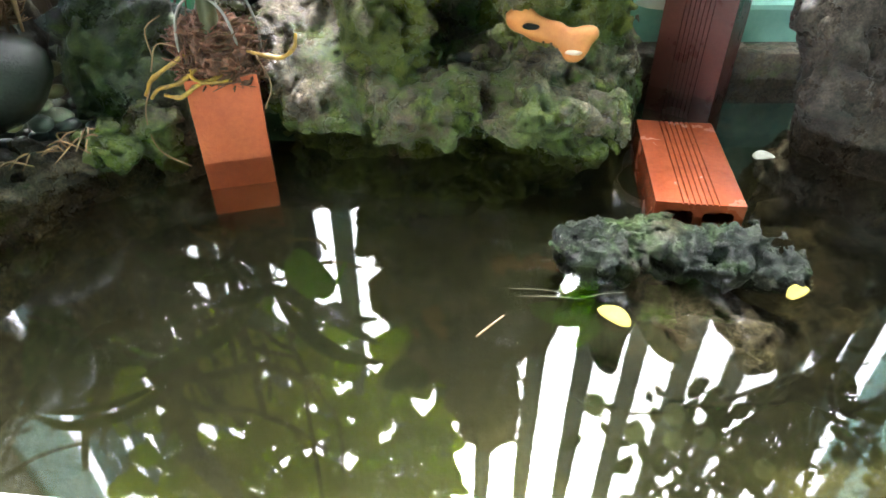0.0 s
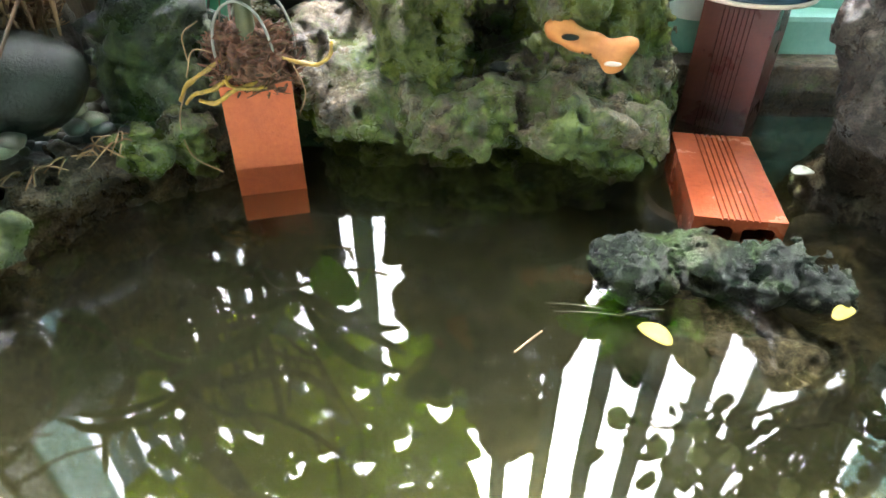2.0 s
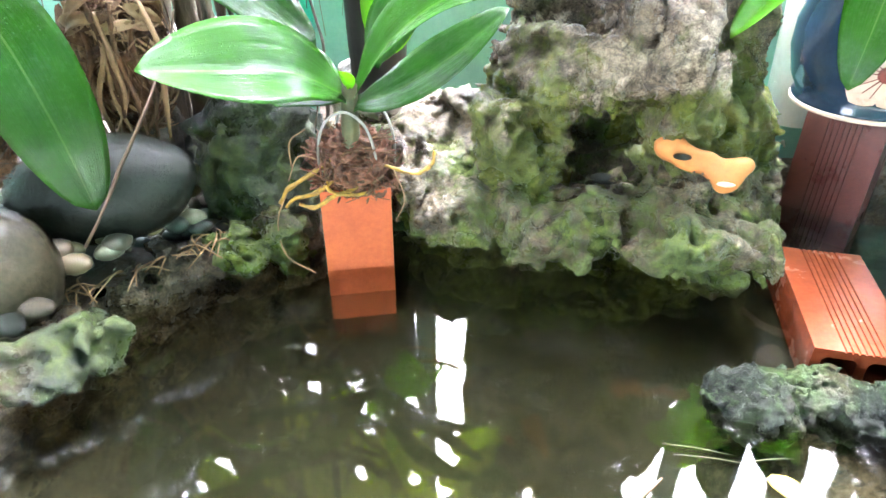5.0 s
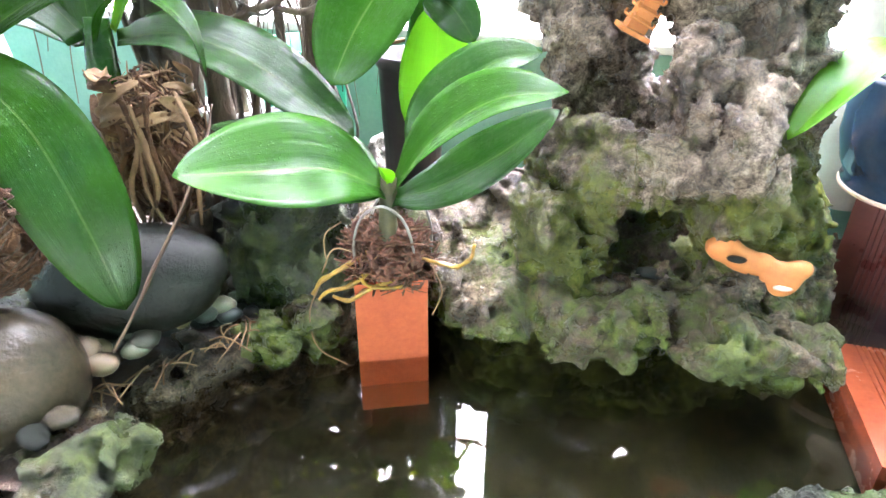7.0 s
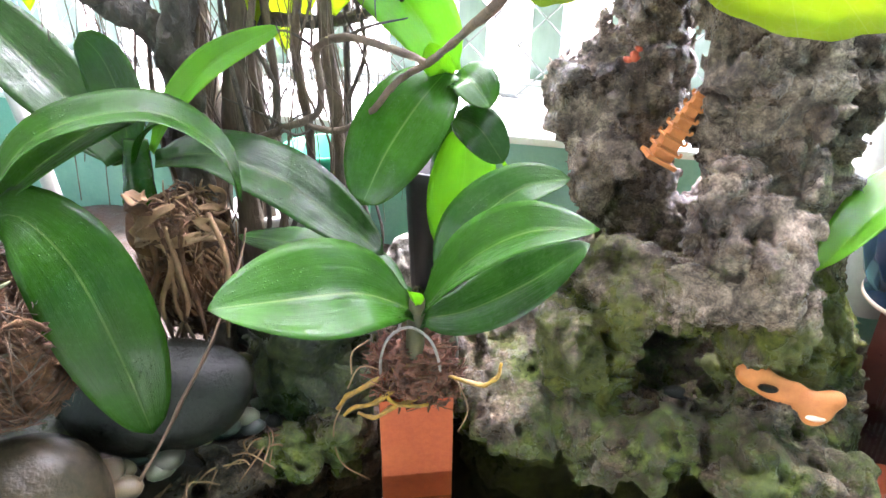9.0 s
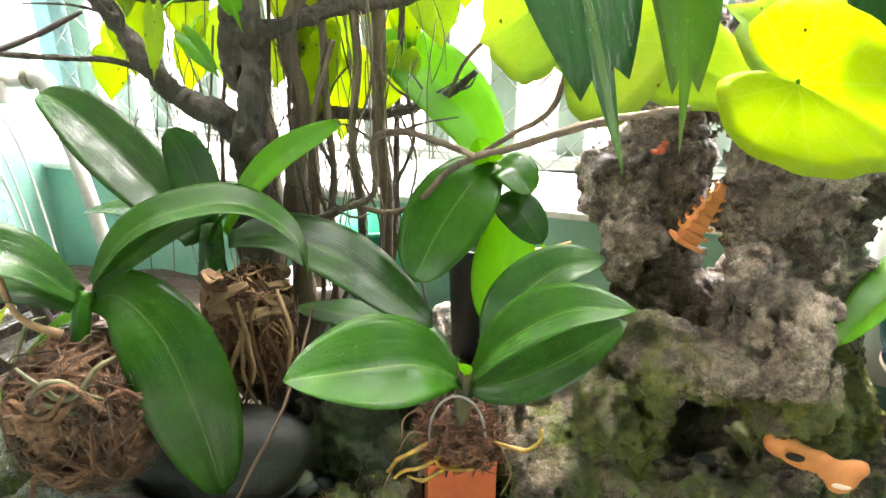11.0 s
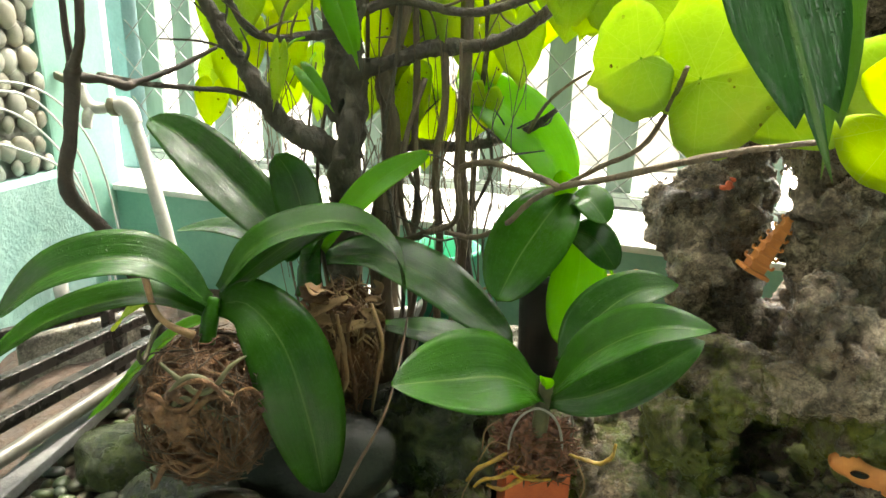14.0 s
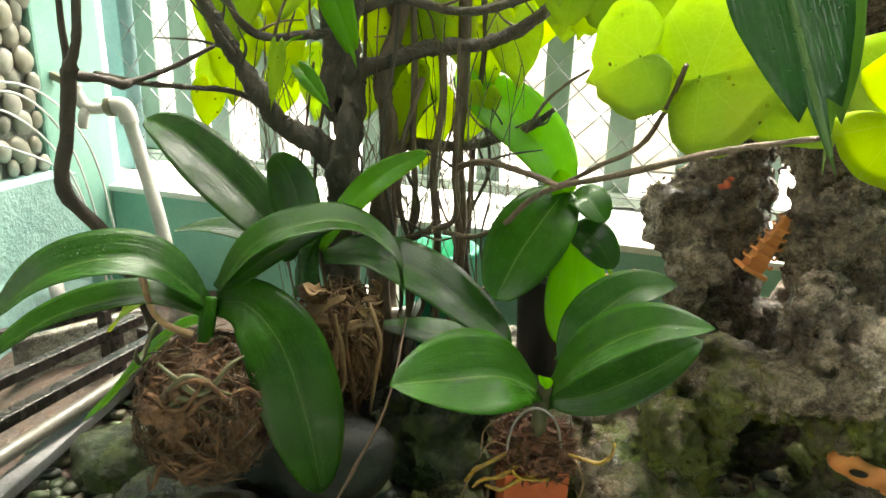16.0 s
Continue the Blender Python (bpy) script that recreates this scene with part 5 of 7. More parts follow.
def fibre_ball(name, parent, c, r, mat, n=160, seed=0, core=None, thick=0.0016, reach=(0.15, 0.55), shag=0.10):
    """Matted fibres and flakes over a rough core."""
    rng2 = np.random.RandomState(seed)
    core_me = rock_mesh(name, [((c[0], c[1], c[2] + 0.28 * r[2]), (r[0] * 0.89, r[1] * 0.89, r[2] * 0.66)), ((c[0], c[1], c[2] - 0.28 * r[2]), (r[0] * 0.86, r[1] * 0.86, r[2] * 0.64))], step=max(r) / 26, bumps=((30, 0.006), (80, 0.006)), blocks=((45, 0.010), (90, 0.006)), seed=seed, grow=-0.003)
    part(name, core_me, core or mat, parent)
    for half, m in ((0, mat), (1, COIR_DARK if mat is COIR else COIR)):
        runs = []
        for _ in range(n // 2):
            v = rng2.normal(size=3)
            v /= np.linalg.norm(v)
            w = np.cross(v, rng2.normal(size=3))
            w[2] *= 0.6
            w /= np.linalg.norm(w) + 1e-6
            pts = []
            L = rng2.uniform(*reach)
            lift0, lift1 = rng2.uniform(-0.02, shag), rng2.uniform(-0.02, shag)
            for t in np.linspace(-1, 1, 5):
                p = v * math.cos(t * L) + w * math.sin(t * L)
                p = np.sign(p) * np.abs(p) ** 0.82 * np.array(r) * (0.93 + (lift0 * max(0, -t) + lift1 * max(0, t)) + rng2.uniform(-0.02, 0.03))
                pts.append(np.array(c) + p)
            th = thick * rng2.uniform(0.4, 1.6)
            runs.append((pts, (th * 0.4, th, th * 0.4)))
        part("fibre_mat", tubes("fibre_mat", runs, 4, 3), m, parent, kind="stuff")


fibre_ball("coir_mound", orchid_d, (-0.316, 0.890, 0.155), (0.055, 0.040, 0.045), COIR_RED, 420, 21, COIR_RED, 0.0024, (0.1, 0.5), 0.42)
roots = [
    ([(-0.33, 0.87, 0.175), (-0.37, 0.855, 0.15), (-0.40, 0.85, 0.13), (-0.415, 0.853, 0.105)], (0.0055, 0.006, 0.005, 0.004)),
    ([(-0.33, 0.86, 0.15), (-0.36, 0.845, 0.128), (-0.388, 0.84, 0.122), (-0.402, 0.838, 0.108)], (0.005, 0.0055, 0.005, 0.004)),
    ([(-0.30, 0.86, 0.135), (-0.335, 0.845, 0.125), (-0.360, 0.838, 0.110), (-0.384, 0.842, 0.112)], (0.005, 0.0055, 0.0045, 0.004)),
    ([(-0.29, 0.875, 0.165), (-0.255, 0.87, 0.160), (-0.225, 0.868, 0.155), (-0.205, 0.872, 0.165), (-0.20, 0.878, 0.185)], (0.004, 0.0048, 0.0052, 0.0045, 0.0035)),
    ([(-0.335, 0.862, 0.16), (-0.345, 0.85, 0.14), (-0.335, 0.846, 0.13), (-0.31, 0.846, 0.128), (-0.29, 0.85, 0.13)], (0.004, 0.0045, 0.0045, 0.004, 0.004)),
]
for k, (p, r) in enumerate(roots):
    part("aerial_root", tube_mesh("aerial_root", p, [q * 0.62 for q in r], 7, 8, 0.2, 30 + k), ROOT_YELLOW, orchid_d, "yellow mottled aerial root")
for k, p in enumerate(([(-0.40, 0.85, 0.13), (-0.42, 0.845, 0.08), (-0.41, 0.835, 0.03), (-0.37, 0.835, 0.003)], [(-0.395, 0.86, 0.16), (-0.39, 0.85, 0.20), (-0.37, 0.86, 0.215)], [(-0.255, 0.865, 0.16), (-0.24, 0.86, 0.12), (-0.252, 0.855, 0.085)],
                       [(-0.40, 0.855, 0.14), (-0.38, 0.85, 0.18), (-0.35, 0.86, 0.17)])):
    part("root_hair", tube_mesh("root_hair", p, [0.0011] * 3, 5, 5), ROOT_TAN, orchid_d)
for x0, x1, y in ((-0.355, -0.278, 0.862), (-0.345, -0.262, 0.918)):
    mid = (x0 + x1) / 2
    part("wire_hoop", tube_mesh("wire_hoop", [(x0 + 0.004, y, 0.13), (x0, y - 0.006, 0.180), (x0 + 0.012, y - 0.008, 0.224), (mid, y - 0.006, 0.242), (x1 - 0.012, y - 0.004, 0.224), (x1, y, 0.180), (x1 - 0.003, y + 0.008, 0.13)], [0.0019] * 3, 7, 6), METAL_LOOP, orchid_d, "bent grey wire hoop")

orchid_a = orchid("strap_leaf_orchid", (-0.735, 0.70, 0.20), "orchid with long arching strap leaves on a coir root ball", [
    ([(-0.728, 0.725, 0.415), (-0.688, 0.722, 0.420), (-0.640, 0.715, 0.372), (-0.608, 0.712, 0.268), (-0.592, 0.715, 0.160)], 0.108, LEAF, dict(roll=0, fold=0.16, point=0.52, base=0.3, arch=0.1, up=(0.45, -0.7, 0.6))),
    ([(-0.728, 0.73, 0.432), (-0.69, 0.75, 0.485), (-0.644, 0.78, 0.508), (-0.58, 0.82, 0.508), (-0.53, 0.85, 0.46), (-0.517, 0.86, 0.395)], 0.058, LEAF, dict(roll=-25, fold=0.3, point=0.5)),
    ([(-0.722, 0.735, 0.43), (-0.67, 0.775, 0.475), (-0.62, 0.82, 0.503), (-0.568, 0.86, 0.510)], 0.05, LEAF, dict(roll=-35, fold=0.4, point=0.5)),
    ([(-0.738, 0.715, 0.42), (-0.78, 0.69, 0.472), (-0.83, 0.67, 0.484), (-0.89, 0.64, 0.468), (-0.945, 0.615, 0.42)], 0.074, LEAF_DEEP, dict(roll=30, fold=0.35, point=0.5)),
    ([(-0.74, 0.705, 0.41), (-0.785, 0.685, 0.435), (-0.84, 0.66, 0.432), (-0.90, 0.635, 0.41), (-0.955, 0.60, 0.37)], 0.052, LEAF, dict(roll=22, fold=0.35, point=0.5)),
    ([(-0.742, 0.72, 0.395), (-0.80, 0.74, 0.36), (-0.87, 0.755, 0.295), (-0.94, 0.77, 0.22), (-0.99, 0.78, 0.178)], 0.050, LEAF_LIGHT, dict(roll=25, fold=0.3, point=0.5)),
    ([(-0.80, 0.75, 0.425), (-0.85, 0.765, 0.40), (-0.90, 0.78, 0.365), (-0.94, 0.80, 0.322)], 0.055, LEAF_YELLOW, dict(roll=35, fold=0.2, point=0.6)),
])
part("stem", tube_mesh("stem", [(-0.735, 0.70, 0.37), (-0.735, 0.712, 0.40), (-0.732, 0.722, 0.425)], [0.010, 0.0115, 0.007], 12, 5, 0.05), LEAF, orchid_a)
part("dead_spike", tube_mesh("dead_spike", [(-0.742, 0.685, 0.388), (-0.765, 0.672, 0.405), (-0.780, 0.668, 0.425), (-0.786, 0.665, 0.468)], [0.0055, 0.0042, 0.0036, 0.0042], 8, 5, 0.06), ROOT_TAN, orchid_a, "cut dry flower spike")
fibre_ball("root_ball", orchid_a, (-0.733, 0.692, 0.288), (0.083, 0.08, 0.100), COIR, 620, 33, COIR, 0.0011)
rr = np.random.RandomState(4)
for k in range(17):
    a0 = rr.uniform(-2.9, -0.3)
    z0 = rr.uniform(0.25, 0.37)
    turn_way = rr.choice((-1, 1))
    pts = []
    for i in range(6):
        a = a0 + turn_way * 0.26 * i
        z = z0 + 0.018 * math.sin(1.3 * i + k) - 0.010 * i * (k % 3 == 0)
        pts.append((-0.733 + 0.078 * math.cos(a), 0.692 + 0.076 * math.sin(a) + 0.002 * (k % 3), z))
    part("aerial_root", tube_mesh("aerial_root", pts, [0.0016, 0.0032, 0.0036, 0.003, 0.0012], 8, 5, 0.12, k), (ROOT_GREEN if k % 3 == 2 else COIR), orchid_a, "thick coiled root")
orchid_b = orchid("tree_orchid", (-0.66, 0.90, 0.20), "orchid with upright dark leaves bound to the tree base", [
    ([(-0.70, 0.925, 0.42), (-0.76, 0.945, 0.468), (-0.86, 0.99, 0.53), (-0.95, 1.03, 0.58), (-1.022, 1.06, 0.60)], 0.098, LEAF_DEEP, dict(roll=34, fold=0.30, point=0.5, base=0.5)),
    ([(-0.695, 0.93, 0.43), (-0.70, 0.94, 0.49), (-0.72, 0.95, 0.54), (-0.74, 0.945, 0.572)], 0.088, LEAF, dict(roll=15, fold=0.12, point=0.42, base=0.5, up=(0, -1, 0.3))),
    ([(-0.66, 0.925, 0.43), (-0.625, 0.935, 0.49), (-0.58, 0.97, 0.54), (-0.522, 1.05, 0.572)], 0.046, LEAF_LIGHT, dict(roll=-40, fold=0.25, point=0.5)),
    ([(-0.655, 0.92, 0.42), (-0.59, 0.945, 0.425), (-0.50, 0.945, 0.395), (-0.42, 0.935, 0.345), (-0.362, 0.92, 0.308)], 0.098, LEAF_DEEP, dict(roll=-26, fold=0.2, point=0.55)),
    ([(-0.71, 0.93, 0.41), (-0.80, 0.99, 0.425), (-0.90, 1.04, 0.42), (-1.0, 1.08, 0.395)], 0.055, LEAF, dict(roll=18, fold=0.2, point=0.5)),
    ([(-0.675, 0.905, 0.42), (-0.65, 0.90, 0.46), (-0.615, 0.895, 0.482), (-0.585, 0.888, 0.476)], 0.032, LEAF, dict(roll=-20, fold=0.3, point=0.5)),
])
part("stem", tube_mesh("stem", [(-0.68, 0.91, 0.36), (-0.682, 0.92, 0.40), (-0.68, 0.925, 0.445)], [0.02, 0.02, 0.014], 10, 5, 0.06), LEAF_DEEP, orchid_b)
fibre_ball("root_ball", orchid_b, (-0.625, 0.905, 0.285), (0.056, 0.05, 0.105), ROOT_TAN, 420, 35, COIR, 0.0021, (0.2, 0.8), 0.22)
part("dry_sheath", strap_leaf("dry_sheath", [(-0.668, 0.872, 0.395), (-0.650, 0.856, 0.388), (-0.632, 0.852, 0.392)], 0.026, fold=0.5, point=0.4, wave=0.5), ROOT_TAN, orchid_b, "dry brown leaf sheath")

rr = np.random.RandomState(52)
for k in range(16):
    a0, z0 = rr.uniform(-2.9, -0.2), rr.uniform(0.325, 0.395)
    way = rr.choice((-1, 1))
    run = [(-0.627 + 0.060 * math.cos(a0 + way * 0.42 * i), 0.905 + 0.056 * math.sin(a0 + way * 0.42 * i), z0 + 0.012 * math.sin(i + k) - 0.007 * i) for i in range(4)]
    part("dry_sheath", strap_leaf("dry_sheath", run, rr.uniform(0.010, 0.022), fold=0.4, point=0.35, wave=0.3, up=(0, -1, 0.4), thick=0.0016, nu=4, nv=14, seed=k), ROOT_TAN if k % 3 else COIR, orchid_b, "dry brown leaf sheath")
for k in range(10):
    a0 = rr.uniform(-2.6, -0.4)
    x0, y0 = -0.625 + 0.058 * math.cos(a0), 0.905 + 0.054 * math.sin(a0)
    part("aerial_root", tube_mesh("aerial_root", [(x0, y0, 0.37 - 0.01 * (k % 3)), (x0 + rr.uniform(-.02, .02), y0 - 0.006, 0.31), (x0 + rr.uniform(-.02, .02), y0 - 0.002, 0.25), (x0 + rr.uniform(-.03, .03), y0 + 0.004, 0.185)], [0.003, 0.004, 0.0035, 0.002], 7, 6, 0.15, k), ROOT_TAN if k % 2 else COIR, orchid_b, "dry brown root")

orchid_c = orchid("hanging_orchid", (-0.31, 1.09, 0.16), "orchid with broad drooping bright leaves in a black pot", [
    ([(-0.298, 1.045, 0.522), (-0.33, 1.00, 0.485), (-0.365, 0.965, 0.43), (-0.392, 0.94, 0.368)], 0.118, LEAF, dict(roll=-12, fold=0.18, point=0.5, up=(0.2, -1, 0.6))),
    ([(-0.27, 1.05, 0.45), (-0.268, 1.03, 0.40), (-0.275, 1.01, 0.34), (-0.284, 1.0, 0.275)], 0.092, LEAF_LIGHT, dict(roll=5, fold=0.15, point=0.5, up=(0, -1, 0.3))),
    ([(-0.298, 1.06, 0.515), (-0.335, 1.09, 0.575), (-0.40, 1.13, 0.635), (-0.50, 1.19, 0.69)], 0.115, LEAF_LIGHT, dict(roll=-8, fold=0.2, point=0.5, up=(0.3, -1, 0.4))),
    ([(-0.292, 1.05, 0.51), (-0.265, 1.03, 0.515), (-0.235, 1.01, 0.485)], 0.065, LEAF, dict(fold=0.2, point=0.5, up=(0, -0.6, 1))),
    ([(-0.285, 1.05, 0.46), (-0.25, 1.02, 0.455), (-0.215, 1.0, 0.415)], 0.06, LEAF_DEEP, dict(fold=0.2, point=0.5, up=(0, -1, 0.5))),
    ([(-0.300, 1.05, 0.515), (-0.306, 1.02, 0.54), (-0.312, 1.0, 0.565)], 0.04, LEAF_LIGHT, dict(fold=0.3, point=0.5, up=(0, -1, 0.2))),
    ([(-0.31, 1.09, 0.46), (-0.318, 1.06, 0.48), (-0.33, 1.05, 0.465)], 0.05, LEAF_YELLOW, dict(fold=0.2, point=0.5, up=(0, -1, 0.3))),
])
part("stem", tube_mesh("stem", [(-0.315, 1.09, 0.36), (-0.30, 1.07, 0.44), (-0.297, 1.05, 0.53)], [0.012, 0.013, 0.010], 10, 5, 0.05), LEAF, orchid_c)
part("pot", lathe("pot", [(0.0, 0.0), (0.042, 0.0), (0.050, 0.2), (0.054, 0.205), (0.054, 0.22), (0.046, 0.22), (0.044, 0.19), (0.0, 0.19)], 24, (-0.315, 1.10, 0.155)), BLACK_POT, orchid_c, "black plastic pot")
part("twig", tube_mesh("twig", [(-0.32, 1.07, 0.40), (-0.36, 1.04, 0.39), (-0.43, 1.03, 0.345)], [0.003, 0.003, 0.0025], 6, 5, 0.1), ROOT_TAN, orchid_c)
for k, p in enumerate(([(-0.27, 1.05, 0.44), (-0.235, 1.06, 0.42), (-0.215, 1.07, 0.39), (-0.205, 1.07, 0.365)], [(-0.28, 1.07, 0.37), (-0.22, 1.08, 0.375), (-0.17, 1.08, 0.39)])):
    part("aerial_root", tube_mesh("aerial_root", p, [0.004, 0.0035, 0.0028], 6, 5, 0.05), ROOT_YELLOW if k else LEAF_LIGHT, orchid_c)

orchid_e = orchid("potted_orchid", (0.43, 1.10, 0.34), "orchid with long green leaves in a glazed pot", [
    ([(0.40, 1.08, 0.36), (0.33, 1.03, 0.42), (0.24, 0.96, 0.40), (0.155, 0.895, 0.338)], 0.085, LEAF_LIGHT, dict(roll=-10, fold=0.25, point=0.6)),
    ([(0.41, 1.06, 0.36), (0.36, 0.98, 0.40), (0.33, 0.93, 0.34), (0.315, 0.91, 0.275)], 0.085, LEAF, dict(roll=0, fold=0.2, point=0.6)),
    ([(0.42, 1.08, 0.36), (0.36, 1.06, 0.47), (0.32, 1.05, 0.55), (0.30, 1.05, 0.60)], 0.07, LEAF_LIGHT, dict(roll=0, fold=0.2, point=0.6)),
    ([(0.45, 1.08, 0.36), (0.50, 1.03, 0.42), (0.58, 0.97, 0.42)], 0.08, LEAF, dict(fold=0.2, point=0.6)),
    ([(0.43, 1.06, 0.35), (0.43, 0.99, 0.40), (0.42, 0.93, 0.40), (0.40, 0.89, 0.36)], 0.085, LEAF_LIGHT, dict(fold=0.2, point=0.6)),
    ([(0.42, 1.09, 0.35), (0.39, 1.07, 0.48), (0.37, 1.05, 0.58), (0.38, 1.0, 0.64)], 0.10, LEAF_DEEP, dict(fold=0.2, point=0.5, up=(0, -1, 0.3))),
    ([(0.44, 1.09, 0.35), (0.47, 1.06, 0.46), (0.50, 1.03, 0.55), (0.52, 0.98, 0.58)], 0.11, LEAF_DEEP, dict(fold=0.2, point=0.5, up=(0, -1, 0.3))),
    ([(0.45, 1.09, 0.35), (0.53, 1.06, 0.42), (0.60, 1.02, 0.46), (0.67, 0.97, 0.44)], 0.10, LEAF, dict(fold=0.2, point=0.5, up=(0, -1, 0.5))),
])

white = thing("white_pot", (0.40, 1.235, 0.12), "white ceramic pot with pale variegated leaves", "pot")
part("body", lathe("body", [(0.0, 0.0), (0.05, 0.0), (0.06, 0.25), (0.072, 0.34), (0.078, 0.345), (0.078, 0.36), (0.066, 0.36), (0.06, 0.32), (0.0, 0.31)], 32, (0.40, 1.235, 0.12)), WHITE_POT, white)
for k, (tipx, tipy, tipz) in enumerate(((0.28, 1.15, 0.56), (0.33, 1.10, 0.62), (0.46, 1.12, 0.60), (0.26, 1.2, 0.50), (0.52, 1.2, 0.58))):
    m0 = ((0.40 * 0.5 + tipx * 0.5), (1.235 * 0.5 + tipy * 0.5), 0.5 + 0.1 * tipz + 0.02 * k)
    part("leaf", strap_leaf("leaf", [(0.40, 1.235, 0.44), m0, (tipx, tipy, tipz)], 0.05, fold=0.3, point=0.5, seed=k), LEAF_YELLOW if k % 2 else LEAF_LIGHT, white)


# ---- tree with aerial roots, branches and heart-shaped leaves ----
tree = thing("ficus_tree", (-0.65, 1.03, 0.07), "gnarled grey tree with aerial roots and heart-shaped leaves", "tree")
axis_z = np.linspace(0.06, 0.86, 33)
lumps = []
for strand_k in range(5):
    for i, z in enumerate(axis_z):
        turn_a = strand_k * 1.257 + 5.2 * z + 0.8 * math.sin(9 * z + strand_k * 2.1)
        wide = 0.019 + 0.010 * math.exp(-((z - 0.06) / 0.12) ** 2) + 0.006 * math.sin(23 * z + strand_k)
        thick = 0.0155 + 0.005 * math.sin(31 * z + 2.4 * strand_k) - 0.005 * z
        lumps.append(((-0.655 - 0.012 * math.sin(5 * z) + wide * math.cos(turn_a), 1.03 + wide * math.sin(turn_a), z), (thick, thick, 0.03)))
part("trunk", rock_mesh("trunk", lumps, step=0.0042, soft=0.006, bumps=((22, 0.004), (55, 0.003), (120, 0.002)), blocks=((40, 0.004),), seed=14, tall=3.0, grow=0.001), BARK, tree)
part("trunk", tube_mesh("trunk", [(-0.665, 1.03, 0.82), (-0.675, 1.04, 0.95), (-0.62, 1.08, 1.25), (-0.60, 1.1, 1.5)], [0.034, 0.03, 0.022, 0.015], 24, 12, 0.10, 3), BARK, tree)
part("trunk", tube_mesh("trunk", [(-0.60, 1.07, 0.05), (-0.60, 1.06, 0.25), (-0.606, 1.06, 0.44), (-0.588, 1.065, 0.58), (-0.60, 1.06, 0.68), (-0.58, 1.07, 0.76), (-0.54, 1.1, 0.95)], [0.024, 0.019, 0.016, 0.013, 0.015, 0.012, 0.010], 14, 10, 0.14, 4), BARK_BROWN, tree)
limbs = [
    ([(-0.668, 1.025, 0.55), (-0.70, 1.01, 0.585), (-0.745, 1.0, 0.605), (-0.762, 0.96, 0.655), (-0.79, 0.955, 0.70), (-0.812, 0.95, 0.74), (-0.84, 0.94, 0.80), (-0.87, 0.93, 0.9)], (0.024, 0.026, 0.018, 0.020, 0.013, 0.015, 0.011, 0.007)),
    ([(-0.66, 1.035, 0.69), (-0.62, 1.05, 0.70), (-0.575, 1.06, 0.715), (-0.52, 1.10, 0.735), (-0.45, 1.12, 0.74), (-0.38, 1.12, 0.772), (-0.32, 1.11, 0.82), (-0.22, 1.08, 0.9)], (0.022, 0.018, 0.014, 0.016, 0.012, 0.012, 0.010, 0.007)),
    ([(-0.60, 1.06, 0.56), (-0.56, 1.10, 0.575), (-0.50, 1.12, 0.572), (-0.446, 1.13, 0.578), (-0.40, 1.12, 0.595), (-0.36, 1.105, 0.615), (-0.325, 1.09, 0.645)], (0.012, 0.012, 0.0105, 0.010, 0.009, 0.008, 0.005)),
    ([(-0.61, 1.03, 0.415), (-0.57, 1.03, 0.42), (-0.52, 1.035, 0.44), (-0.477, 1.04, 0.46), (-0.47, 1.045, 0.50), (-0.474, 1.05, 0.545), (-0.43, 1.02, 0.565), (-0.388, 1.0, 0.563), (-0.34, 0.98, 0.553), (-0.31, 0.965, 0.545)], (0.012, 0.010, 0.009, 0.008, 0.008, 0.0085, 0.0085, 0.008, 0.008, 0.007)),
    ([(-0.49, 1.035, 0.443), (-0.44, 1.02, 0.443), (-0.39, 0.99, 0.475), (-0.35, 0.98, 0.52), (-0.31, 0.965, 0.545), (-0.26, 0.80, 0.592), (-0.20, 0.60, 0.652), (-0.175, 0.55, 0.668), (-0.14, 0.52, 0.68)], (0.007, 0.007, 0.007, 0.0068, 0.007, 0.006, 0.0052, 0.004, 0.003)),
    ([(-0.31, 0.965, 0.545), (-0.265, 0.91, 0.585), (-0.22, 0.86, 0.622), (-0.206, 0.80, 0.665), (-0.203, 0.75, 0.70), (-0.205, 0.70, 0.724)], (0.006, 0.0055, 0.005, 0.005, 0.0045, 0.004)),
    ([(-0.37, 1.11, 0.60), (-0.345, 1.06, 0.65), (-0.315, 1.01, 0.685), (-0.283, 0.97, 0.71)], (0.005, 0.004, 0.004, 0.003)),
    ([(-0.75, 0.985, 0.63), (-0.80, 0.95, 0.66), (-0.86, 0.93, 0.665), (-0.917, 0.89, 0.672), (-0.914, 0.80, 0.687)], (0.006, 0.005, 0.0045, 0.005, 0.005)),
    ([(-0.66, 1.03, 0.75), (-0.70, 1.0, 0.745), (-0.75, 0.97, 0.74), (-0.78, 0.95, 0.755), (-0.80, 0.93, 0.80)], (0.010, 0.008, 0.007, 0.006, 0.005)),
    ([(-0.64, 1.04, 0.78), (-0.57, 1.03, 0.80), (-0.48, 1.02, 0.785), (-0.42, 1.0, 0.79), (-0.35, 0.98, 0.815), (-0.28, 0.95, 0.86)], (0.009, 0.008, 0.008, 0.0075, 0.006, 0.005)),
]
for k, (p, r) in enumerate(limbs):
    r = [q * (0.62 if k in (3, 4, 5, 6) else 0.85) for q in r]
    part("branch", tube_mesh("branch", p, r, 14, 12, 0.12, 50 + k), BARK if k in (0, 1, 2, 7, 8, 9) else BARK_BROWN, tree)
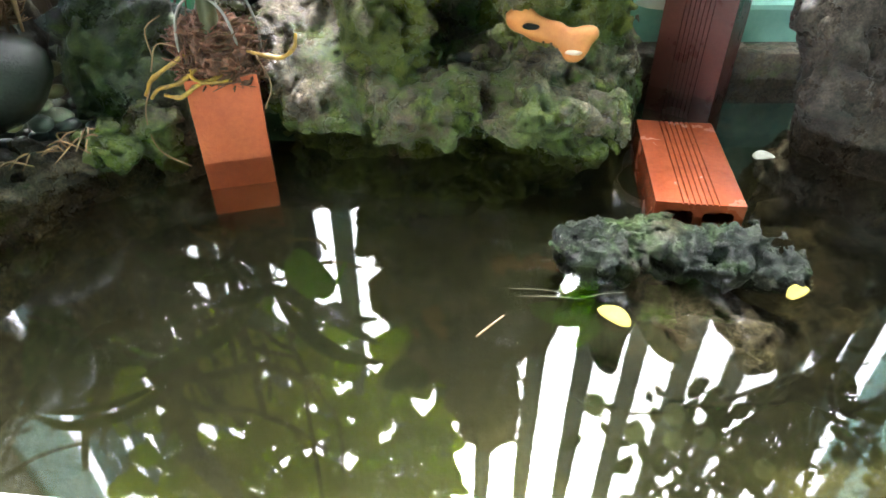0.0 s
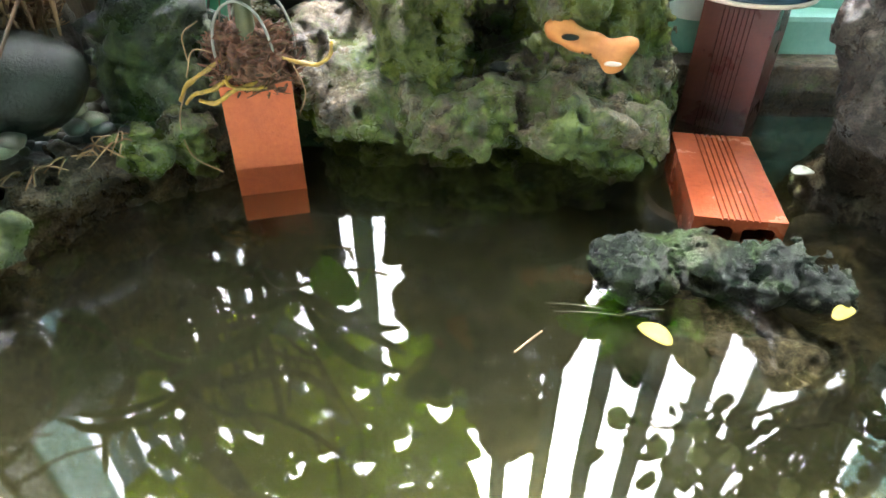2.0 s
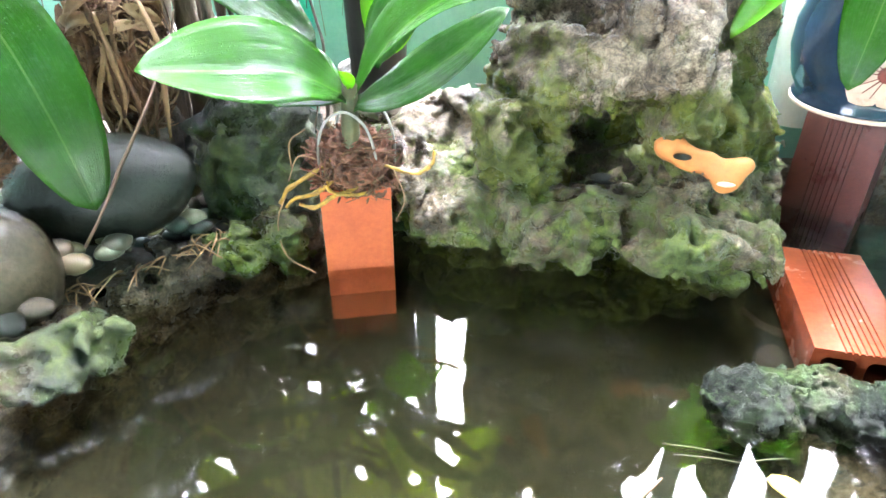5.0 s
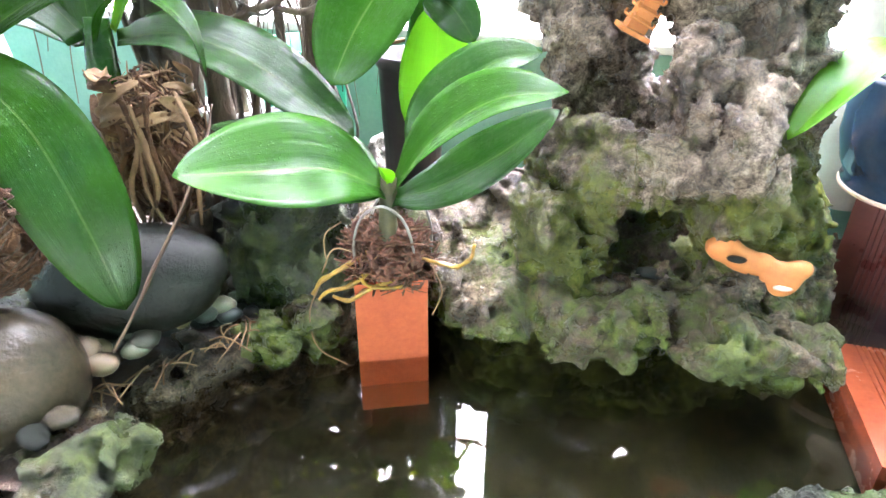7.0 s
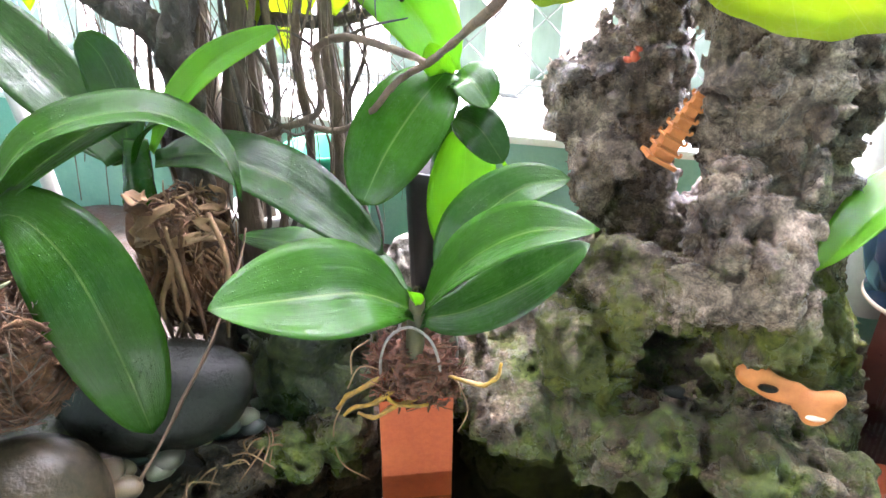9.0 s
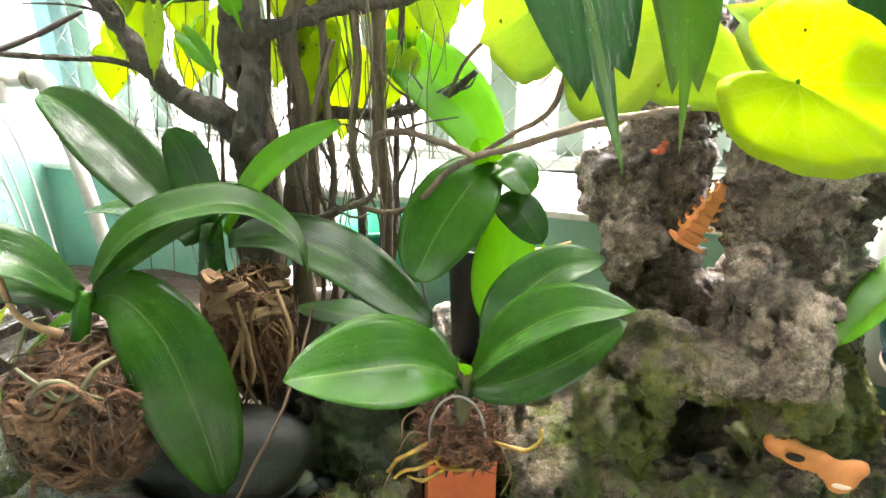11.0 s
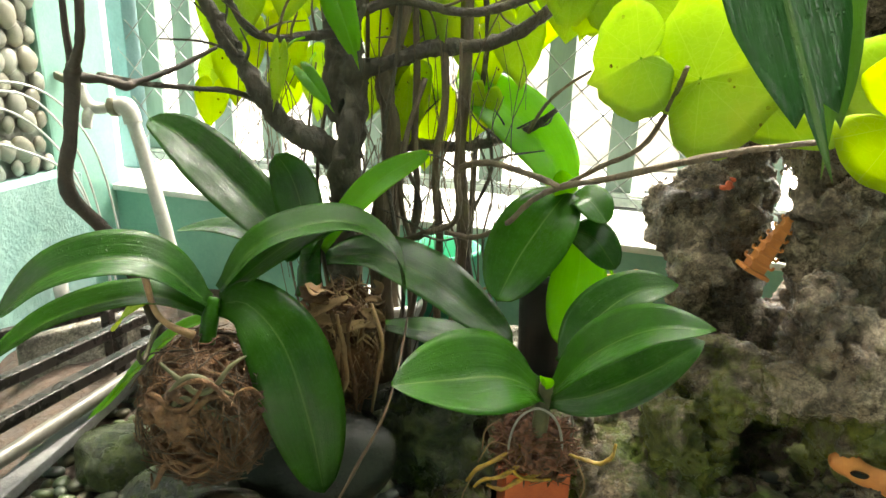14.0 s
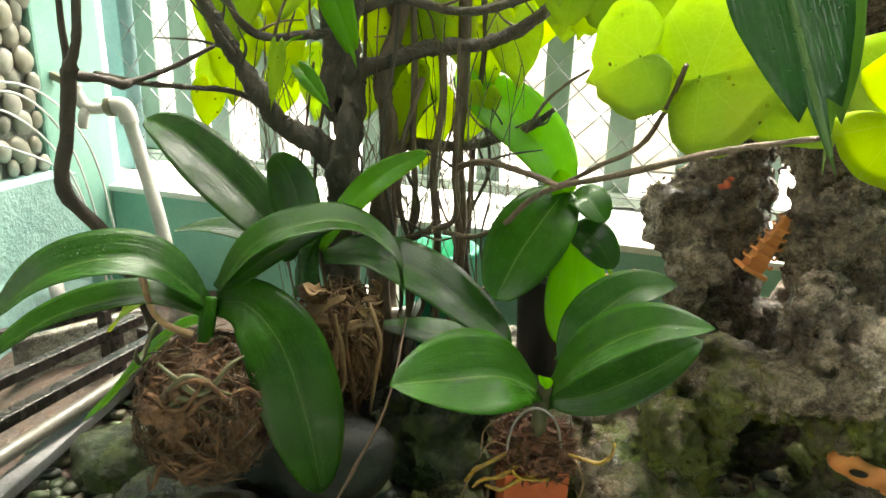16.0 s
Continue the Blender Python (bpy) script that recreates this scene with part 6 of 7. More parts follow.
# hanging and rising aerial roots
rr = np.random.RandomState(8)
for k in range(20):
    x = rr.uniform(-0.74, -0.42)
    y = rr.uniform(1.02, 1.15)
    z1 = rr.uniform(0.55, 0.95)
    pts = [(x + rr.uniform(-.03, .03), y + rr.uniform(-.02, .02), z) for z in np.linspace(0.06, z1, 7)]
    th = rr.choice((0.0015, 0.0025, 0.004, 0.006), p=(0.4, 0.3, 0.2, 0.1))
    part("aerial_root", tube_mesh("aerial_root", pts, [th, th * 0.9, th * 0.8], 7, 5, 0.10, k), BARK_BROWN if k % 3 else BARK, tree)
for x, y, th, z1 in ((-0.515, 1.10, 0.007, 0.9), (-0.475, 1.12, 0.011, 0.95), (-0.555, 1.08, 0.006, 0.8), (-0.683, 1.135, 0.019, 0.85), (-0.60, 1.13, 0.013, 0.9)):
    pts = [(x + rr.uniform(-.008, .008), y, z) for z in np.linspace(0.06, z1, 8)]
    part("aerial_root", tube_mesh("aerial_root", pts, [th * 1.1, th, th * 0.8], 9, 5, 0.08, 3), BARK_BROWN, tree)
runs = []
for k in range(100):
    x, y = rr.uniform(-0.85, -0.38), rr.uniform(1.0, 1.16)
    z0, z1 = rr.uniform(0.25, 0.5), rr.uniform(0.55, 0.8)
    runs.append(([(x + rr.uniform(-.02, .02), y, z) for z in np.linspace(z0, z1, 5)], [rr.uniform(0.0005, 0.0011)] * 2))
part("root_hairs", tubes("root_hairs", runs, 4, 4), BARK_BROWN, tree, kind="stuff")

rr = np.random.RandomState(77)
for k in range(34):
    p, r = limbs[(0, 1, 2, 9, 3, 8)[k % 6]]
    q = spline(p, 6)
    a = Vector(q[rr.randint(4, len(q) - 6)])
    d = Vector((rr.uniform(-1, 1), rr.uniform(-0.8, 0.3), rr.uniform(0.1, 1.2))).normalized()
    L = rr.uniform(0.04, 0.12)
    part("twig", tube_mesh("twig", [tuple(a), tuple(a + d * L * 0.5 + Vector(rr.uniform(-.012, .012, 3))), tuple(a + d * L)], [0.0028, 0.0019, 0.001], 6, 5, 0.15, k), BARK_BROWN if k % 2 else BARK, tree)
for k in range(26):
    p, r = limbs[(0, 1, 2, 0, 1, 9)[k % 6]]
    q = spline(p, 6)
    i = rr.randint(2, len(q) - 4)
    rad = np.interp(i / (len(q) - 1), np.linspace(0, 1, len(r)), r) * 0.8
    bm = bmesh.new()
    bmesh.ops.create_icosphere(bm, subdivisions=2, radius=rad * rr.uniform(0.7, 1.15), matrix=Matrix.Translation(Vector(q[i]) + Vector(rr.uniform(-0.5, 0.5, 3)) * rad))
    for v in bm.verts:
        v.co += Vector((noise.noise(v.co * 90), noise.noise(v.co * 90 + Vector((5, 0, 0))), noise.noise(v.co * 90 + Vector((0, 5, 0))))) * rad * 0.35
    part("knot", bm_mesh(bm, "knot", True), BARK, tree)

hearts = [
    # joint, tip, width, facing, material, seed
    ((-0.243, 0.750, 0.730), (-0.302, 0.80, 0.700), 0.122, (-0.05, -1, 0.25), HEART, 1),
    ((-0.186, 0.78, 0.715), (-0.252, 0.81, 0.706), 0.088, (0.1, -1, 0.15), HEART, 2),
    ((-0.183, 0.740, 0.712), (-0.098, 0.69, 0.742), 0.165, (-0.1, -1, 0.25), HEART, 4),
    ((-0.085, 1.03, 0.695), (-0.092, 1.035, 0.616), 0.105, (0.1, -1, 0.1), HEART_DARK, 3),
    ((-0.115, 0.76, 0.695), (-0.012, 0.735, 0.655), 0.085, (0.0, -1, 0.2), HEART, 6),
    ((-0.062, 0.575, 0.690), (0.045, 0.575, 0.642), 0.105, (0.0, -1, 0.25), HEART_YELLOW, 5),
    ((-0.003, 0.70, 0.708), (-0.080, 0.72, 0.742), 0.110, (0.1, -1, 0.25), HEART, 18),
    ((0.01, 0.60, 0.72), (0.06, 0.62, 0.77), 0.10, (0.0, -1, 0.2), HEART_DARK, 13),
    ((-0.255, 1.04, 0.812), (-0.212, 1.04, 0.752), 0.100, (0.1, -1, 0.2), HEART, 7),
    ((-0.170, 1.03, 0.790), (-0.185, 1.03, 0.728), 0.085, (0.0, -1, 0.3), HEART, 9),
    ((-0.285, 1.06, 0.80), (-0.300, 1.05, 0.748), 0.075, (0.1, -1, 0.3), HEART_YELLOW, 8),
    ((-0.316, 1.0, 0.82), (-0.322, 0.99, 0.755), 0.075, (0.1, -1, 0.2), HEART, 12),
    ((-0.34, 0.90, 0.86), (-0.33, 0.83, 0.79), 0.10, (0.0, -0.8, 0.5), HEART, 14),
    ((-0.628, 0.905, 0.795), (-0.590, 0.895, 0.705), 0.045, (0.5, -1, 0.4), LEAF_LIGHT, 15),
    ((-0.709, 0.90, 0.712), (-0.716, 0.895, 0.640), 0.024, (0.8, -1, 0.2), HEART, 16),
    ((-0.678, 0.925, 0.690), (-0.636, 0.915, 0.645), 0.028, (0.4, -1, 0.6), LEAF_LIGHT, 17),
]
NEAR = len(hearts)
for joint, tip, width, facing, m, sd in (((-0.226, 0.400, 0.792), (-0.197, 0.345, 0.683), 0.056, (-0.45, -1, 0.3), HEART_DARK, 90), ((-0.158, 0.50, 0.790), (-0.149, 0.474, 0.664), 0.044, (0.25, -1, 0.1), HEART_PALE, 91)):
    part("leaf", heart_leaf("leaf", joint, tip, width, facing, seed=sd, drip=0.34, droop=0.02, spokes=56), m, tree)
rr = np.random.RandomState(15)
for k, (x, z) in enumerate(((-0.985, 0.655), (-0.945, 0.62), (-0.93, 0.74), (-0.88, 0.70), (-0.86, 0.775), (-0.80, 0.72), (-0.615, 0.665), (-0.57, 0.64), (-0.55, 0.70), (-0.60, 0.73), (-0.47, 0.655), (-0.445, 0.72), (-0.40, 0.735),
                            (-0.45, 0.625), (-0.50, 0.755), (-0.70, 0.80), (-0.76, 0.83), (-0.64, 0.83), (-0.90, 0.82), (-0.54, 0.60), (-0.74, 0.66), (-0.83, 0.64), (-0.52, 0.82), (-0.58, 0.80), (-0.97, 0.78), (-0.44, 0.80))):
    y = rr.uniform(1.10, 1.24)
    s = rr.uniform(0.075, 0.115) if k not in (0, 1) else 0.07
    hearts.append(((x, y, z + s * 0.35), (x + rr.uniform(-.03, .03), y - rr.uniform(0.0, .04), z - s * 0.65), s * rr.uniform(0.8, 1.0), (rr.uniform(-.5, .5), -1, rr.uniform(0, .6)), HEART_YELLOW if k % 2 else HEART, 20 + k))
# the higher crown, seen mirrored in the pond
for k in range(150):
    y = rr.uniform(1.12, 1.42)
    x, z = rr.uniform(-0.95, 0.04), y * rr.uniform(0.95, 1.62) - 0.42
    if z < 0.84:
        continue
    s = rr.uniform(0.12, 0.17)
    hearts.append(((x, y, z), (x + rr.uniform(-.05, .05), y - rr.uniform(0.0, .05), z - s * 0.8), s, (rr.uniform(-.5, .5), -1, rr.uniform(-0.1, 0.5)), HEART if k % 3 else HEART_YELLOW, 60 + k))
for k, (joint, tip, w, f, m, s) in enumerate(hearts):
    part("leaf", heart_leaf("leaf", joint, tip, w, f, seed=s, spokes=52 if k < NEAR else 28, rings=5, drip=0.26 if k < NEAR else 0.16), m, tree)
for k, (joint, tip, *_rest) in enumerate(hearts[:NEAR + 26]):
    j = Vector(joint)
    e = j + Vector((rr.uniform(-.02, .02), 0.05, 0.03 if k < NEAR else -0.02))
    part("petiole", tube_mesh("petiole", [tuple(j), tuple(j.lerp(e, 0.5) + Vector((0, 0, 0.008))), tuple(e)], [0.0014, 0.0018, 0.002], 5, 3), LEAF_LIGHT, tree)

# bare dark twig by the wall
twig = thing("bare_twig", (-0.94, 0.73, 0.10), "bare dark dead branch standing by the orchids", "branch")
part("stalk", tube_mesh("stalk", [(-0.86, 0.84, 0.07), (-0.875, 0.82, 0.30), (-0.905, 0.78, 0.46), (-0.933, 0.74, 0.545), (-0.922, 0.745, 0.62), (-0.912, 0.75, 0.69), (-0.895, 0.735, 0.705), (-0.875, 0.725, 0.74), (-0.868, 0.72, 0.80)], [0.009, 0.009, 0.0085, 0.010, 0.0075, 0.010, 0.006, 0.0055, 0.005], 10, 6, 0.12, 71), TWIG_DARK, twig)
part("side_twig", tube_mesh("side_twig", [(-0.914, 0.75, 0.687), (-0.885, 0.77, 0.683), (-0.865, 0.78, 0.676), (-0.86, 0.80, 0.68), (-0.83, 0.84, 0.697), (-0.79, 0.88, 0.725)], [0.006, 0.005, 0.007, 0.004, 0.0038, 0.003], 8, 6, 0.10, 72), TWIG_DARK, twig)
part("side_twig", tube_mesh("side_twig", [(-0.912, 0.75, 0.69), (-0.91, 0.745, 0.74), (-0.905, 0.74, 0.80)], [0.005, 0.004, 0.004], 8, 6, 0.10, 73), TWIG_DARK, twig)
# dry stalk across the stone
dry = thing("dry_stalk", (-0.612, 0.685, 0.085), "thin dry brown stalk leaning over the stones", "stalk")
part("stalk", tube_mesh("stalk", [(-0.583, 0.665, 0.138), (-0.564, 0.685, 0.173), (-0.539, 0.705, 0.223), (-0.517, 0.735, 0.271), (-0.51, 0.78, 0.308), (-0.512, 0.83, 0.338), (-0.511, 0.85, 0.366)], [0.0019, 0.0017, 0.0024, 0.0016, 0.0019, 0.0012], 7, 6, 0.18, 74), DRY_STEM, dry)


# ---- side wall dressing ----
rng = random.Random(21)
cob = []
for k in range(5):
    bm = bmesh.new()
    bmesh.ops.create_icosphere(bm, subdivisions=2, radius=1.0)
    o = Vector((k * 3.3, 7.2, k))
    for v in bm.verts:
        d = 1 + 0.2 * noise.noise(v.co * 0.9 + o)
        v.co = Vector((v.co.x * 0.55, v.co.y * 0.95, v.co.z * 1.15)) * d
    me = bm_mesh(bm, "cobble", True)
    me.materials.append(PEBBLE_PALE)
    cob.append(me)
row = 0
z = 0.44
while z < 1.35:
    y = 1.388 - 0.022 * (row % 2)
    while y > 0.86:
        s = rng.uniform(0.017, 0.029)
        ob = new("cobble", rng.choice(cob))
        ob.parent = upper
        ob.location = (-1.515 + rng.uniform(-0.006, 0.004), y, z + rng.uniform(-0.008, 0.008))
        ob.scale = (s, s, s)
        ob.rotation_euler = (rng.uniform(-0.6, 0.6), 0, rng.uniform(-0.2, 0.2))
        y -= rng.uniform(0.040, 0.054)
    z += 0.048
    row += 1

pipe = thing("water_pipe", (-1.24, 1.42, 0.05), "weathered white standpipe with elbow and brass-grey tap", "pipe")
part("standpipe", tube_mesh("standpipe", [(-1.20, 1.40, 0.06), (-1.245, 1.42, 0.28), (-1.30, 1.445, 0.46), (-1.325, 1.45, 0.55)], [0.0165] * 4, 16, 6), PVC, pipe)
part("elbow", tube_mesh("elbow", [(-1.322, 1.45, 0.535), (-1.328, 1.451, 0.560), (-1.340, 1.452, 0.575), (-1.362, 1.453, 0.574)], [0.021, 0.0215, 0.0215, 0.021], 16, 6), PVC, pipe)
part("collar", tube_mesh("collar", [(-1.358, 1.453, 0.574), (-1.368, 1.453, 0.573), (-1.378, 1.453, 0.572)], [0.024, 0.025, 0.023], 8, 2), BRASS, pipe, "hexagonal metal collar")
tap = part("tap", tube_mesh("tap", [(-1.372, 1.453, 0.572), (-1.405, 1.452, 0.566), (-1.435, 1.45, 0.572), (-1.45, 1.448, 0.60), (-1.452, 1.447, 0.622)], [0.012, 0.013, 0.016, 0.014, 0.013], 12, 5), PVC, pipe, "white plastic tap body")
part("spout", tube_mesh("spout", [(-1.43, 1.45, 0.57), (-1.432, 1.435, 0.548), (-1.434, 1.43, 0.52)], [0.012, 0.012, 0.011], 12, 5), PVC, tap)
part("handle", box(0.075, 0.016, 0.018, (-1.478, 1.445, 0.628), 0.004, Matrix.Rotation(radians(22), 4, "Y")), BRASS, tap, "grey tap lever")
post = thing("plastic_post", (-1.40, 1.24, 0.03), "white plastic pipe end standing in the bed", "pipe")
part("tube", tube_mesh("tube", [(-1.405, 1.24, 0.02), (-1.40, 1.24, 0.10), (-1.41, 1.245, 0.19)], [0.016] * 3, 14, 4), PVC, post)

for k, (a, b, c) in enumerate((((-1.55, 1.1, 0.62), (-1.44, 1.28, 0.60), (-1.38, 1.36, 0.36)), ((-1.56, 1.1, 0.57), (-1.46, 1.25, 0.57), (-1.37, 1.33, 0.34)), ((-1.55, 1.12, 0.52), (-1.45, 1.25, 0.49), (-1.38, 1.34, 0.33)), ((-1.56, 1.08, 0.64), (-1.42, 1.28, 0.62), (-1.36, 1.38, 0.40)))):
    cable = thing("cable", b, "thin white cable hanging down the side wall", "cable", "wall cables")
    mid = [(a[i] * 0.4 + b[i] * 0.6) + (0.012 if i == 2 else 0) for i in range(3)]
    part("sheath", tube_mesh("sheath", [a, tuple(mid), b, tuple((b[i] + c[i]) / 2 + (0.03 if i == 2 else 0.01) for i in range(3)), c, (c[0] + 0.02, c[1] + 0.02, 0.08)], [0.0028] * 4, 6, 6), WHITE_CABLE, cable)

frame_ob = thing("iron_rack", (-1.12, 0.9, 0.05), "wet dark iron rails of a low rack", "rack")
for p0, p1, w in (((-1.32, 0.94, 0.20), (-1.17, 1.17, 0.20), 0.018), ((-1.20, 0.66, 0.20), (-1.105, 1.10, 0.20), 0.022), ((-1.10, 0.62, 0.195), (-1.02, 1.08, 0.195), 0.024)):
    a, b = Vector(p0), Vector(p1)
    m = Matrix.Translation((a + b) / 2) @ (b - a).to_track_quat("Y", "Z").to_matrix().to_4x4()
    part("rail", box(w, (b - a).length, 0.02, bevel=0.003, turn=m), IRON, frame_ob)
for x, y in ((-1.07, 1.06), (-1.125, 1.05), (-1.20, 1.12)):
    part("leg", box(0.02, 0.02, 0.17, (x, y, 0.115), 0.002), IRON, frame_ob)
conduit = thing("conduit", (-1.1, 0.85, 0.12), "grimy pale plastic conduit lying along the bed edge", "pipe")
part("tube", tube_mesh("tube", [(-1.14, 0.55, 0.115), (-1.115, 0.75, 0.115), (-1.09, 1.0, 0.115), (-1.08, 1.12, 0.115)], [0.013] * 3, 14, 4), PVC_DULL, conduit)
gutter = thing("gutter_channel", (-1.1, 0.85, 0.07), "grey wet channel strip beside the pebbles", "channel")
part("strip", box(0.035, 0.55, 0.02, (-1.10, 0.85, 0.082), 0.003, Matrix.Rotation(radians(4), 4, "Z")), SLATE, gutter)
tray = thing("moss_tray", (-1.26, 1.16, 0.02), "pale tray with algae stains behind the rack", "tray")
part("side", box(0.26, 0.02, 0.11, (-1.27, 1.14, 0.10), 0.006, Matrix.Rotation(radians(55), 4, "Z")), ROCK_PALE, tray)

green = thing("green_tub", (-0.53, 1.24, 0.06), "bright green plastic tub behind the tree", "tub")
part("body", lathe("body", [(0.0, 0.0), (0.065, 0.0), (0.075, 0.25), (0.08, 0.255), (0.08, 0.265), (0.072, 0.265), (0.066, 0.22), (0.0, 0.2)], 28, (-0.53, 1.24, 0.09)), GREEN_PLASTIC, green)
tub = thing("white_pot", (-0.62, 1.16, 0.06), "cream ceramic pot rim behind the tree roots", "pot")
part("body", lathe("body", [(0.0, 0.0), (0.05, 0.0), (0.065, 0.17), (0.072, 0.18), (0.072, 0.19), (0.062, 0.19), (0.055, 0.15), (0.0, 0.14)], 28, (-0.615, 1.165, 0.08)), WHITE_POT, tub)

# ---- ornaments on the rock ----
orn = thing("clay_ornament", (0.16, 0.885, 0.15), "orange fired-clay ornament with dark dots on the rock", "ornament")
part("body", rock_mesh("body", [((0.104, 0.877, 0.196), (0.019, 0.013, 0.019)), ((0.120, 0.874, 0.186), (0.016, 0.012, 0.016)), ((0.138, 0.870, 0.180), (0.020, 0.011, 0.014)), ((0.158, 0.866, 0.172), (0.015, 0.011, 0.014)), ((0.174, 0.862, 0.166), (0.017, 0.012, 0.022)), ((0.186, 0.862, 0.180), (0.013, 0.010, 0.010))],
     cuts=[((0.154, 0.856, 0.196), (0.011, 0.012, 0.010))], step=0.0022, soft=0.007, bumps=((40, 0.0012),), pad=0.008, grow=0.0005), CLAY, orn)
for x, y, z in ((0.128, 0.858, 0.179), (0.138, 0.855, 0.178), (0.146, 0.853, 0.171), (0.135, 0.857, 0.171)):
    bm = bmesh.new()
    bmesh.ops.create_icosphere(bm, subdivisions=2, radius=0.0018, matrix=Matrix.Translation((x, y, z)))
    part("dot", bm, COIR_DARK, orn, "dark glazed dot")
orn.location = Vector(orn.location) + Vector((0.004, -0.014, 0.006))
for at, s, mat, lab in (((0.114, 0.843, 0.206), (0.010, 0.009, 0.007), STONE_DARK, "small black pebble lying on the clay ornament"), ((0.172, 0.836, 0.174), (0.010, 0.005, 0.006), FLOWER, "small cream pebble lying on the clay ornament"),
                       ((0.035, 0.915, 0.137), (0.017, 0.014, 0.013), STONE_DARK, "round grey wet pebble at the cave mouth")):
    me = peb[3].copy()
    me.materials.append(mat)
    ob = new("small_pebble", me)
    ob.location, ob.scale = at, s
    tagged(ob, lab, "pebble", "loose pebbles")

pag = thing("toy_pagoda", (-0.0228, 0.985, 0.4354), "small orange clay pagoda leaning on the rock", "ornament")
pa, pb = Vector((-0.0228, 0.985, 0.4354)), Vector((0.0145, 0.988, 0.512))
axis = (pb - pa).to_track_quat("Z", "Y").to_matrix().to_4x4()
for k in range(6):
    w = 0.034 - 0.0035 * k
    at = pa.lerp(pb, k / 6)
    m = Matrix.Translation(at) @ axis
    bm = box(w * 0.74, w * 0.74, 0.0185, (0, 0, 0.00925), 0.001)
    box(w, w, 0.0034, (0, 0, 0.0145), 0.0012, None, bm)
    for i in range(4):
        a = math.pi / 2 * i + math.pi / 4
        box(0.003, 0.003, 0.005, (0.66 * w * math.cos(a), 0.66 * w * math.sin(a), 0.0175), 0.0, None, bm)
    bmesh.ops.transform(bm, matrix=m, verts=bm.verts)
    part("storey", bm, CLAY, pag)
part("base", box(0.04, 0.04, 0.006, turn=Matrix.Translation(pa) @ axis, bevel=0.001), CLAY, pag)

fig = thing("red_ornament", (-0.0585, 1.047, 0.537), "tiny red-orange painted ornament perched on the rock", "ornament")
part("body", rock_mesh("body", [((-0.058, 1.046, 0.543), (0.006, 0.005, 0.008)), ((-0.053, 1.046, 0.553), (0.005, 0.004, 0.004)), ((-0.066, 1.046, 0.537), (0.006, 0.004, 0.004)), ((-0.051, 1.046, 0.540), (0.004, 0.004, 0.003))], step=0.0012, soft=0.002, bumps=((150, 0.0015),), pad=0.006, grow=0.0), RED_PAINT, fig)

# ---- floating bits on the water ----
def floating(name, at, size, turn, mat, label, lift=0.002, up=0.003):
    a = radians(turn)
    d = Vector((math.cos(a), math.sin(a), 0)) * size[0] / 2
    c = Vector(at)
    me = strap_leaf(name, [tuple(c - d + Vector((0, 0, lift))), tuple(c + Vector((0, 0, lift + up))), tuple(c + d + Vector((0, 0, lift)))], size[1], fold=0.1, point=0.5, thick=0.0012, nv=14, nu=6)
    ob = thing(name, at, label, "leaf", "floating leaves")
    part("blade", me, mat, ob)


floating("fallen_leaf", (0.186, 0.515, 0.0), (0.040, 0.026), -48, FALLEN, "fallen yellow leaf floating on the pond")
floating("fallen_leaf", (0.402, 0.555, 0.0), (0.036, 0.018), 35, FALLEN, "small fallen yellow-brown leaf floating on the pond")
floating("fallen_leaf", (0.485, 0.865, 0.0), (0.034, 0.026), 10, PEBBLE_PALE, "pale curled leaf floating on the pond")
floating("fallen_leaf", (0.325, 1.05, 0.0), (0.022, 0.014), 0, FALLEN, "small pale leaf fragment floating on the pond")
st = thing("floating_straw", (0.055, 0.50, 0.0), "thin yellow straw floating on the pond", "straw")
part("stalk", tube_mesh("stalk", [(0.035, 0.485, 0.002), (0.05, 0.50, 0.003), (0.066, 0.517, 0.002)], [0.001, 0.0014, 0.001], 6, 4), ROOT_TAN, st)
rr = np.random.RandomState(77)
# three thin strands stand in for pale ripple reflections on the surface
for k in range(3):
    x, y, a = 0.13 + rr.uniform(-.03, .06), 0.55 + rr.uniform(-.03, .02), rr.uniform(-.35, .35)
    L = rr.uniform(0.02, 0.045)
    ob = thing("ripple_line", (x, y, 0.0), "thin line on the water standing in for a ripple reflection", "twig", "water twigs")
    part("stalk", tube_mesh("stalk", [(x - L * math.cos(a), y - L * math.sin(a), 0.001), (x, y, 0.003), (x + L * math.cos(a), y + L * math.sin(a), 0.001)], [0.0003, 0.0005, 0.0003], 5, 3), ROOT_GREEN, ob)

# ---- citrus tree, met mirrored in the pond; upper branches unseen, added for shade ----
cit = thing("citrus_tree", (0.95, 1.16, -0.2), "small citrus tree with green fruit beside the pond", "tree")
part("trunk", tube_mesh("trunk", [(0.98, 1.12, -0.27), (0.96, 1.12, 0.1), (0.95, 1.10, 0.5), (0.90, 1.06, 0.85)], [0.022, 0.02, 0.017, 0.012], 10, 6, 0.06), BARK, cit)
ends = [(0.36, 0.98, 0.76), (0.55, 0.98, 0.82), (0.47, 1.0, 0.90), (0.66, 0.98, 0.92), (0.84, 0.99, 1.02), (0.95, 0.98, 1.12), (1.05, 1.0, 0.80), (0.84, 1.0, 0.55), (1.15, 0.98, 1.0), (0.72, 0.98, 1.15),
        # unseen higher branch ends, added to shade the right-hand water
        (0.50, 0.95, 1.36), (0.80, 0.90, 1.42), (1.0, 0.85, 1.30), (0.65, 1.06, 1.50), (0.90, 1.0, 1.60), (0.55, 0.80, 1.46), (0.80, 0.76, 1.32), (0.60, 1.12, 1.25), (0.42, 1.05, 1.5)]
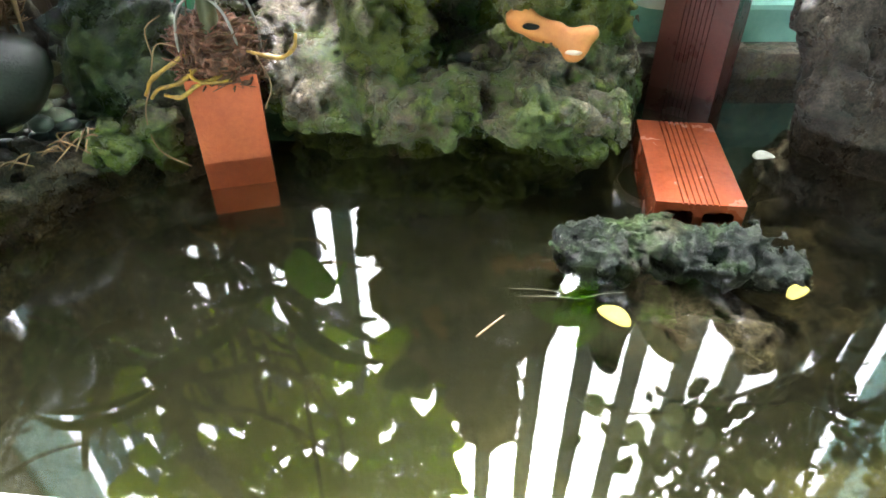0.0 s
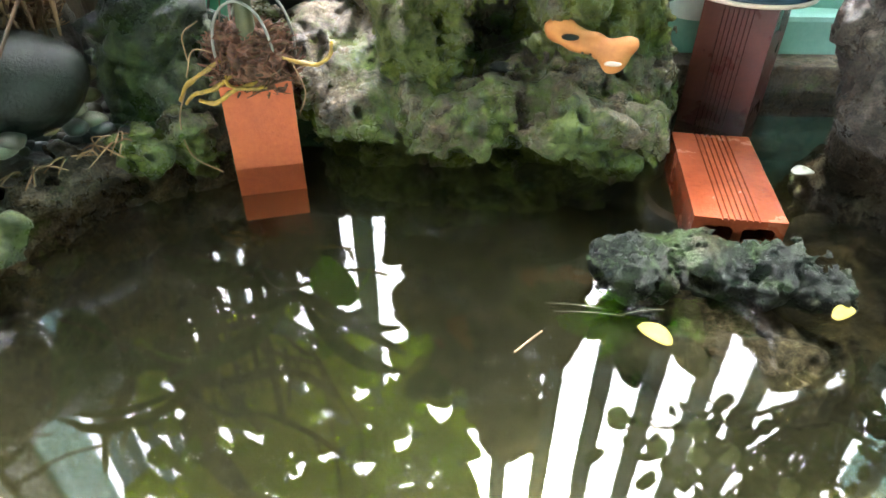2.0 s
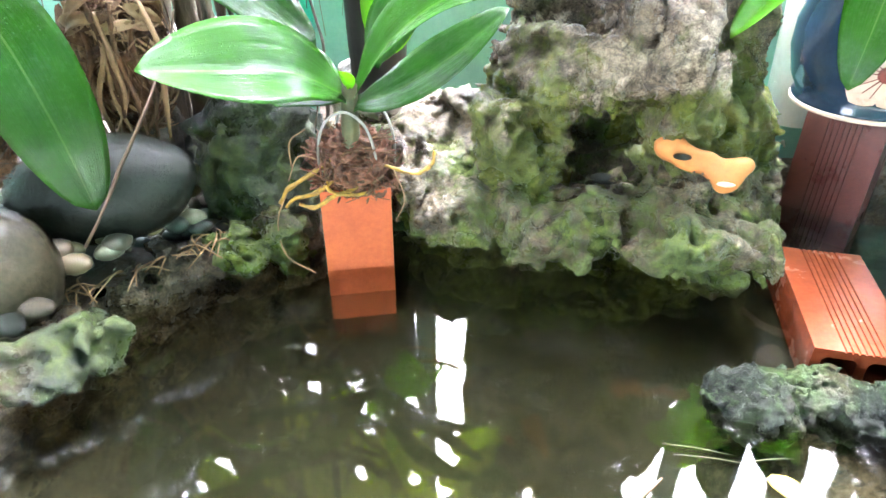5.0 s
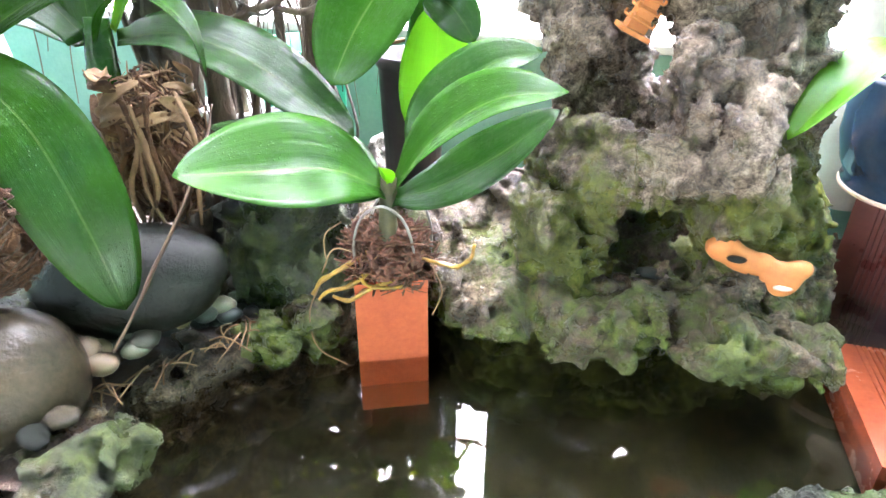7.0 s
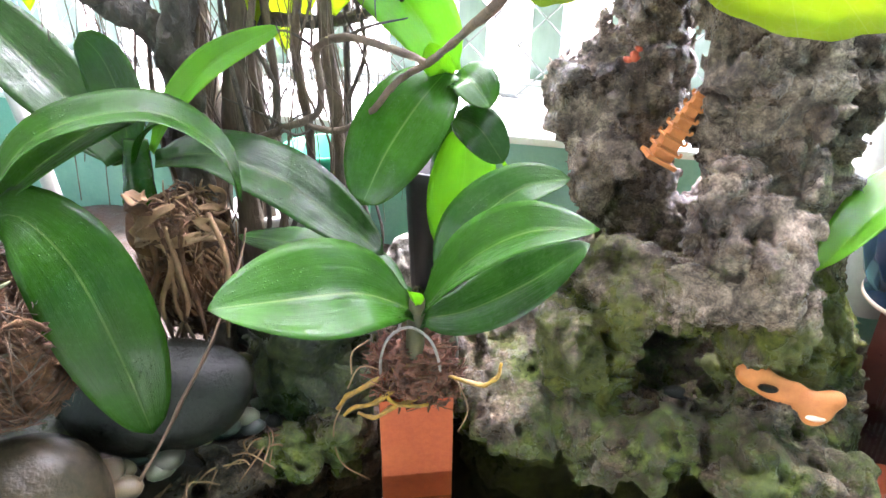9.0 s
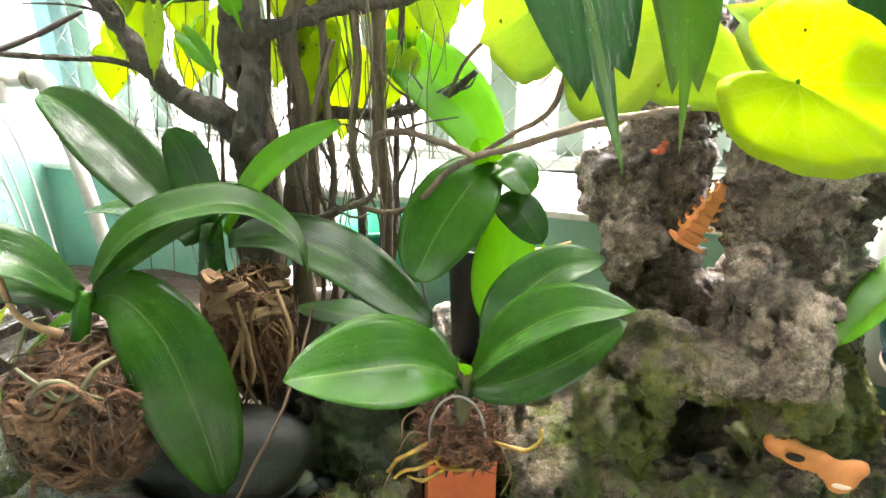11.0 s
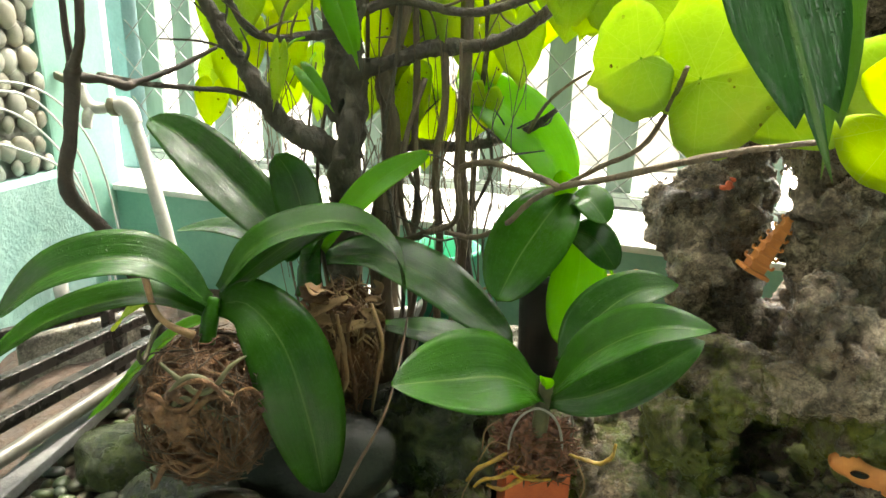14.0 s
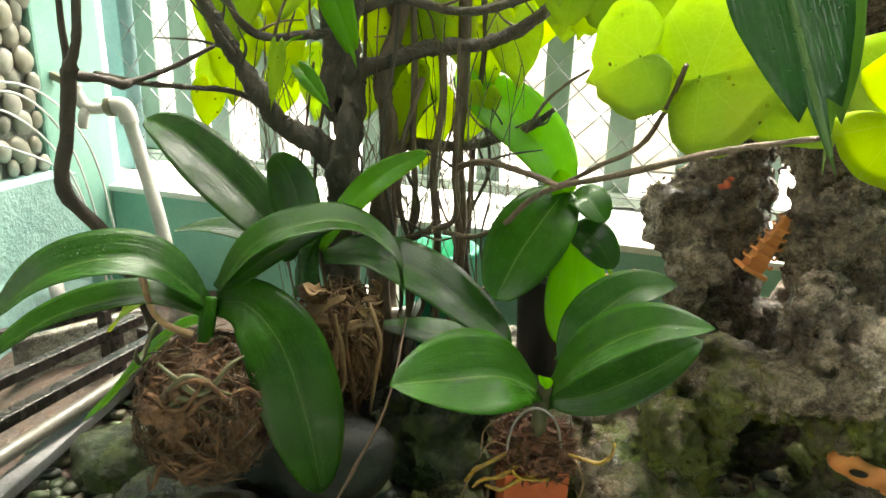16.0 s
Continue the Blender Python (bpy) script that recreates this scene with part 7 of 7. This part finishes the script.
for k, e in enumerate(ends):
    s = Vector((0.93, 1.08, 0.7))
    e = Vector(e)
    mid = s.lerp(e, 0.5) + Vector((0, 0.02, 0.08))
    part("branch", tube_mesh("branch", [tuple(s), tuple(mid), tuple(e)], [0.008, 0.005, 0.002], 7, 6, 0.08, k), BARK, cit)
small = [strap_leaf("leaf", [(0, 0, 0), (0.02, 0, 0.004), (0.048, 0, -0.004)], 0.024, fold=0.2, point=0.6, nu=4, nv=9, thick=0.0008, seed=k) for k in range(2)]
for me in small:
    me.materials.append(LEAF_DEEP)
rr = np.random.RandomState(31)
for k in range(300):
    e = Vector(ends[k % len(ends)])
    s = Vector((0.93, 1.08, 0.7))
    t = rr.uniform(0.35, 1.05)
    p = s.lerp(e, t) + Vector((0, 0.02, 0.08)) * (4 * t * (1 - t)) * 0.5 + Vector(rr.uniform(-.04, .04, 3))
    ob = new("leaf", small[k % 2])
    ob.parent = cit
    sc = rr.uniform(0.8, 1.5)
    ob.matrix_local = Matrix.Translation(p - Vector(cit.location)) @ Euler((rr.uniform(-.8, .8), rr.uniform(-.4, .9), rr.uniform(0, 6.3))).to_matrix().to_4x4() @ Matrix.Scale(sc, 4)
for x, z in ((0.355, 0.73), (0.55, 0.767), (0.467, 0.836), (0.572, 0.87), (0.646, 0.859), (0.833, 0.99)):
    bm = bmesh.new()
    bmesh.ops.create_uvsphere(bm, u_segments=20, v_segments=12, radius=0.026, matrix=Matrix.Translation((x, 0.99, z)) @ Matrix.Diagonal((1, 1, 1.12, 1)))
    part("fruit", bm_mesh(bm, "fruit", True), FRUIT, cit, "round green citrus fruit")

# small rubble, roots and litter on the bed and rim
rr = np.random.RandomState(91)
for k in range(26):
    t = rr.uniform(0, 1)
    x = -0.66 + 0.16 * t + rr.uniform(-.01, .01)
    y = 0.66 + 0.17 * t + rr.uniform(-.012, .012)
    a = rr.uniform(0, 6.28)
    L = rr.uniform(0.015, 0.04)
    ob = thing("root_strand", (x, y, 0.06), "thin brown dead root lying on the rim", "root", "dead roots")
    zz = 0.052 + 0.012 * rr.rand()
    pts = [(x - L * math.cos(a), y - L * math.sin(a), zz - 0.006), (x + rr.uniform(-.01, .01), y + rr.uniform(-.008, .008), zz + 0.006), (x + L * math.cos(a), y + L * math.sin(a), zz - 0.008)]
    part("strand", tube_mesh("strand", pts, [0.001, 0.0014, 0.0009], 5, 4, 0.1, k), ROOT_TAN, ob)
